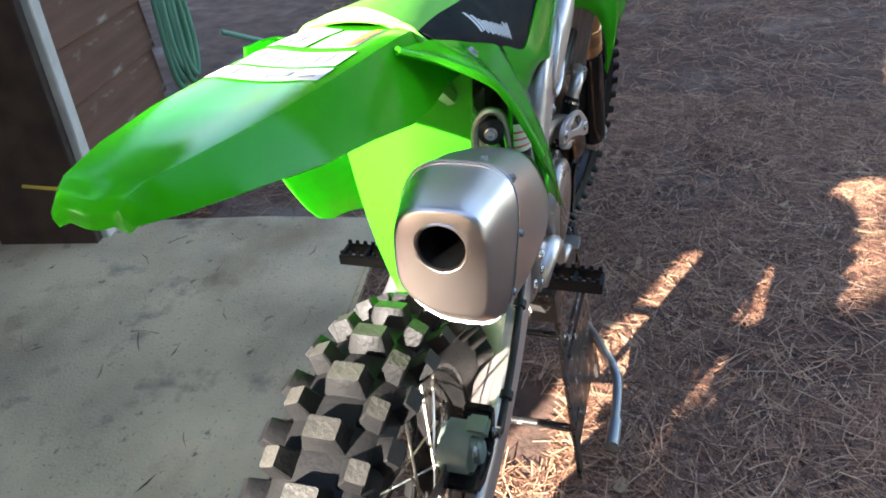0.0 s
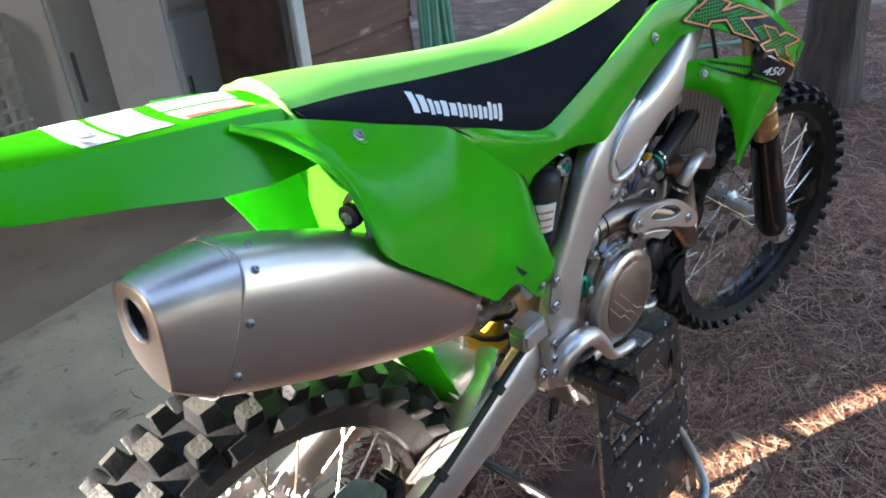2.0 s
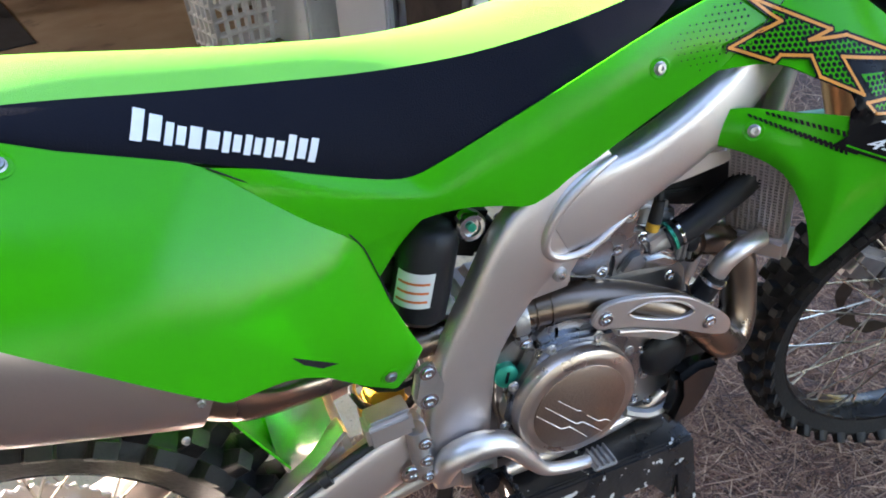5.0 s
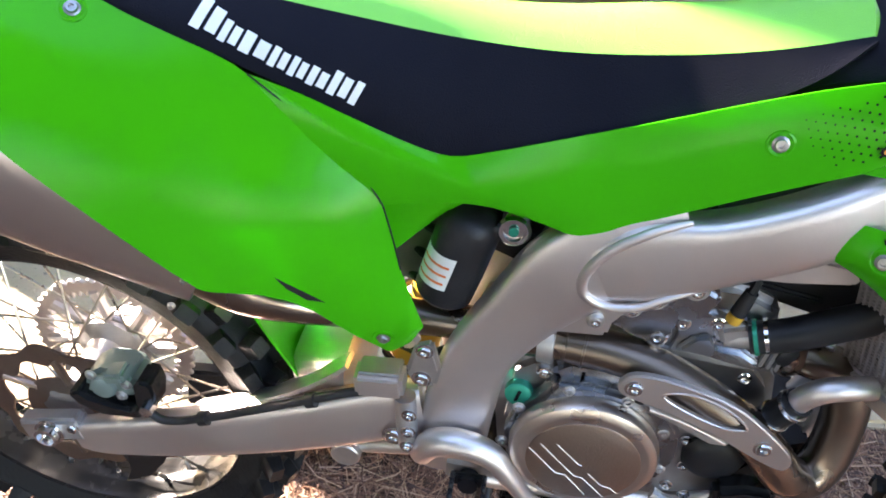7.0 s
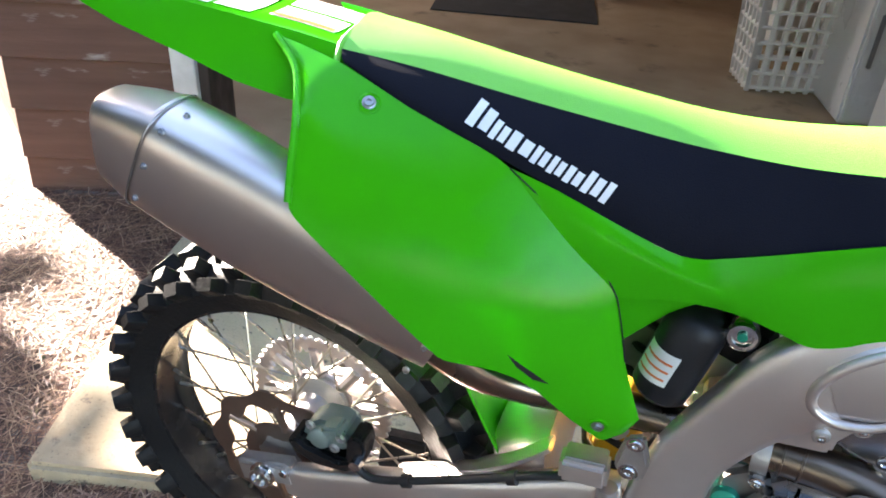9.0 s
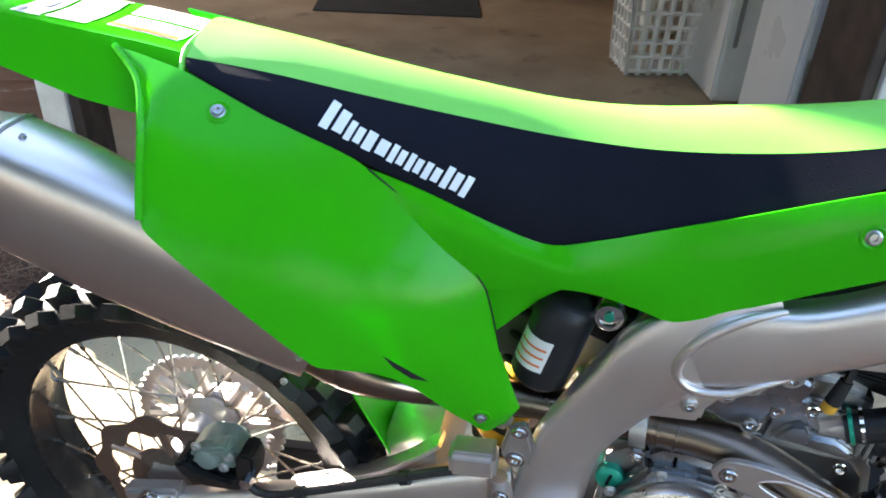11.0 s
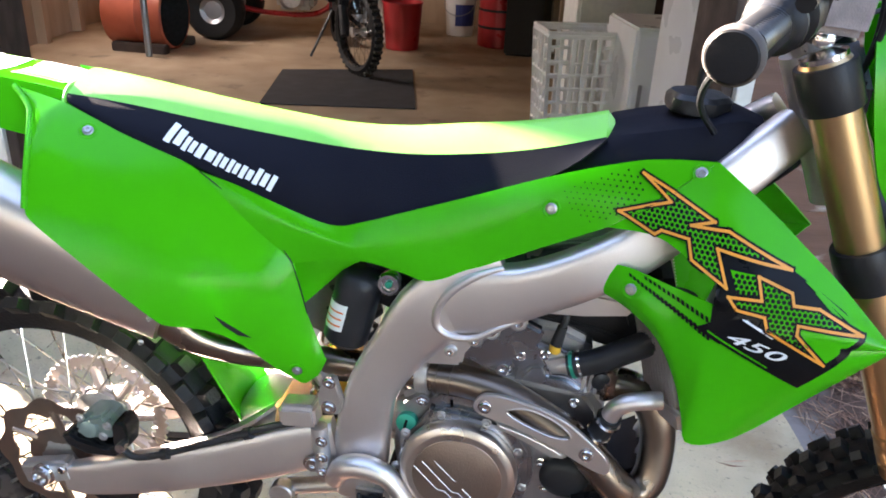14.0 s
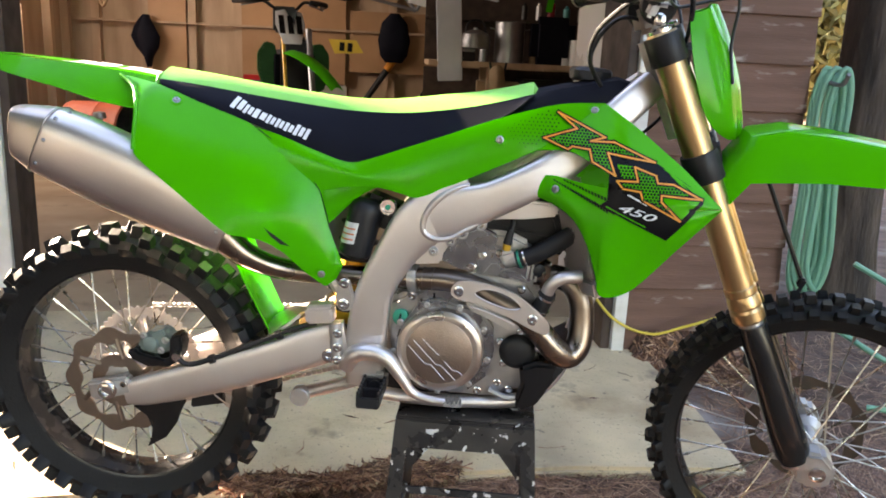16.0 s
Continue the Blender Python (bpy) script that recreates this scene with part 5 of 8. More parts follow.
def knob_mesh(L, W, H, taper=0.88, notch=True):
    """One tread block, its foot at the origin, z out of the tyre, x round it."""
    bm = bmesh.new()
    rings = []
    for z, k in ((-0.006, 1.16), (H * 0.25, 1.03), (H * 0.92, taper), (H, taper * 0.95)):
        rings.append([Vector((x * L / 2 * k, y * W / 2 * k, z)) for x, y in ((-1, -0.85), (-0.85, -1), (0.85, -1), (1, -0.85), (1, 0.85), (0.85, 1), (-0.85, 1), (-1, 0.85))])
    loft(rings, True, True, bm)
    return bm


def wheel(name, c, R, width, rim_r, count, label, hub_r, hub_w, spoke_n, knob_h, rows):
    w = part(name, tyre_mesh(c, R, width, rim_r), RUBBER, bike, label)
    protos = {}
    for key, (y_off, lean, L, W, shift) in rows.items():
        protos[key] = mesh_of("knob", knob_mesh(L, W, knob_h), RUBBER)
        # Paler top faces: dust, and sky light on the tread put into the colour.
        if key != "shoulder":
            protos[key].materials.append(KNOB)
            for f in protos[key].polygons:
                f.material_index = int(f.normal.z > 0.6)
        for k in range(count):
            a = 2 * math.pi * (k + shift) / count
            out = Vector((math.cos(a), 0, math.sin(a)))
            tan = Vector((-math.sin(a), 0, math.cos(a)))
            for sgn in ((-1, 1) if y_off else (1,)):
                nrm = (out * math.cos(radians(lean)) + Vector((0, sgn, 0)) * math.sin(radians(lean))).normalized()
                sdv = nrm.cross(tan)
                rr = rim_r + (R - rim_r) * max(0.05, math.sin(math.acos(min(1, abs(y_off) / (width / 2))))) ** 0.42
                base = Vector((c[0], 0, c[1])) + out * rr + Vector((0, sgn * y_off, 0))
                m = Matrix((tan, sdv, nrm)).transposed().to_4x4()
                m.translation = base
                place("knob", protos[key], w, m=m)
    rim = part("rim", lathe([(rim_r + 0.006, -width * 0.30), (rim_r + 0.008, -width * 0.34), (rim_r + 0.002, -width * 0.36), (rim_r - 0.005, -width * 0.34), (rim_r - 0.006, -width * 0.24), (rim_r - 0.011, -width * 0.14), (rim_r - 0.013, 0), (rim_r - 0.011, width * 0.14), (rim_r - 0.006, width * 0.24), (rim_r - 0.005, width * 0.34), (rim_r + 0.002, width * 0.36), (rim_r + 0.008, width * 0.34), (rim_r + 0.006, width * 0.30)], (c[0], 0, c[1]), (0, 1, 0), 96, cap=False), RIM_BLACK, w, "gloss black rim")
    hub = part("hub", lathe([(hub_r * 0.55, -hub_w / 2), (hub_r, -hub_w / 2 + 0.004), (hub_r, -hub_w / 2 + 0.012), (hub_r * 0.6, -hub_w / 2 + 0.024), (hub_r * 0.55, 0), (hub_r * 0.6, hub_w / 2 - 0.024), (hub_r, hub_w / 2 - 0.012), (hub_r, hub_w / 2 - 0.004), (hub_r * 0.55, hub_w / 2)], (c[0], 0, c[1]), (0, 1, 0), 36), ALU_CAST, w, "machined alloy hub")
    for k in range(spoke_n):
        s = -1 if k % 2 else 1
        lead = 0.62 if (k // 2) % 2 else -0.62
        a = 2 * math.pi * k / spoke_n
        p = Vector((c[0] + hub_r * 0.93 * math.cos(a + lead), s * (hub_w / 2 - 0.008), c[1] + hub_r * 0.93 * math.sin(a + lead)))
        q = Vector((c[0] + (rim_r - 0.011) * math.cos(a), s * 0.006, c[1] + (rim_r - 0.011) * math.sin(a)))
        bm = rod(p, q, 0.0019, 6)
        rod(q, q + (p - q).normalized() * 0.018, 0.0034, 6, bm)
        part("spoke", bm, SPOKE, w)
    return w


rear = wheel("rear_wheel", (0.0, 0.46), 0.314, 0.122, 0.247, 30, "rear wheel with a black knobbly tyre", 0.052, 0.135, 36, 0.022,
             {"centre": (0.0, 0, 0.029, 0.042, 0.0), "mid": (0.037, 26, 0.027, 0.025, 0.5), "shoulder": (0.056, 50, 0.030, 0.022, 0.0)})
front = wheel("front_wheel", (1.468, 0.402), 0.324, 0.092, 0.276, 40, "front wheel with a black knobbly tyre", 0.034, 0.125, 36, 0.016,
              {"centre": (0.0, 0, 0.021, 0.027, 0.0), "mid": (0.027, 26, 0.019, 0.016, 0.5), "shoulder": (0.042, 50, 0.021, 0.015, 0.0)})
rear.location.y = -0.012
part("rear_disc", disc_mesh((0.0, 0.46), 0.088, 0.122, 144, 9, 0.012, -0.066, 0.004), DISC, rear, "wavy brown steel brake disc")
part("disc_carrier", disc_mesh((0.0, 0.46), 0.030, 0.060, 72, 6, 0.0, -0.067, 0.005), DISC, rear)
for k in range(6):
    a = 2 * math.pi * k / 6 + 0.3
    part("carrier_arm", rod((0.052 * math.cos(a), -0.064, 0.46 + 0.052 * math.sin(a)), (0.096 * math.cos(a + 0.25), -0.064, 0.46 + 0.096 * math.sin(a + 0.25)), 0.006, 8), DISC, rear)
part("sprocket", disc_mesh((0.0, 0.46), 0.100, 0.128, 250, 50, 0.007, 0.064, 0.006), ALU, rear, "alloy rear sprocket")
part("sprocket_hub", disc_mesh((0.0, 0.46), 0.034, 0.058, 72, 6, 0.0, 0.064, 0.006), ALU, rear)
for k in range(8):
    a = 2 * math.pi * k / 8
    part("sprocket_arm", rod((0.052 * math.cos(a), 0.067, 0.46 + 0.052 * math.sin(a)), (0.106 * math.cos(a + 0.1), 0.067, 0.46 + 0.106 * math.sin(a + 0.1)), 0.010, 8), ALU, rear)
part("front_disc", disc_mesh((1.468, 0.402), 0.098, 0.126, 144, 9, 0.008, 0.062, 0.003), DISC_DARK, front, "dark wavy front brake disc")
for z0, z1, tilt in ((0.588, 0.625, -4), (0.335, 0.512, -17)):
    chain = bmesh.new()
    for k in range(46):
        box((0.02 + k * 0.0125, 0.067, z0 + (z1 - z0) * k / 46), (0.0125, 0.011 if k % 2 else 0.007, 0.010), 0.002, (0, tilt, 0), chain, 1)
    part("chain_run", chain, STEEL, bike, "steel drive chain")
part("chain_guide", slab([(0.10, 0.34), (0.19, 0.36), (0.19, 0.43), (0.11, 0.42)], 0.055, 0.080, bevel=0.004), BLACK, bike)
part("chain_block", box((0.21, 0.070, 0.375), (0.07, 0.03, 0.04), 0.006, (0, -15, 0)), ALU_CAST, bike)

# ---- engine ----
case = part("crankcase", slab([(0.592, 0.690), (0.588, 0.600), (0.600, 0.520), (0.660, 0.492), (0.800, 0.490), (0.880, 0.520), (0.905, 0.585), (0.885, 0.640), (0.830, 0.675), (0.770, 0.700), (0.690, 0.712), (0.620, 0.712)], -0.085, 0.095, bevel=0.012), ENGINE, bike, "grey alloy engine cases")
part("clutch_housing", slab([(0.636, 0.672), (0.612, 0.640), (0.602, 0.600), (0.612, 0.548), (0.640, 0.516), (0.690, 0.500), (0.750, 0.508), (0.790, 0.545), (0.806, 0.600), (0.800, 0.650), (0.772, 0.690), (0.690, 0.704), (0.650, 0.700)], -0.111, -0.083, bevel=0.006), CASE_DARK, case, "dark glossy clutch housing")
cov = part("clutch_cover", lathe([(0.0870, 0.0), (0.0880, 0.003), (0.0875, 0.012), (0.0850, 0.018), (0.0770, 0.0225), (0.0740, 0.0228), (0.0002, 0.0228)], (0.6965, -0.111, 0.602), (0, -1, 0), 64), COVER_RIM, case, "round clutch cover with a bronze-coloured face")
part("cover_face", lathe([(0.0665, 0.0), (0.0665, 0.0016), (0.0655, 0.0022), (0.0002, 0.0024)], (0.6965, -0.1335, 0.602), (0, -1, 0), 64), BRONZE, cov)
CY = -0.1356
for pts in ([(-0.064, 0.012), (-0.028, -0.026), (-0.016, -0.027), (0.012, -0.058)], [(-0.052, 0.022), (-0.006, -0.026), (0.004, -0.027), (0.034, -0.057)], [(-0.034, 0.026), (-0.004, -0.004), (0.000, -0.005)], [(0.010, -0.018), (0.028, -0.036), (0.040, -0.038), (0.048, -0.046)]):
    part("cover_line", tube([(0.6965 + u, CY, 0.602 + v) for u, v in pts], 0.0008, 6, smooth=False), ALU, cov)
for k, w in enumerate((0.006, 0.004, 0.007, 0.004, 0.005, 0.004, 0.006, 0.003)):
    part("cover_mark", box((0.700 + 0.0075 * k, CY + 0.0003, 0.592 - 0.0006 * k), (w, 0.0008, 0.0024 + 0.0012 * (k % 2)), 0, (0, 8, 0)), ALU, cov)
for k in range(9):
    a = 2 * math.pi * k / 9 + 0.5
    bolt("cover_bolt", (0.6965 + 0.097 * math.cos(a), -0.1105, 0.602 + 0.094 * math.sin(a)), (0, -1, 0), 0.0055, case, ALU_CAST)
oil = part("oil_cap", lathe([(0.0165, 0), (0.017, 0.004), (0.016, 0.011), (0.013, 0.013), (0.0002, 0.013)], (0.612, -0.086, 0.655), (-0.1, -1, 0.15), 28), CAP_GREEN, case, "green oil filler cap")
part("cap_slot", box((0.6105, -0.0996, 0.657), (0.004, 0.0016, 0.018), 0.0006, (0, 12, 0)), INK, oil)
part("case_shoulder", slab([(0.650, 0.690), (0.765, 0.690), (0.790, 0.705), (0.770, 0.728), (0.660, 0.728), (0.640, 0.712)], -0.100, -0.040, bevel=0.008), CASE_DARK, case)
pump = part("water_pump", lathe([(0.036, 0), (0.037, 0.006), (0.030, 0.014), (0.020, 0.017), (0.0002, 0.018)], (0.852, -0.088, 0.600), (0, -1, 0), 30), BLACK, case, "black water pump cover")
for k in range(5):
    a = 2 * math.pi * k / 5 + 0.2
    bolt("bolt", (0.852 + 0.040 * math.cos(a), -0.089, 0.600 + 0.040 * math.sin(a)), (0, -1, 0), 0.0055, case, CHROME)
for q in ((0.815, 0.525), (0.880, 0.545), (0.900, 0.600), (0.884, 0.636), (0.840, 0.512), (0.775, 0.505), (0.842, 0.655)):
    bolt("case_bolt", (q[0], -0.0865, q[1]), (0, -1, 0), 0.0060, case, CHROME)
part("oil_line", tube([(0.80, -0.09, 0.51), (0.84, -0.10, 0.50), (0.885, -0.095, 0.515), (0.90, -0.09, 0.55)], 0.008, 8), ALU_CAST, case)
cyl = part("cylinder", slab([(0.700, 0.700), (0.905, 0.660), (0.893, 0.715), (0.860, 0.752), (0.755, 0.756), (0.712, 0.735)], -0.074, 0.070, bevel=0.012), ENGINE, bike, "grey alloy cylinder")
part("cylinder_flange", slab([(0.738, 0.742), (0.862, 0.735), (0.866, 0.750), (0.742, 0.758)], -0.082, 0.078, bevel=0.004), ALU_CAST, cyl)
head = part("cylinder_head", slab([(0.733, 0.770), (0.752, 0.752), (0.858, 0.752), (0.872, 0.780), (0.866, 0.822), (0.820, 0.842), (0.742, 0.842)], -0.070, 0.070, bevel=0.010), ALU_CAST, bike, "cast alloy cylinder head")
part("head_cover", slab([(0.745, 0.838), (0.905, 0.818), (0.925, 0.850), (0.905, 0.905), (0.770, 0.900)], -0.062, 0.062, bevel=0.012), BLACK, head, "dark cylinder head cover")
part("head_boss", slab([(0.752, 0.828), (0.785, 0.820), (0.814, 0.810), (0.850, 0.800), (0.884, 0.786), (0.880, 0.738), (0.854, 0.736), (0.801, 0.747), (0.757, 0.748), (0.762, 0.775)], -0.084, -0.066, bevel=0.006), CASE_DARK, head)
part("head_boss", slab([(0.800, 0.800), (0.830, 0.812), (0.848, 0.800), (0.846, 0.778), (0.815, 0.774)], -0.094, -0.080, bevel=0.006), ALU_CAST, head)
part("head_rib", slab([(0.766, 0.757), (0.785, 0.783), (0.802, 0.786), (0.812, 0.772), (0.838, 0.770), (0.868, 0.752), (0.852, 0.744), (0.801, 0.754)], -0.091, -0.080, bevel=0.005), CASE_DARK, head)
for k in range(3):
    part("head_rib", slab([(0.858 + 0.009 * k, 0.752 - 0.002 * k), (0.862 + 0.009 * k, 0.752 - 0.002 * k), (0.866 + 0.008 * k, 0.786 - 0.004 * k), (0.862 + 0.008 * k, 0.787 - 0.004 * k)], -0.090, -0.078, bevel=0.0015), ALU_CAST, head)
part("cam_plug", lathe([(0.016, 0), (0.017, 0.003), (0.016, 0.010), (0.012, 0.012), (0.0002, 0.012)], (0.752, -0.070, 0.816), (0, -1, 0), 20), ENGINE, head)
for q, r in (((0.747, 0.769), 0.0085), ((0.768, 0.794), 0.0066), ((0.804, 0.800), 0.0060), ((0.852, 0.728), 0.0055), ((0.770, 0.724), 0.0060), ((0.838, 0.790), 0.0050)):
    bolt("bolt", (q[0], -0.085, q[1]), (0, -1, 0.1), r, head)
sensor = part("temperature_sensor", rod((0.816, -0.086, 0.810), (0.817, -0.088, 0.822), 0.0085, 12), SPRING, head, "yellow collar of a black sensor plug")
part("sensor_plug", rod((0.817, -0.088, 0.821), (0.823, -0.086, 0.850), 0.0088, 12, r2=0.007), HOSE_BLACK, sensor)
part("sensor_lead", tube([(0.823, -0.086, 0.848), (0.826, -0.08, 0.866), (0.812, -0.07, 0.88), (0.79, -0.06, 0.885)], 0.005, 8), HOSE_BLACK, head)
part("coolant_stub", rod((0.815, -0.080, 0.784), (0.846, -0.086, 0.791), 0.0135, 14), ALU_CAST, head)
part("cover_rib", slab([(0.780, 0.848), (0.900, 0.830), (0.904, 0.838), (0.784, 0.856)], -0.068, -0.060, bevel=0.003), BLACK, head)
part("tensioner", lathe([(0.013, 0), (0.014, 0.003), (0.013, 0.016), (0.009, 0.018), (0.0002, 0.018)], (0.880, -0.072, 0.770), (0.3, -1, 0), 18), BLACK, head)
hose = part("upper_hose", tube([(0.838, -0.086, 0.790), (0.872, -0.090, 0.804), (0.910, -0.093, 0.828), (0.940, -0.098, 0.852), (0.962, -0.104, 0.885), (0.970, -0.10, 0.93)], 0.0180, 14), HOSE_BLACK, bike, "black radiator hose")
for d in (0.0, 0.010):
    part("hose_clamp", lathe([(0.0182, -0.0025), (0.0198, -0.002), (0.0198, 0.002), (0.0182, 0.0025)], (0.844 + d, -0.0867, 0.7925 + d * 0.40), (1, -0.12, 0.40), 20), CAP_GREEN if d == 0 else CHROME, hose)
lower = part("lower_hose", tube([(0.872, -0.090, 0.660), (0.886, -0.102, 0.688), (0.897, -0.110, 0.718), (0.903, -0.115, 0.736)], 0.0165, 12), HOSE_BLACK, bike, "black lower coolant hose")
part("coolant_pipe", tube([(0.898, -0.112, 0.722), (0.905, -0.118, 0.748), (0.917, -0.121, 0.763), (0.936, -0.120, 0.770), (0.965, -0.115, 0.772)], 0.0130, 14), ALU, bike, "bent alloy coolant pipe")
for q, d in (((0.890, -0.105, 0.698), (0.35, -0.25, 0.9)), ((0.900, -0.112, 0.726), (0.35, -0.25, 0.9)), ((0.876, -0.094, 0.668), (0.4, -0.3, 0.85))):
    part("hose_clamp", lathe([(0.0166, -0.003), (0.0186, -0.0025), (0.0186, 0.0025), (0.0166, 0.003)], q, d, 20), CHROME, lower)
part("exhaust_flange", lathe([(0.030, -0.006), (0.032, 0.0), (0.026, 0.012), (0.022, 0.014)], (0.896, -0.058, 0.757), (1, -0.15, 0.0), 24), PIPE, bike)
part("throttle_body", box((0.735, 0, 0.860), (0.11, 0.08, 0.08), 0.02, (0, -15, 0)), BLACK, bike)
part("tank_underside", slab([(0.768, 0.905), (0.778, 0.846), (0.850, 0.812), (0.940, 0.790), (0.985, 0.850), (0.960, 0.935)], -0.055, 0.055, bevel=0.015), BLACK, bike, "black underside of the fuel tank")
part("gearbox_rear", slab([(0.535, 0.612), (0.562, 0.690), (0.600, 0.712), (0.622, 0.680), (0.612, 0.600)], -0.060, 0.085, bevel=0.012), ALU_CAST, bike, "cast rear of the gearbox")
part("wiring", tube([(0.62, -0.06, 0.87), (0.66, -0.075, 0.80), (0.69, -0.070, 0.80), (0.73, -0.060, 0.85), (0.80, -0.066, 0.905), (0.90, -0.066, 0.912)], 0.0065, 8), HOSE_BLACK, bike)
part("engine_guard", slab([(0.865, 0.480), (0.915, 0.500), (0.955, 0.560), (0.970, 0.625), (0.930, 0.600), (0.905, 0.600), (0.880, 0.560)], -0.075, 0.075, bevel=0.012), BLACK, bike, "black plastic engine guard")
part("guard_side", slab([(0.857, 0.576), (0.890, 0.590), (0.930, 0.588), (0.924, 0.552), (0.912, 0.524), (0.896, 0.498), (0.860, 0.480), (0.851, 0.500), (0.863, 0.540)], -0.126, -0.096, bevel=0.008), GLOSS_BLACK, bike, "shiny black side of the engine guard")
# Thin black sheet added below the sump to stand in for shade.
part("sump_shade_sheet", slab([(0.56, 0.482), (0.86, 0.478), (0.86, 0.468), (0.56, 0.470)], -0.07, 0.07, bevel=0.003), BLACK, bike)

# radiators
for side in (1, -1):
    rad = part("radiator", box((0.958, -0.104 * side, 0.852), (0.030, 0.074, 0.160), 0.004, (0, -18, 34 * side)), ENGINE, bike, "alloy radiator with a fine fin core" if side == 1 else "")
    R_ = Matrix.Translation((0.958, -0.104 * side, 0.852)) @ Euler((0, radians(-18), radians(34 * side))).to_matrix().to_4x4()
    fins = bmesh.new()
    for k in range(30):
        box((-0.0160, 0, -0.076 + 0.0052 * k), (0.003, 0.070, 0.0018), bm=fins)
    for k in range(11):
        box((-0.0168, -0.033 + 0.0066 * k, 0), (0.003, 0.0022, 0.156), bm=fins)
    for k in range(30):
        box((0, -0.0375 * side, -0.076 + 0.0052 * k), (0.028, 0.003, 0.0018), bm=fins)
    bmesh.ops.transform(fins, matrix=R_, verts=fins.verts[:])
    part("fin_core", fins, ALU, rad)["kind"] = "stuff"
    for zz in (-0.098,):
        tankb = box((0, 0, zz - 0.004), (0.044, 0.088, 0.038), 0.006)
        bmesh.ops.transform(tankb, matrix=R_, verts=tankb.verts[:])
        part("radiator_tank", tankb, ALU, rad)

# brake pedal, foot pegs
pedal = part("brake_pedal", tube([(0.505, -0.118, 0.548), (0.520, -0.124, 0.578), (0.552, -0.128, 0.590), (0.590, -0.130, 0.580), (0.618, -0.134, 0.548), (0.645, -0.134, 0.512), (0.680, -0.136, 0.500), (0.714, -0.138, 0.498)], [0.016, 0.018, 0.0185, 0.0165, 0.013, 0.010, 0.009, 0.009], 12), ALU, bike, "curved alloy brake pedal")
tip = box((0.728, -0.142, 0.499), (0.036, 0.034, 0.006), 0.002)
for k in range(4):
    box((0.715 + 0.0085 * k, -0.142, 0.505), (0.003, 0.032, 0.008), 0.0008, bm=tip)
part("pedal_tip", tip, ALU_CAST, pedal)
for side in (1, -1):
    peg = bmesh.new()
    for dx in (-0.020, 0.020):
        box((0.568 + dx, -0.172 * side, 0.522), (0.006, 0.095, 0.024), 0.002, bm=peg)
        for k in range(6):
            box((0.568 + dx, (-0.134 - 0.016 * k) * side, 0.537), (0.006, 0.008, 0.010), 0.002, bm=peg, seg=1)
    for yy in (-0.125, -0.172, -0.219):
        box((0.568, yy * side, 0.520), (0.044, 0.007, 0.022), 0.002, bm=peg)
    rod((0.568, -0.10 * side, 0.514), (0.568, -0.135 * side, 0.518), 0.013, 12, peg)
    if side == -1:
        bmesh.ops.translate(peg, verts=peg.verts[:], vec=(0, 0.055, 0.008))
    part("foot_peg", peg, BLACK, bike, "black serrated foot peg")
    part("peg_bracket", box((0.560, -0.100, 0.520) if side == 1 else (0.560, 0.128, 0.526), (0.060, 0.030, 0.040) if side == 1 else (0.060, 0.080, 0.040), 0.008), ALU_CAST, bike)

# ---- front end ----
FA = Vector((0.396, 0, -0.918)).normalized()
for side in (1, -1):
    y = -0.100 * side
    top = Vector((1.068, y, 1.235))
    at = lambda d: top + FA * d
    leg = part("fork_tube", lathe([(0.026, 0.0), (0.0285, 0.004), (0.0285, 0.010), (0.0285, 0.44), (0.0285, 0.505), (0.0305, 0.508), (0.0305, 0.520), (0.0290, 0.523), (0.0310, 0.530), (0.0318, 0.545), (0.0300, 0.550), (0.0318, 0.556), (0.0318, 0.575), (0.0280, 0.580), (0.0240, 0.581)], top, FA, 40), GOLD, bike, "gold-coated upper fork tube" if side == 1 else "", sharp=16)
    part("fork_slider", rod(at(0.575), at(0.905), 0.0235, 24), STEEL, leg)
    for d0, d1, r in ((0.004, 0.058, 0.0345), (0.232, 0.288, 0.0355)):
        part("fork_clamp", lathe([(0.029, d0), (r - 0.001, d0), (r, d0 + 0.003), (r, d1 - 0.003), (r - 0.001, d1), (0.029, d1)], top, FA, 36), BLACK, leg, "black triple clamp")
    part("fork_cap", lathe([(0.026, -0.006), (0.026, -0.012), (0.018, -0.014), (0.012, -0.016), (0.0002, -0.016)], top + FA * 0.006, FA, 24), CHROME, leg)
    g = bmesh.new()
    rings = []
    for d, w, dep in ((0.588, 0.030, 0.026), (0.64, 0.034, 0.030), (0.74, 0.036, 0.032), (0.83, 0.037, 0.034), (0.875, 0.038, 0.034), (0.895, 0.030, 0.028)):
        c = at(d)
        fwd = Vector((0.918, 0, 0.396))
        rings.append([c + Vector((0, 1, 0)) * w * math.sin(a) + fwd * dep * math.cos(a) * (1.15 if math.cos(a) > 0 else 0.9) for a in (2 * math.pi * k / 24 for k in range(24))])
    part("fork_guard", loft(rings, True, True, g), GLOSS_BLACK, leg, "glossy black fork guard")
    part("axle_lug", slab([(1.420, 0.425), (1.440, 0.445), (1.475, 0.446), (1.500, 0.420), (1.502, 0.385), (1.478, 0.366), (1.445, 0.366), (1.425, 0.380)], y - 0.022, y + 0.024, bevel=0.008), ALU_CAST, leg, "cast alloy axle lug")
    part("axle_end", lathe([(0.016, 0), (0.016, 0.004), (0.011, 0.005), (0.010, -0.006), (0.0002, -0.006)], (1.468, y - 0.023 * side, 0.402), (0, -side, 0), 24), CHROME if side == 1 else STEEL, leg)
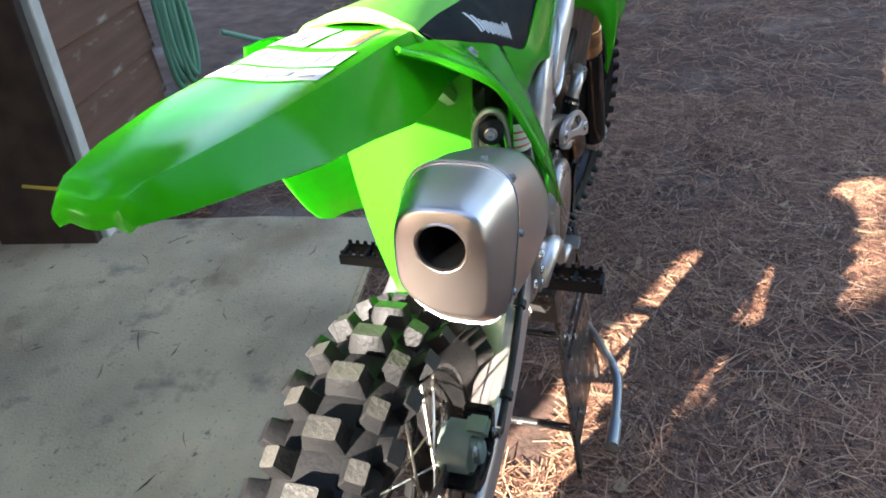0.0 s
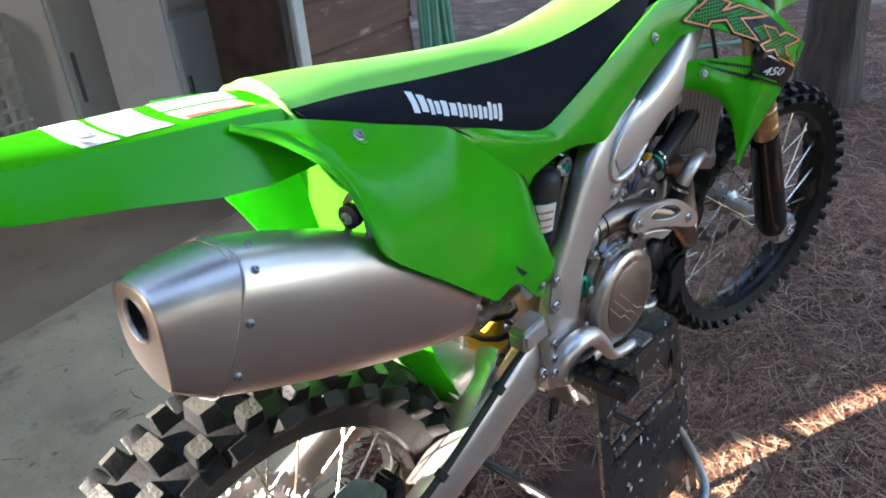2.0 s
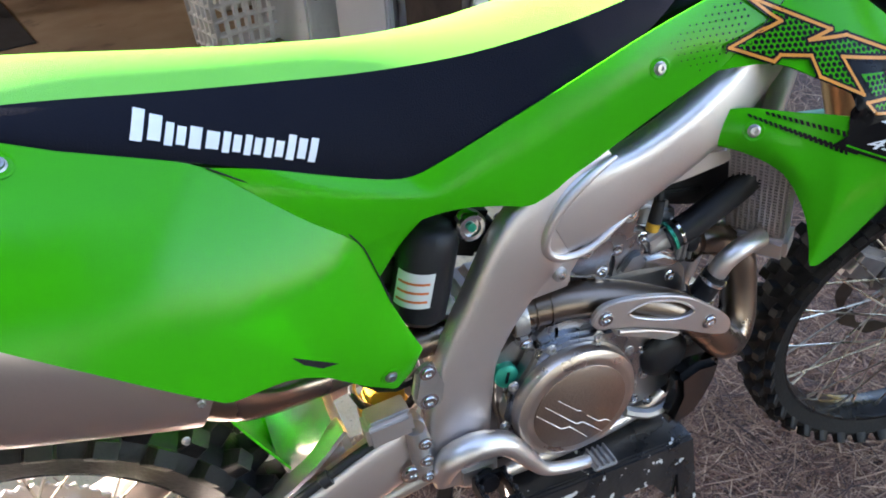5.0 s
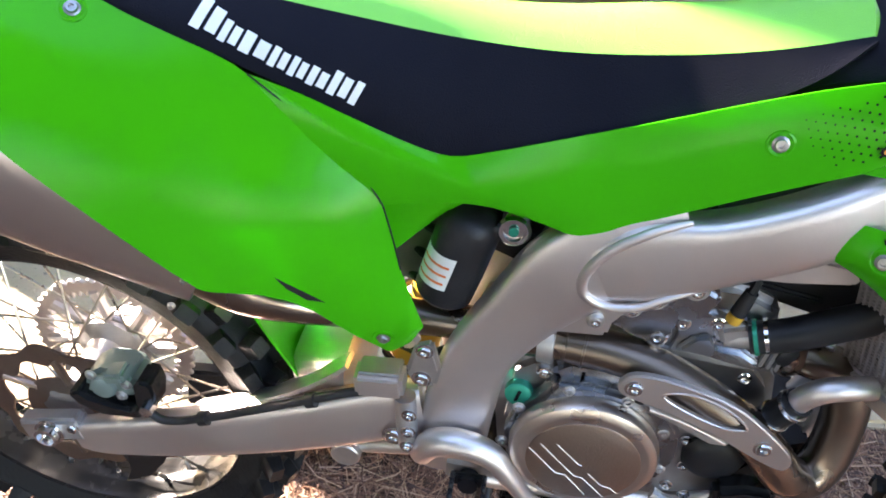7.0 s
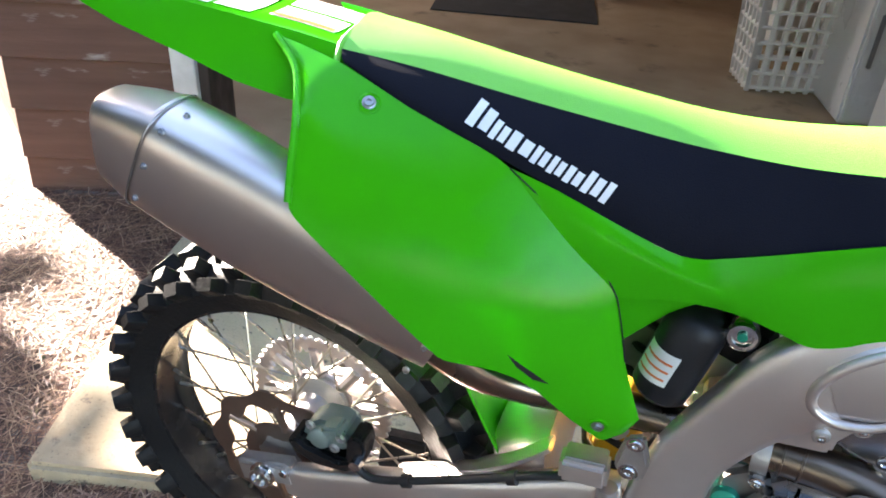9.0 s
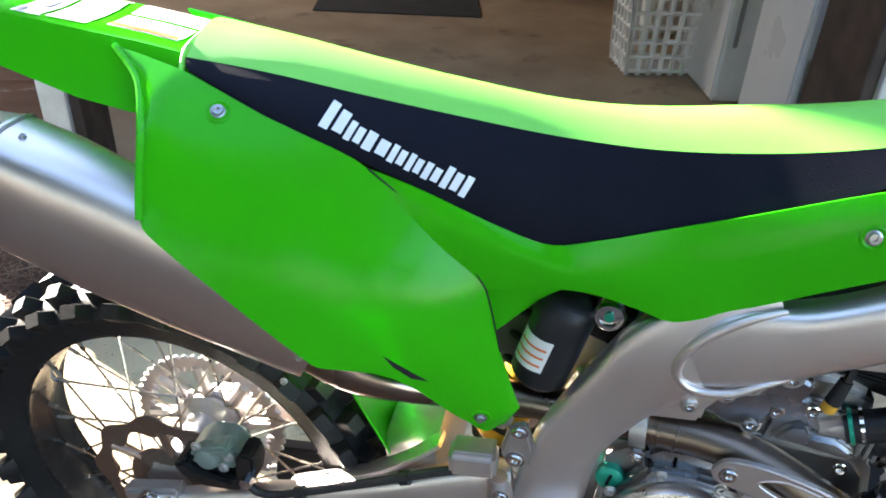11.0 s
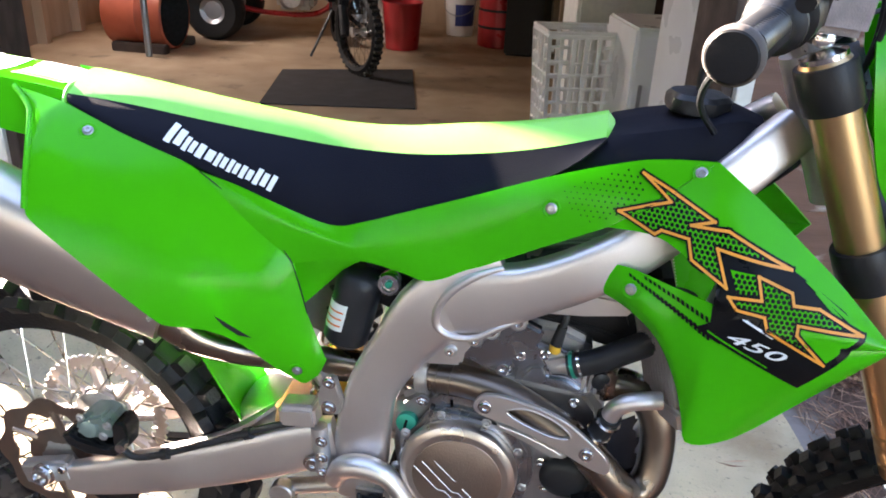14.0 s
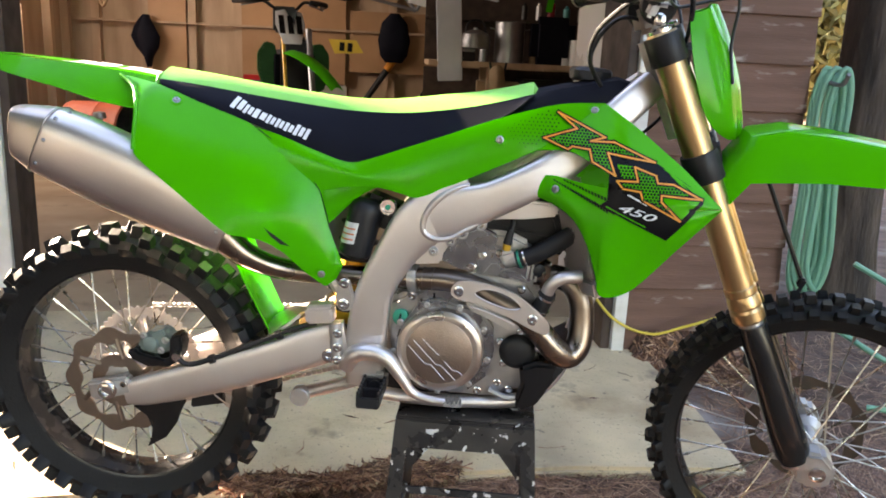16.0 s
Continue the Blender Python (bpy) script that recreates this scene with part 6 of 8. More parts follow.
part("triple_clamp", slab([(-0.105, 1.172), (0.105, 1.172), (0.105, 1.215), (-0.105, 1.215)], 1.062, 1.125, axis="x", bevel=0.008), BLACK, bike)
part("triple_clamp", slab([(-0.105, 0.985), (0.105, 0.985), (0.105, 1.022), (-0.105, 1.022)], 1.150, 1.205, axis="x", bevel=0.010), BLACK, bike)
part("front_axle", rod((1.468, -0.12, 0.402), (1.468, 0.12, 0.402), 0.011, 14), STEEL, bike)
guide = part("brake_line_guide", rod((1.300, 0.110, 0.965), (1.410, 0.110, 0.732), 0.0048, 8), HOSE_BLACK, bike, "black front brake line")
part("guide_clamp", box((1.412, 0.106, 0.722), (0.016, 0.016, 0.022), 0.004, (0, 22, 0)), BLACK, guide)
part("front_caliper", box((1.375, 0.070, 0.470), (0.085, 0.05, 0.07), 0.014, (0, 25, 0)), ENGINE, bike, "grey front brake caliper")
part("brake_line", tube([(1.385, 0.08, 0.50), (1.33, 0.085, 0.52), (1.33, 0.095, 0.55), (1.37, 0.102, 0.62), (1.41, 0.108, 0.70), (1.414, 0.110, 0.725)], 0.0045, 8), HOSE_BLACK, bike)

# the front end is steered a little, about the near fork leg
NEAR_TOP = Vector((1.068, -0.100, 1.235))
STEER = Matrix.Translation(NEAR_TOP) @ Matrix.Rotation(radians(-13), 4, -FA) @ Matrix.Translation(-NEAR_TOP)
# front fender
FF = [(1.190, 0.118, 0.985, 0.075), (1.240, 0.098, 1.058, 0.085), (1.300, 0.088, 1.072, 0.095), (1.380, 0.078, 1.066, 0.085), (1.480, 0.072, 1.052, 0.072), (1.600, 0.068, 1.030, 0.058), (1.750, 0.060, 0.990, 0.044), (1.860, 0.045, 0.950, 0.030), (1.900, 0.020, 0.934, 0.014)]
def ff_row(x, w, z, d):
    row = []
    for k in range(15):
        t = -1 + k / 7
        a = abs(t)
        drop = d * (0.10 * a * a if a < 0.55 else 0.03 + 0.97 * ((a - 0.55) / 0.45) ** 1.3)
        row.append(Vector((x + 0.02 * a, w * math.copysign(min(1, a * 1.25 - 0.25 * a * a), t), z - drop)))
    return row
rows = [ff_row(*(a * (1 - k / 4) + b * k / 4 for a, b in zip(p, q))) for p, q in zip(FF, FF[1:]) for k in range(4)] + [ff_row(*FF[-1])]
bm = loft(rows, False, False)
bmesh.ops.solidify(bm, geom=bm.faces[:], thickness=0.0035)
part("front_fender", bm, GREEN, bike, "lime green front fender")

# front plate
PA = [(1.114, -0.072, 1.268), (1.120, -0.092, 1.235), (1.134, -0.100, 1.175), (1.154, -0.100, 1.112), (1.182, -0.088, 1.066), (1.212, -0.052, 1.042)]
PB = [(1.150, -0.030, 1.285), (1.176, -0.036, 1.235), (1.206, -0.040, 1.155), (1.218, -0.038, 1.105), (1.226, -0.030, 1.064), (1.228, -0.020, 1.043)]
for side in (1, -1):
    f = (lambda q: q) if side == 1 else flip
    bm, _ = patch(f(PA), f(PB), 30, 8, (0.010, -0.006 * side, 0), 0.003, (0.7, -0.7 * side, 0), 3)
    part("number_plate_side", bm, GREEN, bike, "blank lime green front plate" if side == 1 else "")
bm, _ = patch(PB, flip(PB), 30, 8, (0.012, 0, 0), 0.003, (1, 0, 0), 3)
part("number_plate", bm, GREEN, bike)

for ob in bike.children:
    if ob.name.split(".")[0] in ("fork_tube", "triple_clamp", "front_axle", "brake_line_guide", "front_caliper", "brake_line", "front_fender", "number_plate", "number_plate_side", "front_wheel"):
        ob.matrix_basis = STEER

# handlebar, controls
bar = part("handlebar", tube([(0.925, -0.415, 1.290), (0.985, -0.27, 1.303), (1.02, -0.17, 1.308), (1.052, -0.10, 1.290), (1.060, -0.05, 1.284), (1.064, 0.05, 1.288), (1.062, 0.10, 1.306), (1.045, 0.17, 1.336), (1.015, 0.27, 1.343), (0.970, 0.415, 1.330)], 0.0125, 14), BLACK, bike, "black handlebar")
for side in (1, -1):
    off = Vector((0, 0, 0)) if side == 1 else Vector((0.045, 0, 0.042))
    a, b = Vector((0.911, -0.430 * side, 1.283)) + off, Vector((0.965, -0.308 * side, 1.297)) + off
    grip = part("grip", lathe([(0.0002, 0), (0.019, 0.001), (0.0225, 0.005), (0.0225, 0.012), (0.0175, 0.015), (0.0175, 0.10), (0.020, 0.112), (0.027, 0.118), (0.027, 0.124), (0.014, 0.126)], a, b - a, 28), BLACK, bar, "black rubber grip")
    d = (b - a).normalized()
    part("grip_end", lathe([(0.0205, 0.0018), (0.0228, 0.0045), (0.0231, 0.008), (0.0228, 0.0115), (0.0215, 0.013)], a, d, 28, cap=False), GRIP_DUST, grip, "dusty worn grip end")
    ribs = bmesh.new()
    for k in range(14):
        lathe([(0.0174, -0.0016), (0.0188, 0), (0.0174, 0.0016)], a + d * (0.020 + 0.0064 * k), d, 20, ribs, False)
    part("grip_rib", ribs, HOSE_BLACK, grip)
    m_ = Vector((1.027, -0.236 * side, 1.303)) + off
    perch = part("lever_perch", box(m_, (0.056, 0.052, 0.044), 0.007, (0, 6, 18 * side)), RESERVOIR if side == 1 else BLACK, bar, "dusty pinkish brake fluid reservoir" if side == 1 else "")
    part("perch_cap", box(m_ + Vector((0.002, 0, 0.027)), (0.060, 0.056, 0.011), 0.004, (0, 6, 18 * side)), BLACK, perch)
    for q in (-0.02, 0.02):
        part("cap_screw", rod(m_ + Vector((q, -0.01 * side, 0.032)), m_ + Vector((q, -0.01 * side, 0.036)), 0.0035, 8), CHROME, perch)
    part("lever", tube([m_ + Vector(p) for p in ((-0.006, -0.020 * side, 0.036), (-0.020, -0.055 * side, 0.036), (-0.042, -0.110 * side, 0.030), (-0.070, -0.180 * side, 0.020))], [0.008, 0.0075, 0.006, 0.0075], 10), BLACK, perch, "black lever")
    part("perch_band", lathe([(0.0135, -0.012), (0.020, -0.011), (0.0205, 0.011), (0.0135, 0.012)], Vector((0.993, -0.254 * side, 1.302)) + off, (0.4, 0.9 * side, 0.1), 20), BLACK, perch)
part("bar_clamp", box((1.064, 0, 1.262), (0.050, 0.15, 0.050), 0.012, (0, -20, 0)), ENGINE, bike, "machined bar clamp")
for side in (1, -1):
    mount = part("bar_mount", lathe([(0.018, -0.010), (0.029, -0.012), (0.033, -0.006), (0.033, 0.006), (0.029, 0.012), (0.018, 0.010)], (1.060, -0.086 * side, 1.281), (0.1, 1, 0.05), 32), BLACK, bike, "round black rubber bar mount")
    part("mount_cap", box((1.050, -0.104 * side, 1.279), (0.020, 0.014, 0.042), 0.006, (0, 22, 0)), ALU_CAST, mount, "silver clamp cap")
    part("mount_cap", box((1.064, -0.104 * side, 1.287), (0.034, 0.014, 0.018), 0.006, (0, 8, 0)), ALU_CAST, mount)
    part("mount_bolt", lathe([(0.0105, -0.012), (0.0115, 0.0), (0.0105, 0.008), (0.006, 0.010), (0.001, 0.010)], (1.062, -0.100 * side, 1.257), (0, -side, 0.15), 18), CHROME, mount, "bright clamp bolt")
part("throttle_housing", lathe([(0.024, 0), (0.031, 0.004), (0.032, 0.040), (0.024, 0.046)], (0.966, -0.306, 1.299), (0.38, 0.92, 0.12), 24), BLACK, bar)
part("throttle_housing", box((0.992, -0.275, 1.322), (0.050, 0.045, 0.034), 0.012, (0, 10, 22)), BLACK, bar)
for dz, dy in ((0.0, 0.0), (0.006, 0.012)):
    part("cable", tube([(1.005, -0.25 + dy, 1.330 + dz), (1.030, -0.16 + dy, 1.340 + dz), (1.078, -0.11 + dy, 1.340 + dz), (1.110, -0.10 + dy, 1.317 + dz), (1.120, -0.10 + dy, 1.283), (1.118, -0.075, 1.22), (1.09, -0.05, 1.13)], 0.0038, 8), HOSE_BLACK, bar)
part("cable", tube([(1.03, 0.20, 1.335), (1.09, 0.16, 1.345), (1.130, 0.10, 1.300), (1.145, 0.07, 1.20), (1.13, 0.05, 1.10), (1.06, 0.05, 1.02)], 0.0034, 8), HOSE_BLACK, bar)
part("brake_line", tube([(1.050, -0.21, 1.292), (1.095, -0.09, 1.281), (1.160, -0.055, 1.296), (1.202, -0.052, 1.303), (1.213, -0.052, 1.291), (1.206, -0.056, 1.22), (1.212, -0.075, 1.15)], 0.0032, 8), HOSE_BLACK, bar, "thin black brake line")
part("cable_loop", tube([(1.000, -0.262, 1.285), (0.968, -0.225, 1.258), (0.944, -0.175, 1.225), (0.942, -0.125, 1.180), (0.972, -0.075, 1.135)], 0.0042, 8), HOSE_BLACK, bar)
part("bar_pad", box((1.055, 0, 1.315), (0.07, 0.20, 0.045), 0.018), BLACK, bar)

# ---- stand ----
stand = thing("bike_stand", (0.755, 0, 0.0), "black steel bike stand with chipped paint", "bike stand")
top_z = 0.452
part("stand_top", slab([(-0.125, top_z - 0.012), (0.125, top_z - 0.012), (0.125, top_z), (-0.125, top_z)], 0.612, 0.898, axis="x", bevel=0.003), STAND_BLACK, stand)
def splay(x0, y0, x1, y1, w=0.030):
    rings = []
    for t in (0, 1):
        c = Vector((x0 + (x1 - x0) * t, y0 + (y1 - y0) * t, top_z - 0.006 - t * (top_z - 0.008)))
        rings.append([c + Vector(q) for q in ((-w / 2, -0.004, 0), (w / 2, -0.004, 0), (w / 2, 0.004, 0), (-w / 2, 0.004, 0))])
    return loft(rings)
for sx in (-1, 1):
    for sy in (-1, 1):
        part("leg", splay(0.755 + sx * 0.128, sy * 0.124, 0.755 + sx * 0.160, sy * 0.19), STAND_BLACK, stand)
for sy in (-1, 1):
    def sy_at(z):
        return sy * (0.124 + (top_z - z) / top_z * 0.066)
    for z0, z1 in ((top_z - 0.062, top_z - 0.008), (0.292, 0.306)) + (((0.06, 0.268),) if sy < 0 else ()):
        k0, k1 = (0.118 + (top_z - z0) * 0.07), (0.118 + (top_z - z1) * 0.07)
        rings = [[Vector((0.755 - k, sy_at(z) + d, z)) for z, k, d in ((z0, k0, -0.003), (z1, k1, -0.003), (z1, k1, 0.003), (z0, k0, 0.003))], [Vector((0.755 + k, sy_at(z) + d, z)) for z, k, d in ((z0, k0, -0.003), (z1, k1, -0.003), (z1, k1, 0.003), (z0, k0, 0.003))]]
        part("side_plate", loft(rings), STAND_BLACK, stand)
    for sx in (-1, 1):
        part("gusset", slab([(0.755 + sx * 0.118, top_z - 0.06), (0.755 + sx * 0.118, top_z - 0.125), (0.755 + sx * 0.07, top_z - 0.06)], sy * 0.131 - 0.003, sy * 0.131 + 0.003), STAND_BLACK, stand)
for sx in (-1, 1):
    rings = [[Vector((0.755 + sx * (0.13 + (top_z - z) * 0.07) + d, sy * (0.118 + (top_z - z) / top_z * 0.066), z)) for z, d in ((top_z - 0.07, -0.003), (top_z - 0.01, -0.003), (top_z - 0.01, 0.003), (top_z - 0.07, 0.003))] for sy in (-1, 1)]
    part("end_plate", loft(rings), STAND_BLACK, stand)
    part("cross_bar", rod((0.755 + sx * 0.152, -0.172, 0.12), (0.755 + sx * 0.152, 0.172, 0.12), 0.009, 10), STAND_BLACK, stand)
bar_ = part("lift_lever", tube([(0.88, -0.150, 0.20), (0.90, -0.20, 0.10), (0.86, -0.24, 0.05), (0.70, -0.25, 0.045)], 0.011, 10), GREY_METAL, stand, "bent grey lift lever")
part("lever_grip", rod((0.72, -0.25, 0.045), (0.64, -0.25, 0.045), 0.015, 14), GREY_METAL, bar_)

# ---- things in the shed ----
def S(a, b, z=0.0):
    return SH @ Vector((a, b, z))


def laundry_basket(at, w, d, h, turn):
    base = thing("laundry_basket", at, "white plastic laundry basket with square holes, on the shed floor", "basket")
    M = Matrix.Translation(at) @ Matrix.Rotation(radians(turn), 4, "Z")
    def wall(x0, y0, x1, y1, nx):
        bm = bmesh.new()
        for i in range(nx + 1):
            t = i / nx
            for k in range(1):
                lo, hi = Vector((x0 + (x1 - x0) * t, y0 + (y1 - y0) * t, 0)), Vector((x0 + (x1 - x0) * t, y0 + (y1 - y0) * t, h))
                lo.x *= 0.84; lo.y *= 0.84
                absorb(bm, loft([[p + Vector(q) for q in ((-0.011, -0.008, 0), (0.011, -0.008, 0), (0.011, 0.008, 0), (-0.011, 0.008, 0))] for p in (lo, hi)]))
        for z in [0.02 + h * k / 9 for k in range(10)]:
            f = 0.84 + 0.16 * z / h
            a, b = Vector((x0 * f, y0 * f, z)), Vector((x1 * f, y1 * f, z))
            if 0.76 < z / h < 0.93:
                for s, e in ((0, 0.28), (0.72, 1)):
                    rod(a.lerp(b, s), a.lerp(b, e), 0.011, 6, bm)
            else:
                rod(a, b, 0.011, 6, bm)
        bmesh.ops.transform(bm, matrix=M, verts=bm.verts[:])
        return bm
    for q in ((-w / 2, -d / 2, w / 2, -d / 2, 6), (w / 2, -d / 2, w / 2, d / 2, 5), (w / 2, d / 2, -w / 2, d / 2, 6), (-w / 2, d / 2, -w / 2, -d / 2, 5)):
        part("side", wall(*q), BASKET, base)
    rim = tube([(-w / 2, -d / 2, h), (w / 2, -d / 2, h), (w / 2, d / 2, h), (-w / 2, d / 2, h)], 0.014, 8, smooth=False, closed=True)
    bmesh.ops.transform(rim, matrix=M, verts=rim.verts[:])
    part("rim", rim, BASKET, base)
    bt = box((0, 0, 0.012), (w * 0.83, d * 0.83, 0.012), 0.003)
    bmesh.ops.transform(bt, matrix=M, verts=bt.verts[:])
    part("bottom", bt, BASKET, base)


laundry_basket(Vector((0.785, 3.56, 0.002)), 0.43, 0.33, 0.69, 18)


def cabinet(at, size, turn, label, rows):
    e = thing("white_cabinet", at, label, "cabinet")
    M = Matrix.Translation(at) @ Matrix.Rotation(radians(turn), 4, "Z")
    def put(name, bm, m_, lab=""):
        bmesh.ops.transform(bm, matrix=M, verts=bm.verts[:])
        return part(name, bm, m_, e, lab)
    w, d, h = size
    put("body", box((0, 0, h / 2), (w, d, h), 0.012), APPLIANCE)
    for k in range(rows):
        hh = h / rows
        put("door", box((0, -d / 2 - 0.010, hh * (k + 0.5)), (w * 0.96, 0.018, hh * 0.94), 0.006), APPLIANCE)
        put("handle", box((-w * 0.38, -d / 2 - 0.028, hh * (k + 0.5)), (0.018, 0.018, hh * 0.3), 0.004), GREY_METAL)


cabinet(Vector((1.20, 3.42, 0.002)), (0.40, 0.55, 0.80), 14, "low white enamel cabinet beside the basket", 1)
cabinet(Vector((1.33, 2.62, 0.002)), (0.26, 0.45, 1.45), 14, "tall pale blue-white cabinet by the door post", 2)
box_ob = thing("storage_box", S(2.55, 2.35, 0.002), "cream plastic storage box with a lid", "storage box")
bm = box((0, 0, 0.42), (0.50, 0.42, 0.84), 0.02)
bmesh.ops.transform(bm, matrix=Matrix.Translation(S(2.62, 2.65)) @ Matrix.Rotation(radians(14), 4, "Z"), verts=bm.verts[:])
part("body", bm, LABEL, box_ob)
bm = box((0, 0, 0.855), (0.53, 0.45, 0.04), 0.012)
bmesh.ops.transform(bm, matrix=Matrix.Translation(S(2.62, 2.65)) @ Matrix.Rotation(radians(14), 4, "Z"), verts=bm.verts[:])
part("lid", bm, LABEL, box_ob)

bm = slab([(-1.31, 3.93), (-0.27, 4.16), (-0.56, 5.40), (-1.55, 5.00)], 0.003, 0.012, "z")
tagged(part("floor_mat", bm, MAT_RUBBER), "black rubber mat on the shed floor", "mat")


def bucket(at, r, h, m_, label, label_m=None, handle=True):
    e = thing("bucket", at, label, "bucket")
    part("body", lathe([(r * 0.82, 0.0), (r * 0.84, 0.004), (r, h * 0.97), (r * 1.05, h * 0.975), (r * 1.05, h), (r * 0.97, h), (r * 0.82, 0.012), (0.001, 0.012)], at, (0, 0, 1), 32), m_, e)
    if handle:
        part("bail", tube([Vector(at) + Vector((-r, 0, h * 0.9)), Vector(at) + Vector((-r * 0.8, -r * 0.9, h * 0.62)), Vector(at) + Vector((0, -r * 1.15, h * 0.5)), Vector(at) + Vector((r * 0.8, -r * 0.9, h * 0.62)), Vector(at) + Vector((r, 0, h * 0.9))], 0.004, 6), GREY_METAL, e)
    if label_m:
        bm = bmesh.new()
        for k in range(6):
            a0, a1 = radians(-100 + 14 * k), radians(-100 + 14 * (k + 1))
            rr = r * 0.955
            bm.faces.new([bm.verts.new(Vector(at) + Vector((rr * 1.02 * math.cos(a) * (0.93 if z < h / 2 else 1), rr * 1.02 * math.sin(a) * (0.93 if z < h / 2 else 1), z))) for a, z in ((a0, h * 0.25), (a1, h * 0.25), (a1, h * 0.75), (a0, h * 0.75))])
        part("label", bm, label_m, e, "blue printed label")


bucket(Vector((-0.87, 6.34, 0.004)), 0.185, 0.43, RED, "red plastic tub on the shed floor", None, False)
bucket(S(1.72, 5.80, 0.002), 0.165, 0.43, BASKET, "white plastic bucket with a blue label", BLUE_PRINT)
gas = thing("red_jack", S(2.10, 5.25, 0.002), "red steel cylinder jack with a black top", "jack")
part("body", lathe([(0.20, 0), (0.21, 0.01), (0.21, 0.55), (0.17, 0.60), (0.08, 0.63), (0.001, 0.63)], S(2.10, 5.25, 0.002), (0, 0, 1), 28), RED, gas)
part("top", box(S(2.10, 5.25, 0.70), (0.22, 0.22, 0.14), 0.02), BLACK, gas)
for z in (0.18, 0.34, 0.47):
    part("band", lathe([(0.211, z), (0.2145, z + 0.004), (0.2145, z + 0.02), (0.211, z + 0.024)], S(2.10, 5.25, 0.002), (0, 0, 1), 28, cap=False), BLACK, gas)
board = thing("white_board", S(1.12, 5.1, 0.002), "white plastic chair back leaning by the bucket", "board")
part("panel", box(S(1.05, 5.05, 0.40), (0.32, 0.03, 0.80), 0.01, (8, 0, 10)), BASKET, board)
# Flat dark piece painted as the shade seen through the opening.
part("opening", box(S(1.05, 5.028, 0.42), (0.09, 0.004, 0.34), 0.001, (8, 0, 10)), DARK_HOLE, board)

# red drum on its side
drum_at = S(-1.05, 4.35, 0.30)
drum = thing("steel_drum", S(-1.05, 4.35, 0.0), "faded red steel drum lying on its side, open end", "drum")
ax = (SH.to_3x3() @ Vector((1, -0.15, 0))).normalized()
part("shell", lathe([(0.27, 0.02), (0.285, 0.0), (0.29, 0.01), (0.29, -0.2), (0.297, -0.21), (0.29, -0.22), (0.29, -0.5), (0.28, -0.52), (0.001, -0.52)], drum_at + ax * 0.25, ax, 40, cap=False), RUST_RED, drum)
# Lining painted near-black for the shade inside the drum.
part("inside", lathe([(0.268, 0.012), (0.26, -0.45), (0.001, -0.46)], drum_at + ax * 0.25, ax, 40, cap=False), DARK_HOLE, drum)
for k in (-1, 1):
    part("chock", box(drum_at + Vector((0.05, 0.24 * k, -0.26)), (0.5, 0.08, 0.08), 0.01), DARK_WOOD, drum)
sp = thing("steel_post", S(-0.92, 3.95, 0.0), "grey steel post with a flange on top", "post")
part("shaft", rod(S(-0.92, 3.95, 0.0), S(-0.92, 3.95, 0.50), 0.028, 12), GREY_METAL, sp)
part("flange", lathe([(0.055, 0), (0.06, 0.01), (0.05, 0.05), (0.001, 0.06)], S(-0.92, 3.95, 0.48), (0, 0, 1), 16), GREY_METAL, sp)


def small_wheel(name, c, axis, R, w, rim, e, m_rim=GREY_METAL):
    axis = Vector(axis).normalized()
    t = part(name, lathe([(rim, -w * 0.40), (R * 0.86, -w * 0.5), (R, -w * 0.30), (R * 1.02, 0), (R, w * 0.30), (R * 0.86, w * 0.5), (rim, w * 0.40)], c, axis, 36, cap=False), RUBBER, e)
    part("rim", lathe([(rim * 1.02, -w * 0.36), (rim * 0.7, -w * 0.25), (rim * 0.25, -w * 0.3), (0.001, -w * 0.3)], c, axis, 24, cap=False), m_rim, t)
    part("rim", lathe([(rim * 1.02, w * 0.36), (rim * 0.7, w * 0.25), (rim * 0.25, w * 0.3), (0.001, w * 0.3)], c, axis, 24, cap=False), m_rim, t)
    return t


# old red three-wheeler at the back
tr = thing("three_wheeler", S(-0.3, 5.3, 0.0), "old red three-wheeled bike with fat tyres and a black seat", "vehicle")
for b in (4.90, 5.75):
    small_wheel("fat_wheel", S(-0.60, b, 0.27), SH.to_3x3() @ Vector((0.1, 1, 0)), 0.27, 0.22, 0.12, tr)
small_wheel("fat_wheel", S(0.75, 5.40, 0.27), SH.to_3x3() @ Vector((0.1, 1, 0)), 0.27, 0.2, 0.12, tr)
bm = loft([[S(a, 5.32 + dy, z + dz) for dy, dz in ((-0.45 * w, -0.06), (-0.42 * w, 0.05), (-0.2 * w, 0.09), (0.2 * w, 0.09), (0.42 * w, 0.05), (0.45 * w, -0.06))] for a, z, w in ((-0.95, 0.50, 0.7), (-0.85, 0.60, 1), (-0.55, 0.63, 1), (-0.30, 0.56, 0.9), (-0.18, 0.42, 0.8))])
part("rear_fender", bm, RED, tr)
part("seat", box(S(-0.28, 5.32, 0.76), (0.72, 0.28, 0.12), 0.045, (0, 2, 10)), BLACK, tr)
part("fuel_tank", box(S(0.28, 5.32, 0.77), (0.42, 0.25, 0.18), 0.06, (0, 0, 10)), RED, tr)
part("tank_mark", box(S(0.27, 5.188, 0.78), (0.14, 0.006, 0.06), 0.002, (0, 0, 10)), BLUE_PRINT, tr)
part("engine", box(S(0.10, 5.3, 0.42), (0.36, 0.30, 0.32), 0.04, (0, 0, 10)), ENGINE, tr)
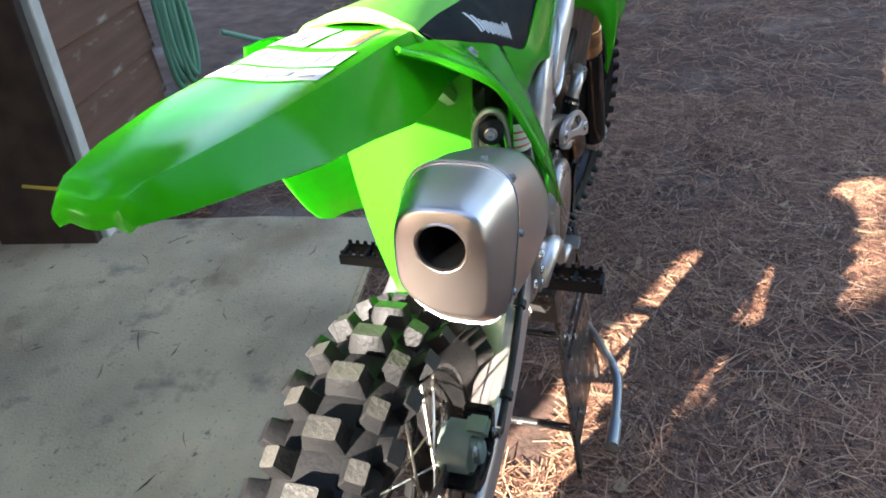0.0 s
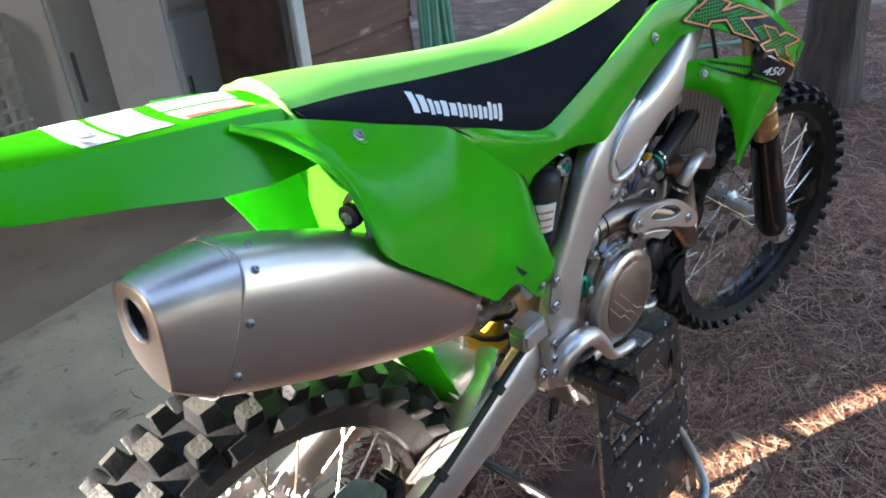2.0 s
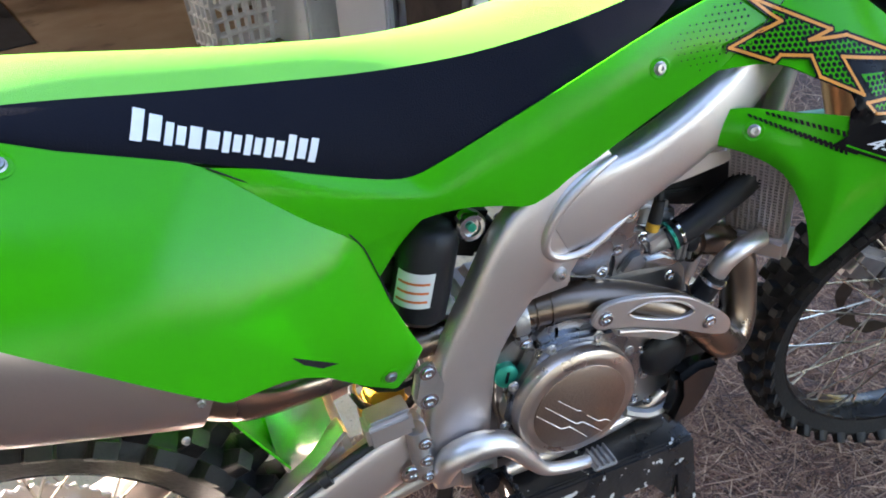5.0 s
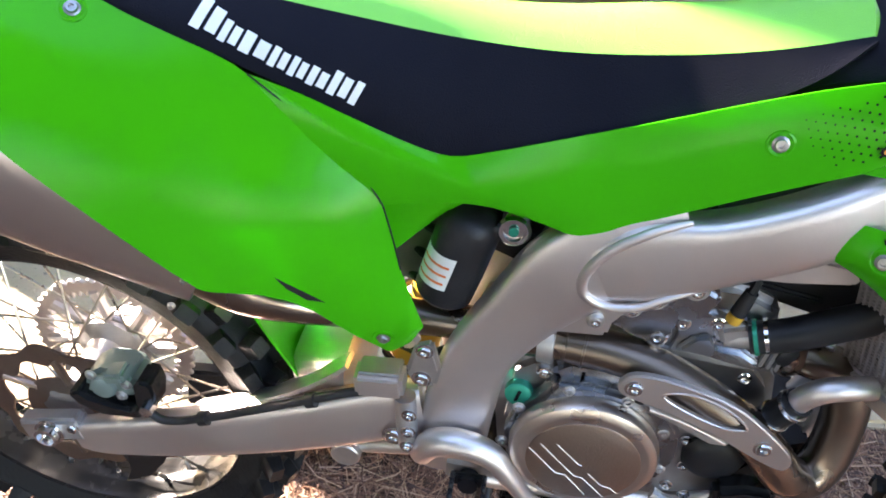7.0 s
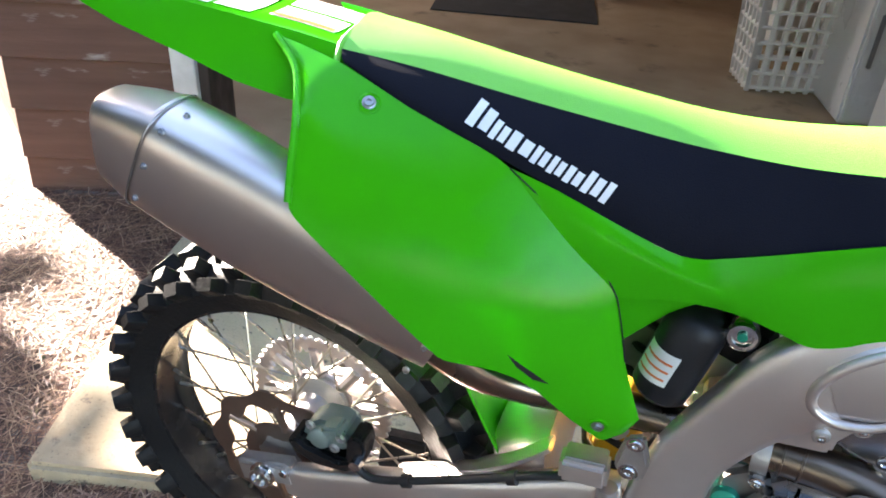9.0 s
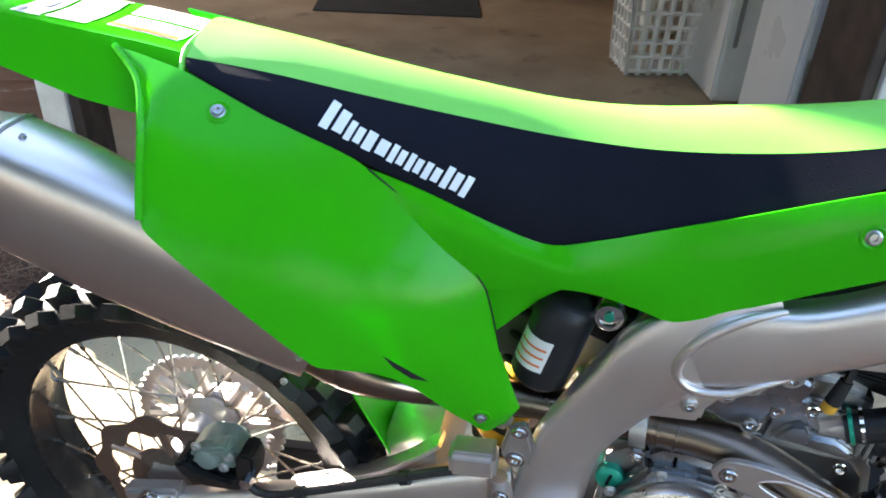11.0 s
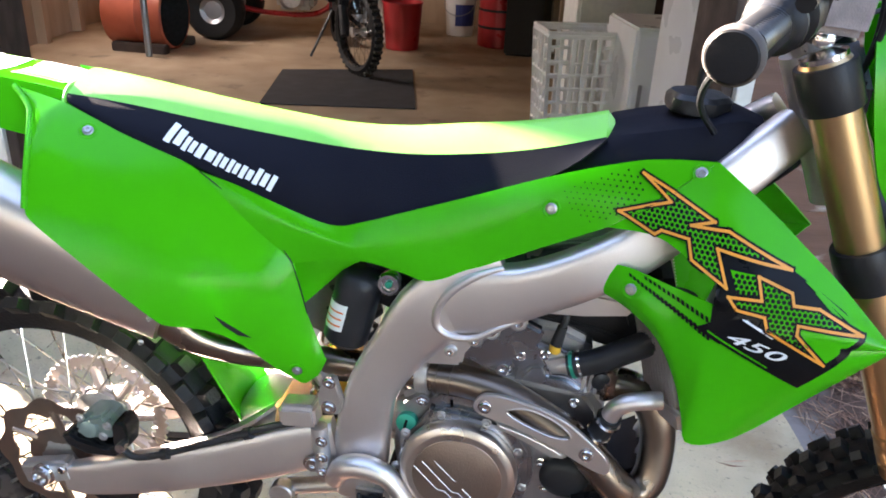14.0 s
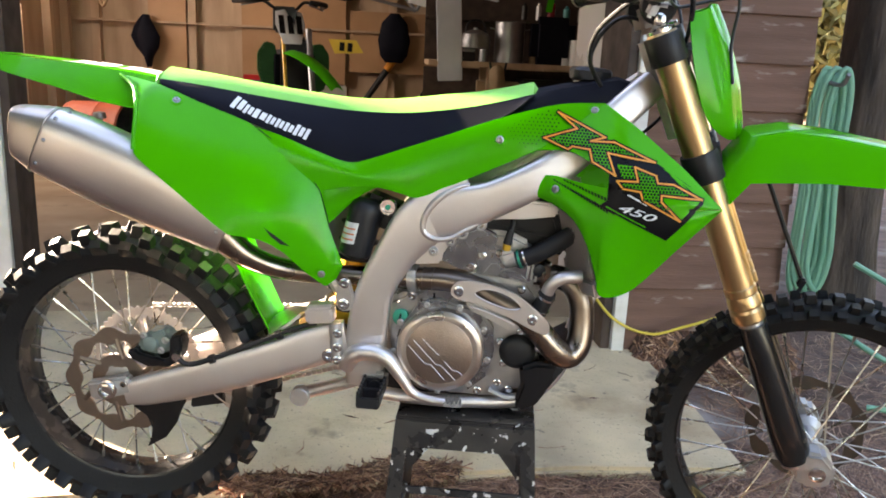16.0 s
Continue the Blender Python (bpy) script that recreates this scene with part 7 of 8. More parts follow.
part("engine_cover", lathe([(0.11, 0), (0.12, 0.02), (0.09, 0.05), (0.001, 0.055)], S(0.08, 5.15, 0.38), SH.to_3x3() @ Vector((0, -1, 0)), 24), ALU_CAST, tr)
part("frame", tube([S(-0.6, 5.2, 0.30), S(-0.1, 5.2, 0.22), S(0.4, 5.25, 0.28), S(0.60, 5.35, 0.80), S(0.55, 5.35, 1.0)], 0.025, 8), RED, tr)
part("fork", tube([S(0.58, 5.28, 0.95), S(0.75, 5.28, 0.27)], 0.025, 8, smooth=False), GREY_METAL, tr)
part("front_fender", box(S(0.72, 5.38, 0.62), (0.42, 0.20, 0.05), 0.02, (0, 15, 10)), RED, tr)
part("handlebar", tube([S(0.45, 4.98, 1.08), S(0.52, 5.15, 1.10), S(0.56, 5.35, 1.02), S(0.52, 5.55, 1.10), S(0.45, 5.72, 1.08)], 0.014, 8), BLACK, tr)

# second dirt bike, seen head on
gb = thing("dirt_bike", (-1.1, 5.5, 0.0), "dark green dirt bike facing out of the shed", "motorcycle")
gx, gy = -0.93, 5.05
axd = Vector((0.71, 0.70, 0)).normalized()
bf, bs = Vector((0.40, -0.92, 0)).normalized(), Vector((0.92, 0.40, 0)).normalized()
fw = Vector((0.70, -0.71, 0)).normalized()
c = Vector((gx, gy, 0.345))
wh = part("front_wheel", lathe([(0.27, -0.035), (0.30, -0.048), (0.325, -0.035), (0.335, 0), (0.325, 0.035), (0.30, 0.048), (0.27, 0.035)], c, axd, 56, cap=False), RUBBER, gb)
kn = bmesh.new()
for k in range(40):
    a = 2 * math.pi * k / 40
    out = fw * math.cos(a) + Vector((0, 0, 1)) * math.sin(a)
    for s in (-0.026, 0.0, 0.026):
        tmp = box((0, 0, 0), (0.022, 0.02, 0.022), 0.003, seg=1)
        tan = axd.cross(out)
        m = Matrix((tan, axd, out)).transposed().to_4x4()
        m.translation = c + out * (0.338 - abs(s) * 0.25) + axd * s
        bmesh.ops.transform(tmp, matrix=m, verts=tmp.verts[:])
        absorb(kn, tmp)
part("tread", kn, KNOB, wh)["kind"] = "stuff"
part("rim", lathe([(0.272, -0.03), (0.262, -0.02), (0.256, 0), (0.262, 0.02), (0.272, 0.03)], c, axd, 56, cap=False), RIM_BLACK, wh)
part("hub", lathe([(0.02, -0.06), (0.04, -0.055), (0.02, -0.02), (0.02, 0.02), (0.04, 0.055), (0.02, 0.06)], c, axd, 24), ALU_CAST, wh)
for k in range(32):
    a, s = 2 * math.pi * k / 32, (-1 if k % 2 else 1)
    p = c + axd * 0.05 * s + (fw * math.cos(a + 0.6 * (1 if (k // 2) % 2 else -1)) + Vector((0, 0, 1)) * math.sin(a + 0.6 * (1 if (k // 2) % 2 else -1))) * 0.036
    part("spoke", rod(p, c + (fw * math.cos(a) + Vector((0, 0, 1)) * math.sin(a)) * 0.258, 0.0018, 5), CHROME, wh)
rk = Vector((0, 0, 1)) * 0.92 - bf * 0.40
for s in (-1, 1):
    o = c + axd * 0.13 * s
    leg = part("fork_leg", rod(o - rk * 0.02 + fw * 0.02, o + rk * 0.42, 0.036, 12), BLACK, gb)
    part("fork_tube", rod(o + rk * 0.40, o + rk * 1.06, 0.017 if s < 0 else 0.028, 12), SPRING if s < 0 else GREY_METAL, leg)
    sh = slab([(-0.02 * s, -0.12), (0.03 * s, -0.22), (0.10 * s, -0.20), (0.15 * s, -0.03), (0.15 * s, 0.12), (0.08 * s, 0.22), (0.0, 0.20), (-0.03 * s, 0.05)], -0.05, 0.05, "y", 0.012)
    part("shroud", sh, GREEN_DARK, gb, m=Matrix.Translation(c - bf * 0.55 + bs * 0.17 * s + Vector((0, 0, 0.64))) @ Matrix.Rotation(math.atan2(bs.y, bs.x), 4, "Z"))
    part("fork_guard", box(o + rk * 0.22 + fw * 0.03, (0.075, 0.035, 0.36), 0.014, (23, 0, 30)), BLACK, gb)
    part("radiator", box(c - bf * 0.50 + bs * 0.12 * s + Vector((0, 0, 0.60)), (0.12, 0.05, 0.30), 0.008, (0, 0, 30)), SEAT_BLACK, gb)
fe = bmesh.new()
rows = []
for k in range(9):
    d = -0.16 + 0.088 * k
    z = 1.14 - 0.008 * k - 0.0032 * k * k
    rows.append([c + fw * d + axd * q * (0.105 - 0.006 * k) + Vector((0, 0, z - 0.345 - 0.03 * abs(q) ** 2)) for q in (-1, -0.8, -0.4, 0, 0.4, 0.8, 1)])
loft(rows, False, False, fe)
bmesh.ops.solidify(fe, geom=fe.faces[:], thickness=0.004)
part("front_fender", fe, GREEN, gb, "green front fender")
ct = Vector((-1.10, 5.28, 1.33))
bm = bmesh.new()
pl = [(-0.13, 0.13), (-0.05, 0.15), (0.05, 0.15), (0.13, 0.13), (0.145, 0.02), (0.085, -0.15), (-0.085, -0.15), (-0.145, 0.02)]
bm.faces.new([bm.verts.new(ct + axd * a + Vector((0, 0, 1)) * b * 0.95 - fw * b * 0.25) for a, b in pl])
bmesh.ops.solidify(bm, geom=bm.faces[:], thickness=0.004)
npl = part("front_plate", bm, WHITE, gb, "white front plate with dark bars")
for a in (-0.085, 0.0, 0.085):
    bm = bmesh.new()
    bm.faces.new([bm.verts.new(ct + fw * 0.006 + axd * (a + p) + Vector((0, 0, 1)) * q * 0.95 - fw * q * 0.25) for p, q in ((-0.028, -0.06), (0.028, -0.06), (0.030, 0.10), (-0.024, 0.10))])
    part("plate_bar", bm, INK, npl)
part("headlight_mask", box(ct + Vector((0, 0, 0.06)) + fw * -0.10, (0.20, 0.14, 0.22), 0.02, (0, 0, 21)), BLACK, gb)
part("handlebar", tube([ct + axd * q + Vector((0, 0, z)) - fw * b for q, z, b in ((-0.40, 0.20, 0.24), (-0.22, 0.22, 0.14), (-0.08, 0.14, 0.08), (0.08, 0.14, 0.08), (0.22, 0.22, 0.14), (0.40, 0.20, 0.24))], 0.014, 10), BLACK, gb)
for s in (-1, 1):
    part("lever", tube([ct + axd * 0.22 * s + Vector((0, 0, 0.20)) - fw * 0.08, ct + axd * 0.40 * s + Vector((0, 0, 0.16)) - fw * 0.12], 0.007, 6, smooth=False), GREY_METAL, gb)
    part("hand_guard", tube([ct + axd * 0.20 * s + Vector((0, 0, 0.22)) - fw * 0.02, ct + axd * 0.34 * s + Vector((0, 0, 0.20)) + fw * 0.02, ct + axd * 0.43 * s + Vector((0, 0, 0.19)) - fw * 0.2], 0.02, 8), BLACK, gb)
part("body", box(c - bf * 0.72 + Vector((0, 0, 0.42)), (0.40, 0.52, 0.74), 0.10, (0, 0, 30), seg=3), BLACK, gb)
# Black block added to stand in for the shade between the radiators.
part("radiator_shade", box(c - bf * 0.46 + Vector((0, 0, 0.66)), (0.26, 0.10, 0.50), 0.04, (0, 0, 30), seg=3), BLACK, gb)
part("seat", box(c - bf * 1.12 + Vector((0, 0, 0.56)), (0.22, 0.70, 0.10), 0.04, (0, 0, 21)), BLACK, gb)
rc = c - bf * 1.42
part("rear_wheel", lathe([(0.24, -0.05), (0.28, -0.06), (0.32, -0.045), (0.335, 0), (0.32, 0.045), (0.28, 0.06), (0.24, 0.05)], rc, bs, 48, cap=False), RUBBER, gb)
part("swingarm", rod(rc + bs * 0.09, c - bf * 0.85 + bs * 0.10, 0.03, 8), ALU_CAST, gb)
part("side_leg", tube([c - bf * 0.80 - bs * 0.12 + Vector((0, 0, 0.05)), c - bf * 0.74 - bs * 0.32 + Vector((0, 0, -0.335))], 0.012, 8, smooth=False), BLACK, gb)

# work bench with clutter along the right of the shed
bench = thing("work_bench", S(3.0, 4.9, 0.0), "long wooden work bench crowded with tools", "bench")
part("top", box(S(2.95, 4.75, 1.08), (1.9, 0.62, 0.05), 0.006, (0, 0, 10)), WOOD_IN, bench)
for a in (2.62, 3.80):
    for b in (4.50, 5.00):
        part("leg", box(S(a, b, 0.53), (0.09, 0.09, 1.06), 0.004, (0, 0, 10)), WOOD_IN, bench)
part("shelf", box(S(2.95, 4.80, 0.62), (1.8, 0.5, 0.03), 0.004, (0, 0, 10)), PLYWOOD, bench)
# Boards added in a dark colour to put shade behind the bench.
part("shade_back_board", box(S(2.95, 5.13, 1.70), (1.9, 0.03, 1.30), 0.004, (0, 0, 10)), DARK_WOOD, bench)
part("shade_lower_board", box(S(2.95, 5.13, 0.52), (1.9, 0.03, 1.02), 0.004, (0, 0, 10)), DARK_WOOD, bench)
part("shelf", box(S(2.95, 4.98, 1.52), (1.9, 0.24, 0.03), 0.004, (0, 0, 10)), DARK_WOOD, bench)


def simple(name, bm, m_, label, category, group=""):
    return tagged(part(name, bm, m_), label, category, group)


pot = thing("steel_pot", S(2.80, 4.62, 1.105), "tall stainless steel pot on the bench", "pot")
part("pot_body", lathe([(0.14, 0), (0.145, 0.005), (0.145, 0.38), (0.150, 0.385), (0.138, 0.39), (0.135, 0.02), (0.001, 0.02)], S(2.80, 4.62, 1.105), (0, 0, 1), 32), GREY_METAL, pot)
for s in (-1, 1):
    part("pot_handle", tube([S(2.80 + 0.14 * s, 4.60, 1.42), S(2.80 + 0.19 * s, 4.60, 1.43), S(2.80 + 0.19 * s, 4.64, 1.43), S(2.80 + 0.14 * s, 4.64, 1.42)], 0.006, 6), GREY_METAL, pot)
simple("tool_case", box(S(2.30, 4.60, 1.15), (0.30, 0.2, 0.09), 0.012, (0, 0, 16)), BLACK, "flat black tool case on the bench", "tool case")
simple("grey_case", box(S(2.28, 4.62, 1.21), (0.34, 0.24, 0.03), 0.008, (0, 0, 12)), GREY_METAL, "grey steel tray on the bench", "tray")
kettle = thing("kettle", S(2.46, 4.60, 1.226), "squat grey metal kettle on the tray", "kettle")
part("kettle_body", lathe([(0.10, 0), (0.135, 0.01), (0.145, 0.06), (0.125, 0.14), (0.07, 0.17), (0.02, 0.18), (0.02, 0.20), (0.0005, 0.20)], S(2.46, 4.60, 1.226), (0, 0, 1), 28), GREY_METAL, kettle)
part("kettle_handle", tube([S(2.36, 4.60, 1.36), S(2.38, 4.60, 1.46), S(2.46, 4.60, 1.50), S(2.54, 4.60, 1.46), S(2.56, 4.60, 1.36)], 0.010, 8), BLACK, kettle)
simple("backpack", box(S(3.20, 4.50, 1.33), (0.43, 0.22, 0.45), 0.07, (0, 0, 10), seg=4), SEAT_BLACK, "black bag standing on the bench", "bag")
cups = thing("paper_roll", S(3.42, 4.40, 1.105), "white paper rolls beside the bag", "paper roll", "paper rolls")
part("roll", lathe([(0.055, 0), (0.057, 0.004), (0.057, 0.24), (0.020, 0.243), (0.018, 0.2), (0.001, 0.2)], S(3.42, 4.40, 1.105), (0, 0, 1), 24), WHITE, cups)
copy_thing(cups, Matrix.Translation(S(3.55, 4.40, 1.105)))
copy_thing(cups, Matrix.Translation(S(3.34, 4.50, 1.105)))
simple("carton", box(S(2.72, 4.70, 0.78), (0.42, 0.32, 0.28), 0.004, (0, 0, 4)), CARDBOARD, "brown cardboard box under the bench", "box")
simple("cloth_strip", box(S(2.16, 4.40, 1.70), (0.24, 0.02, 1.58), 0.008, (4, -4, 10)), CANVAS, "pale blue strip hanging beside the bench", "cloth")
simple("lime_strip", box(S(3.19, 4.42, 2.03), (0.06, 0.012, 0.88), 0.003, (0, 8, 10)), GREEN, "lime green strip hanging over the bench", "strip")
net = thing("folded_chair", S(2.70, 4.40, 0.0), "folded tan canvas chair leaning on the bench", "chair")
part("cloth", patch([S(2.58, 4.36, 1.04), S(2.65, 4.30, 1.09), S(2.72, 4.36, 1.05)], [S(2.60, 4.30, 0.48), S(2.70, 4.28, 0.46), S(2.80, 4.32, 0.50)], 10, 10, (0, -0.05, 0), 0.004, (0, -1, 0), 3)[0], CARDBOARD, net)
part("leg", rod(S(2.56, 4.36, 0.0), S(2.74, 4.36, 1.11), 0.011, 8), BLACK, net)
part("leg", rod(S(2.82, 4.36, 0.0), S(2.58, 4.36, 1.11), 0.011, 8), BLACK, net)
rnd = random.Random(4)
simple("cloth_strip", box(S(2.44, 4.41, 1.80), (0.44, 0.02, 0.20), 0.008, (4, 12, 10)), CANVAS, "pale blue cloth flap hanging over the bench", "cloth")
for a, w_, h_, m_, lab in ((2.95, 0.46, 0.56, SEAT_BLACK, "black plastic crate under the bench"), (3.45, 0.42, 0.60, DARK_WOOD, "dark wooden crate under the bench"), (3.30, 0.70, 0.30, BLACK, "black tool bag on the shelf under the bench")):
    simple("crate", box(S(a, 4.84, (h_ / 2 + 0.004) if h_ > 0.4 else 0.80), (w_, 0.36, h_), 0.02, (0, 0, 12)), m_, lab, "crate")
simple("crate", box(S(2.30, 4.86, 0.30), (0.34, 0.30, 0.592), 0.02, (0, 0, 6)), MAT_RUBBER, "dark grey crate under the bench", "crate")
kinds = (("can", GREY_METAL, "dented metal can on the bench shelf"), ("can", RED, "red spray can on the bench shelf"), ("can", BLACK, "black oil bottle on the bench shelf"), ("can", TEAL, "teal bottle on the bench shelf"), ("can", WHITE, "white bottle on the bench shelf"))
for k in range(12, 23, 2):
    kd = kinds[k % 5]
    a, b, z = 2.12 + 0.073 * k, 4.98 + rnd.uniform(-0.05, 0.05), 1.536
    r, h = rnd.uniform(0.026, 0.04), rnd.uniform(0.12, 0.24)
    tagged(part(kd[0], lathe([(r, 0), (r * 1.02, 0.004), (r * 1.02, h * 0.8), (r * 0.5, h * 0.9), (r * 0.45, h), (0.001, h)], S(a, b, z), (0, 0, 1), 16), kd[1]), kd[2], "can", "cans on the shelf")
for k in range(9):
    a, r, h = 2.25 + 0.17 * k, rnd.uniform(0.03, 0.06), rnd.uniform(0.08, 0.2)
    tagged(part("jar", lathe([(r, 0), (r, h * 0.85), (r * 0.7, h * 0.9), (r * 0.7, h), (0.001, h)], S(a, 4.86, 1.105), (0, 0, 1), 16), (CARDBOARD, BLACK, GREY_METAL, RED, LABEL)[k % 5]), "small jar among tools on the bench", "jar", "jars on the bench")
simple("teal_tub", lathe([(0.13, 0), (0.15, 0.26), (0.155, 0.27), (0.14, 0.27), (0.12, 0.02), (0.001, 0.02)], S(2.62, 5.35, 0.002), (0, 0, 1), 28), TEAL, "teal plastic tub on the shed floor", "tub")

# bicycle frame and plate hanging at the back
bk = thing("bicycle", S(1.75, 6.0, 1.5), "dark bicycle hung on the back wall with a yellow plate", "bicycle")
for p, q in (((1.35, 1.75), (1.95, 1.62)), ((1.95, 1.62), (2.15, 1.95)), ((1.35, 1.75), (1.55, 2.05)), ((1.55, 2.05), (2.15, 1.95)), ((1.95, 1.62), (1.55, 2.05))):
    part("tube", rod(S(p[0], 6.0, p[1]), S(q[0], 6.0, q[1]), 0.02, 8), GREY_METAL, bk)
for a, z in ((1.15, 1.98), (2.30, 1.85)):
    part("bicycle_wheel", tube([S(a + 0.27 * math.cos(2 * math.pi * k / 16), 6.0, z + 0.27 * math.sin(2 * math.pi * k / 16)) for k in range(16)], 0.026, 8, 2, closed=True), RUBBER, bk)
part("plate", slab([(-0.20, 0.06), (0.11, 0.08), (0.20, -0.05), (-0.12, -0.09)], -0.004, 0.004, "y", 0.001), YELLOW, bk, "yellow plate with dark bars", m=SH @ Matrix.Translation((1.17, 5.90, 1.19)) @ Matrix.Rotation(radians(4), 4, "Y"))
for dx in (-0.045, 0.045):
    part("plate_bar", box((dx, -0.006, -0.005), (0.055, 0.003, 0.095)), INK, bk, m=SH @ Matrix.Translation((1.17, 5.90, 1.19)) @ Matrix.Rotation(radians(4), 4, "Y"))
simple("shock_leg", rod(S(1.31, 6.332, 0.45), S(1.67, 6.332, 0.98), 0.038, 14), BLACK, "black suspension leg hung up by the wall", "suspension leg")
simple("orange_collar", rod(S(1.640, 6.325, 0.940), S(1.720, 6.325, 1.060), 0.046, 14), ORANGE, "orange collar of a suspension leg", "collar")
simple("hanging_coat", loft([[S(1.72 + w * math.cos(q), 6.29 + 0.05 * math.sin(q), z - 0.27) for q in (2 * math.pi * j / 20 for j in range(20))] for z, w in ((1.30, 0.10), (1.38, 0.16), (1.55, 0.19), (1.75, 0.15), (1.86, 0.05))]), SEAT_BLACK, "black helmet bag hung on the back wall", "bag")
simple("sign_board", box(S(1.98, 5.97, 1.78), (0.22, 0.012, 0.20), 0.004, (0, 12, 10)), WHITE, "white plate hung on the bicycle", "plate")
for a, z, h in ((1.42, 1.95, 0.36), (1.70, 2.05, 0.30), (2.05, 2.02, 0.34), (2.24, 1.70, 0.40)):
    simple("hanging_part", box(S(a, 6.05, z), (0.17, 0.10, h), 0.035, (0, 25 * math.sin(a * 9), 10), seg=3), BLACK, "black bike part hung on the back wall", "bike part", "hung bike parts")
simple("wire_hoop", tube([S(-0.54 + 0.21 * math.cos(2 * math.pi * k / 16), 6.361, 1.87 + 0.21 * math.sin(2 * math.pi * k / 16)) for k in range(16)], 0.009, 6, 2, closed=True), WHITE, "white wire hoop hung on the back wall", "hoop")
simple("round_lid", lathe([(0.19, 0.0), (0.195, 0.004), (0.185, 0.010), (0.10, 0.014), (0.0005, 0.014)], S(-0.54, 6.368, 1.87), SH.to_3x3() @ Vector((0, -1, 0)), 40), MAT_RUBBER, "round dark lid hung on the back wall", "lid")
bag = thing("hanging_bag", S(-1.09, 6.2, 1.2), "dark bundle hung from a stud", "wrapped_pack")
part("wrapped_pack", loft([[S(-1.09 + 0.02 * math.sin(9 * z) + w * math.cos(q) * (1 + 0.18 * math.sin(3 * q + 7 * z)), 6.22 + 0.09 * math.sin(q), z) for q in (2 * math.pi * j / 20 for j in range(20))] for z, w in ((0.86, 0.015), (0.98, 0.05), (1.08, 0.12), (1.20, 0.15), (1.30, 0.11), (1.38, 0.07), (1.44, 0.03))]), SEAT_BLACK, bag)
simple("rope_hank", tube([S(-1.45, 5.9, 1.95), S(-1.50, 5.88, 1.7), S(-1.44, 5.88, 1.5), S(-1.38, 5.88, 1.7), S(-1.43, 5.9, 1.95)], 0.02, 8), CARDBOARD, "hank of pale rope hung on the wall", "rope")

# hose on the corner of the shed
hose_ob = thing("garden_hose", (2.05, 1.62, 0.0), "coiled green garden hose hung on the shed corner", "hose")
for k in range(5):
    dx, w = 0.062 + 0.014 * k, 0.030 + 0.007 * (k % 3)
    y = 1.655 - 0.010 * k
    lo = 0.27 + 0.05 * ((k * 2) % 5) / 4
    pts = [(1.975 + dx, y, 1.19 - 0.015 * (k % 2)), (1.975 + dx + w * 0.8, y - 0.01, 1.08), (1.975 + dx + w * 0.7, y - 0.015, 0.75), (1.985 + dx + w, y - 0.02, 0.45), (1.975 + dx + w * 0.4, y - 0.02, lo), (1.965 + dx - w * 0.7, y - 0.02, lo + 0.10), (1.965 + dx - w * 0.6, y - 0.01, 0.70), (1.96 + dx - w * 0.7, y, 1.05)]
    part("coil", tube(pts, 0.0125, 8, 5, closed=True), HOSE_GREEN, hose_ob)
for pts in ([(2.15, 1.50, 0.30), (2.4, 1.45, 0.22), (2.8, 1.3, 0.20), (3.2, 1.1, 0.26), (3.6, 0.95, 0.24)], [(2.1, 1.50, 0.22), (2.35, 1.30, 0.10), (2.55, 1.15, 0.12), (2.45, 1.0, 0.05), (2.15, 1.1, 0.02)], [(2.2, 1.5, 0.45), (2.5, 1.4, 0.30), (2.9, 1.35, 0.12), (3.3, 1.3, 0.03)]):
    part("hose_run", tube(pts, 0.011, 8), HOSE_GREEN, hose_ob)
part("hook", tube([(2.04, 1.66, 1.14), (2.06, 1.55, 1.13), (2.06, 1.50, 1.17)], 0.008, 8), GREY_METAL, hose_ob)
simple("extension_cord", tube([(1.18, 1.70, 0.25), (1.218, 1.53, 0.225), (1.282, 1.52, 0.157), (1.354, 1.515, 0.115), (1.425, 1.515, 0.096), (1.484, 1.515, 0.097), (1.562, 1.525, 0.122), (1.662, 1.53, 0.158), (1.80, 1.55, 0.205)], 0.006, 8), YELLOW, "yellow extension cord along the slab edge", "cord")

# ---- trees ----
def leaf_clumps(n, centre, rx, rz, size, seed, tip=0.75):
    """A crown of many small needle tufts, thinning outwards."""
    r = np.random.RandomState(seed)
    verts, faces = [], []
    for _ in range(n):
        d = r.normal(size=3)
        d /= np.linalg.norm(d)
        rad = r.rand() ** 0.45
        p = np.array(centre) + d * np.array((rx, rx, rz)) * rad * (1 + 0.25 * math.sin(5 * d[0] + 3 * d[2] + seed))
        for _ in range(3):
            a = r.normal(size=3)
            a /= np.linalg.norm(a)
            b = np.cross(a, r.normal(size=3))
            b /= np.linalg.norm(b)
            s = size * (0.6 + 0.8 * r.rand())
            i = len(verts)
            verts += [tuple(p - b * s * 0.22), tuple(p + b * s * 0.22), tuple(p + a * s + b * s * 0.10), tuple(p + a * s - b * s * 0.10)]
            faces.append((i, i + 1, i + 2, i + 3))
    me = bpy.data.meshes.new("crown")
    me.from_pydata(verts, [], faces)
    me.materials.append(NEEDLES)
    return me


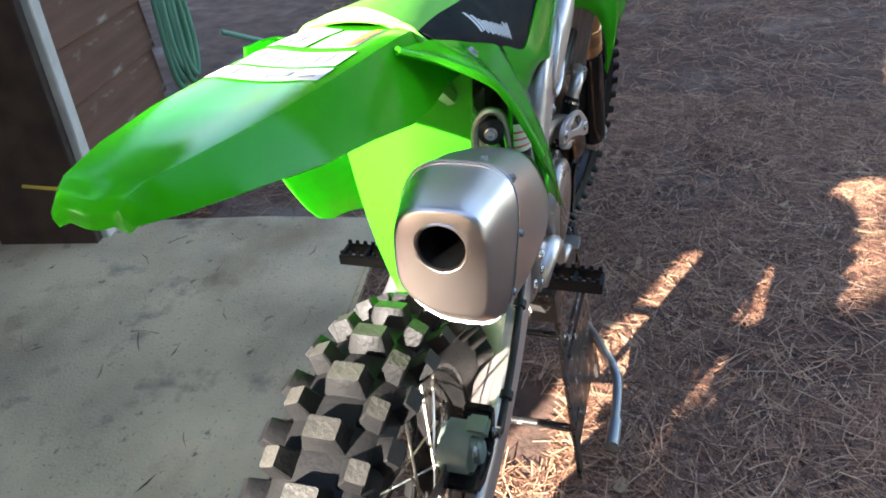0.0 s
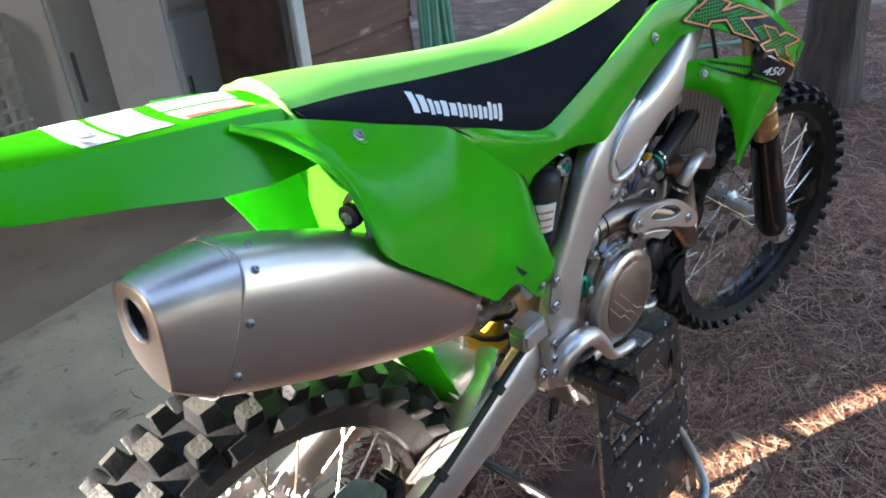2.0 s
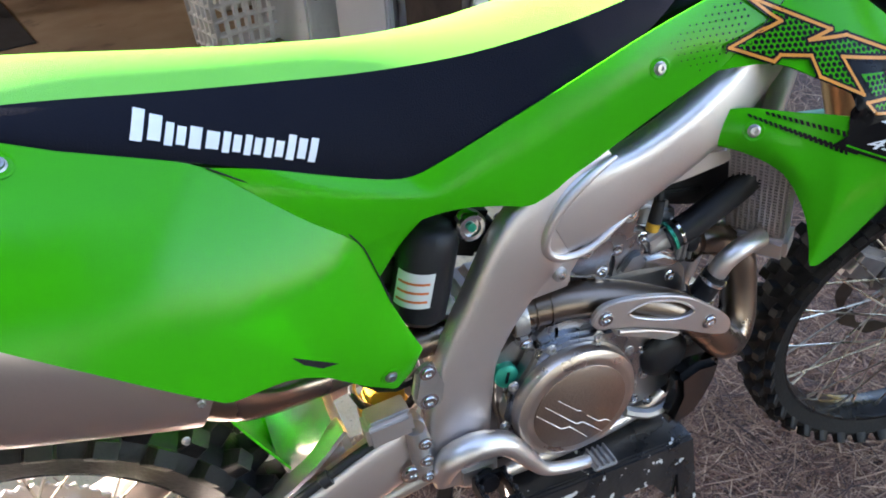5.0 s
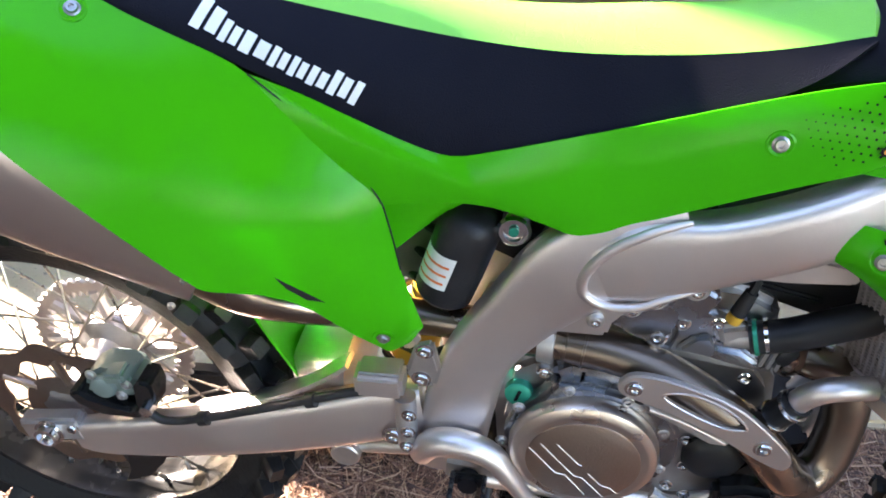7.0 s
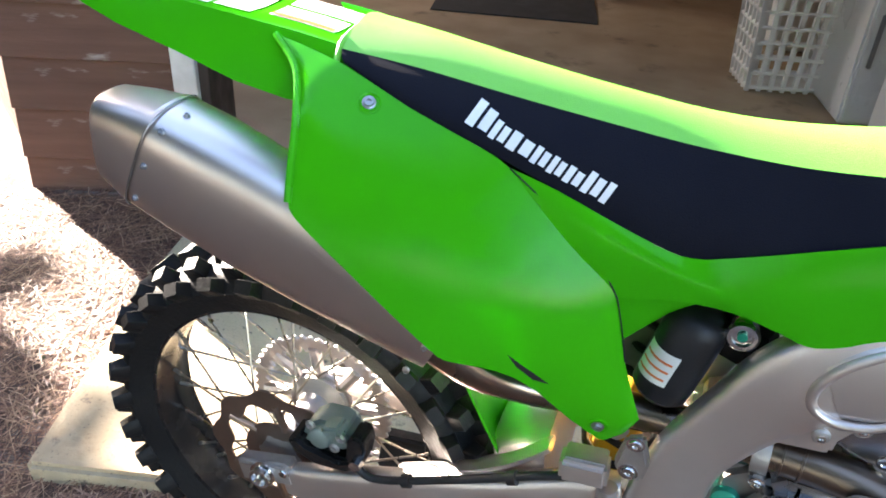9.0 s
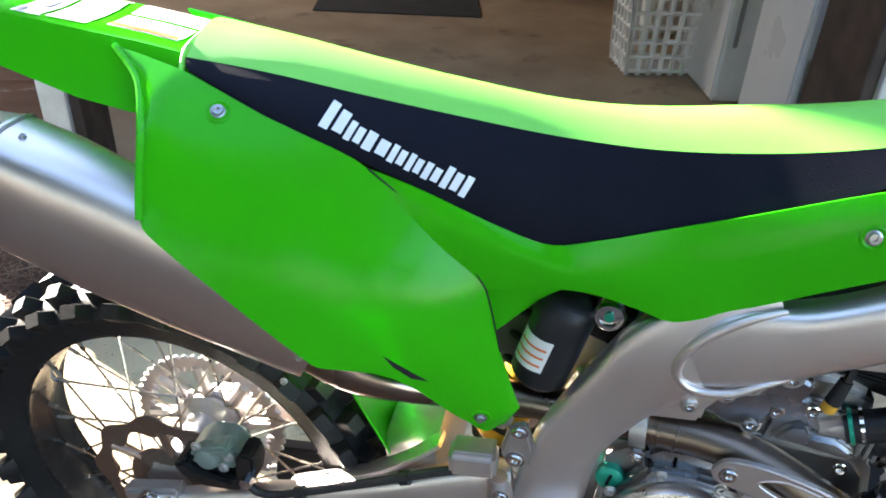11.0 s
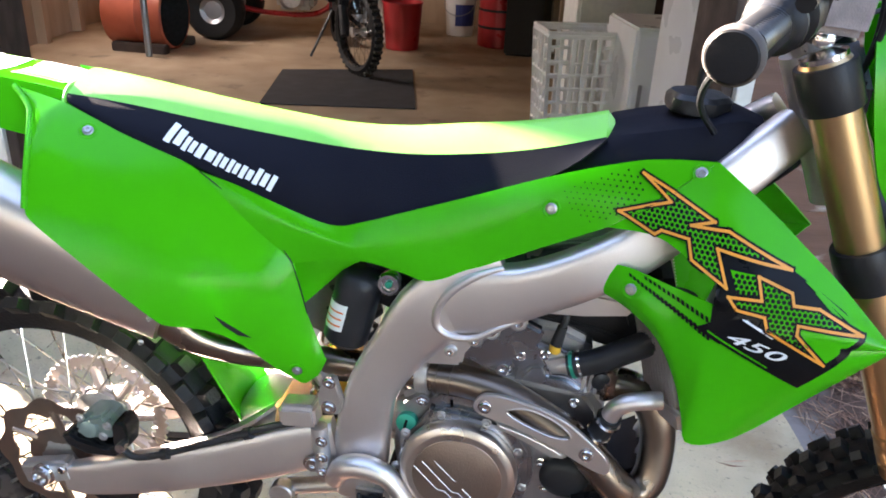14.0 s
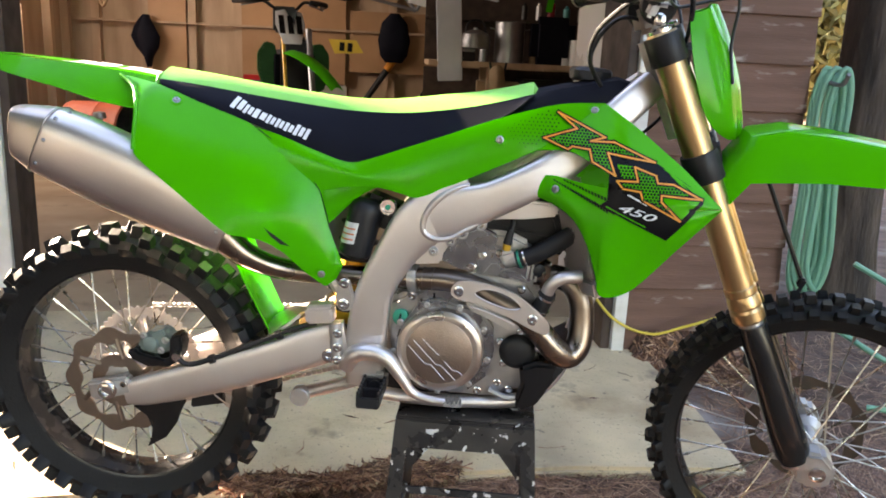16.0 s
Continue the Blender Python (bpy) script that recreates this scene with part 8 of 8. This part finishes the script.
def trunk_mesh(base, r, h, lean, seed, n=40, rough=0.16):
    rings = []
    for k in range(26):
        t = k / 25
        c = Vector(base) + Vector((lean[0] * t, lean[1] * t, h * t))
        rr = r * (1 - 0.55 * t) * (1 + 0.35 * math.exp(-t * h * 3.5))
        rings.append([c + Vector((math.cos(a), math.sin(a), 0)) * rr * (1 + rough * noise.noise((math.cos(a) * 2.2, math.sin(a) * 2.2, t * h * 0.8 + seed))) for a in (2 * math.pi * j / n for j in range(n))])
    return loft(rings)


def pine(at, r, h, seed, tufts, crown_from=0.45, spread=2.2, label="tall pine with a thin crown, added for shade and backdrop"):
    e = thing("pine_tree", at, label, "tree", "pine trees")
    lean = (0.3 * math.sin(seed), 0.3 * math.cos(seed * 1.7))
    part("trunk", trunk_mesh((at[0], at[1], at[2] - 0.1), r, h, lean, seed), BARK, e, "rough brown bark")
    rr = random.Random(seed)
    limbs = bmesh.new()
    for k in range(11):
        t = crown_from + (0.96 - crown_from) * k / 10
        a = rr.uniform(0, 6.28)
        p = Vector(at) + Vector((lean[0] * t, lean[1] * t, h * t))
        L = spread * (1.15 - t) * 1.5
        tube([p, p + Vector((math.cos(a) * L * 0.5, math.sin(a) * L * 0.5, 0.15)), p + Vector((math.cos(a) * L, math.sin(a) * L, 0.1))], [r * 0.22, r * 0.14, r * 0.04], 6, 3, bm=limbs)
    part("limb", limbs, BARK, e)
    me = leaf_clumps(tufts, (at[0] + lean[0] * 0.8, at[1] + lean[1] * 0.8, at[2] + h * (crown_from + 1) / 2), spread, h * (1 - crown_from) * 0.55, 0.42, seed)
    ob = place("crown", me, e)
    return e


pine((2.68, 2.70, 0.0), 0.15, 10.0, 5, 700, 0.6, 1.8, "pine trunk with rough bark behind the shed corner")
pine((3.60, 0.50, 0.0), 0.125, 11.0, 3, 900, 0.6, 1.8, "pine trunk with rough bark beside the shed")
# Unseen pines added to dapple the sun and keep it off the vent.
SHADE_PINES = [(-8.6, 2.05), (-10.4, 2.86), (-7.4, 0.0), (-9.6, 0.3), (-8.2, -2.0), (-10.5, -2.6), (-8.8, -4.6), (-12.5, 1.2), (-7.6, -6.6), (-8.4, 7.0), (-10.2, 8.1), (-7.9, 8.9)]
for k, (x, y) in enumerate(SHADE_PINES):
    pine((x, y, -0.05), 0.19, (7.4, 8.8)[k] if k < 2 else 9.5 + (k % 3), 20 + k, 4200 if k < 2 else 2900, 0.06, 1.25 if k < 2 else 1.5)
# Two more unseen pines added on the sun's side.
pine((-8.6, 5.1, -0.05), 0.17, 14.0, 41, 2600, 0.60, 1.9)
pine((-8.9, 5.86, -0.05), 0.10, 9.6, 43, 1300, 0.55, 0.5)
for k, (x, y) in enumerate(((9.0, 3.2), (11.5, 1.0), (13.0, 5.0), (16.0, 2.4), (18.0, 7.5), (15.0, -2.5), (21.0, 4.6), (24.0, 0.0))):
    pine((x, y, -0.05), 0.17, 10 + (k % 4), 50 + k, 700, 0.35, 1.9)
# Unseen pines added to darken the bike's near flank and its reflections.
for k, (x, y) in enumerate(((11.5, -6.0), (3.2, -9.2), (0.4, -7.6), (-2.2, -9.2), (-4.8, -7.9), (0.8, -11.5))):
    pine((x, y, -0.05), 0.18, 9.5 + (k % 4), 70 + k, 1150, 0.12, 1.9)
me = leaf_clumps(9000, (16.0, 9.0, 0.6), 6.0, 1.5, 0.5, 91)
me.materials.clear()
me.materials.append(BRUSH)
tagged(place("far_brush", me), "sunlit yellow-green brush behind the shed", "brush", kind="stuff")
me = leaf_clumps(16000, (9.0, 20.0, 3.0), 4.5, 2.6, 0.30, 93)
me.materials.clear()
me.materials.append(BRUSH)
tagged(place("far_brush", me), "yellow leafy bushes in the sun behind the shed", "brush", kind="stuff")
me = leaf_clumps(16000, (34.0, 4.0, 2.2), 14.0, 3.4, 1.1, 92)
me.materials.clear()
me.materials.append(BRUSH)
tagged(place("far_woods", me), "sunlit woods in the distance", "woods", kind="stuff")


# ---- pine straw ----
def needle_mesh(n, region, seed, length=(0.07, 0.17), width=0.0013, lift=0.012):
    """Fallen pine needles as thin bent blades on the soil."""
    r = np.random.RandomState(seed)
    verts, faces = [], []
    x0, x1, y0, y1, keep = region
    while len(faces) < n * 2:
        x, y = r.uniform(x0, x1), r.uniform(y0, y1)
        if not keep(x, y):
            continue
        hit = GROUND_SURF.ray_cast(Vector((x, y, 1)), Vector((0, 0, -1)))
        z = hit[0].z + r.rand() * lift
        a, L = r.uniform(0, 6.283), r.uniform(*length)
        d = np.array((math.cos(a), math.sin(a)))
        s = np.array((-d[1], d[0]))
        bend = r.uniform(-0.25, 0.25) * L
        up0, up1 = r.uniform(-0.004, 0.010), r.uniform(-0.004, 0.012)
        w = width * r.uniform(0.7, 1.3)
        pts = [np.array((x, y)) - d * L / 2, np.array((x, y)) + s * bend * 0.5, np.array((x, y)) + d * L / 2]
        zs = (z + up0, z + 0.004, z + up1)
        i = len(verts)
        for p, q, ww in zip(pts, zs, (w, w, w * 0.5)):
            verts.append((p[0] - s[0] * ww, p[1] - s[1] * ww, q))
            verts.append((p[0] + s[0] * ww, p[1] + s[1] * ww, q + 0.0006))
        faces += [(i, i + 1, i + 3, i + 2), (i + 2, i + 3, i + 5, i + 4)]
    me = bpy.data.meshes.new("pine_straw")
    me.from_pydata(verts, [], faces)
    return me


def straw_material():
    m = bpy.data.materials.new("pine_straw")
    m.use_nodes = True
    nt = m.node_tree
    b = nt.nodes["Principled BSDF"]
    geo = nt.nodes.new("ShaderNodeNewGeometry")
    ramp = nt.nodes.new("ShaderNodeValToRGB")
    el = ramp.color_ramp.elements
    el[0].position, el[0].color = 0.0, (0.06, 0.030, 0.022, 1)
    el[1].position, el[1].color = 1.0, (0.56, 0.35, 0.22, 1)
    for p, c in ((0.35, (0.17, 0.078, 0.048, 1)), (0.7, (0.32, 0.165, 0.10, 1))):
        e = el.new(p)
        e.color = c
    nt.links.new(geo.outputs["Random Per Island"], ramp.inputs["Fac"])
    nt.links.new(ramp.outputs["Color"], b.inputs["Base Color"])
    b.inputs["Roughness"].default_value = 0.6
    return m


STRAW = straw_material()


def off_slab(x, y):
    if x < -0.74 - 0.30 * (y - 0.05):
        return y < 1.12 + 0.38 * (x + 1.612)
    return y < -0.035 + (x + 0.93) * 0.295 if x < 1.58 else x > 1.6


def near_slab(x, y):
    bare = noise.noise((x * 1.3, y * 1.3, 7.0)) > 0.22 and (x * 977.0 + y * 613.0) % 1.0 < 0.65
    return off_slab(x, y) and not bare and not (0.59 < x < 0.92 and abs(y) < 0.13)


for n, reg, seed, lab in ((64000, (-0.6, 2.8, -1.5, 0.7, near_slab), 1, "brown fallen pine needles"), (20000, (-2.6, -0.5, -0.8, 1.3, off_slab), 2, "brown fallen pine needles"), (30000, (1.4, 5.5, -2.2, 2.0, off_slab), 3, "brown fallen pine needles")):
    me = needle_mesh(n, reg, seed)
    me.materials.append(STRAW)
    tagged(place("pine_straw", me), lab, "pine straw", kind="stuff")
me = needle_mesh(900, (1.37, 2.05, 1.33, 1.66, lambda x, y: y < 1.57 + (x - 1.36) * 0.19), 9, (0.05, 0.12))
for v in me.vertices:
    v.co.z = bank_height(v.co.x, v.co.y) + 0.002 + 0.003 * (v.index * 7 % 5)
me.materials.append(STRAW)
tagged(place("bank_straw", me), "pine needles on the soil bank by the wall", "pine straw", kind="stuff")
# a few needles and crumbs blown on the slab
me = needle_mesh(55, (-0.9, 1.4, 0.2, 1.7, lambda x, y: y > 0.02 + (x + 0.93) * 0.30 and y < 1.5), 5, (0.04, 0.10))
for v in me.vertices:
    v.co.z = 0.0012 + 0.002 * (v.index % 3)
me.materials.append(STRAW)
tagged(place("blown_needles", me), "stray pine needles on the concrete", "pine straw", kind="stuff")
# straw creeping over the edge of the slab
me = needle_mesh(800, (0.10, 0.72, -0.1, 0.72, lambda x, y: -0.05 < y + 0.020 - (x + 0.93) * 0.297 < 0.030 - 0.02 * math.sin(7 * x) - 0.02 * math.sin(19 * x + 1)), 6, (0.05, 0.13))
for v in me.vertices:
    v.co.z = 0.002 + 0.0024 * (v.index * 7 % 5)
me.materials.append(STRAW)
tagged(place("edge_straw", me), "pine needles creeping over the concrete edge", "pine straw", kind="stuff")
r = random.Random(8)
for k in range(26):
    x, y = r.uniform(0.4, 3.4), r.uniform(-1.6, -0.2)
    hit = GROUND_SURF.ray_cast(Vector((x, y, 1)), Vector((0, 0, -1)))
    p = hit[0] + Vector((0, 0, 0.014))
    a = r.uniform(0, 6.28)
    L, w = r.uniform(0.02, 0.045), r.uniform(0.008, 0.016)
    bm = patch([p + Vector((math.cos(a) * L * t, math.sin(a) * L * t, 0.006 * t * t)) + Vector((-math.sin(a), math.cos(a), 0)) * w * (1 - t * t) for t in (-1, -0.5, 0, 0.5, 1)], [p + Vector((math.cos(a) * L * t, math.sin(a) * L * t, 0.006 * t * t)) - Vector((-math.sin(a), math.cos(a), 0)) * w * (1 - t * t) for t in (-1, -0.5, 0, 0.5, 1)], 8, 4, (0, 0, 0.004), 0.0008, (0, 0, 1), 2)[0]
    tagged(part("dry_leaf", bm, CARDBOARD), "dry tan leaf on the pine straw", "leaf", "dry leaves")
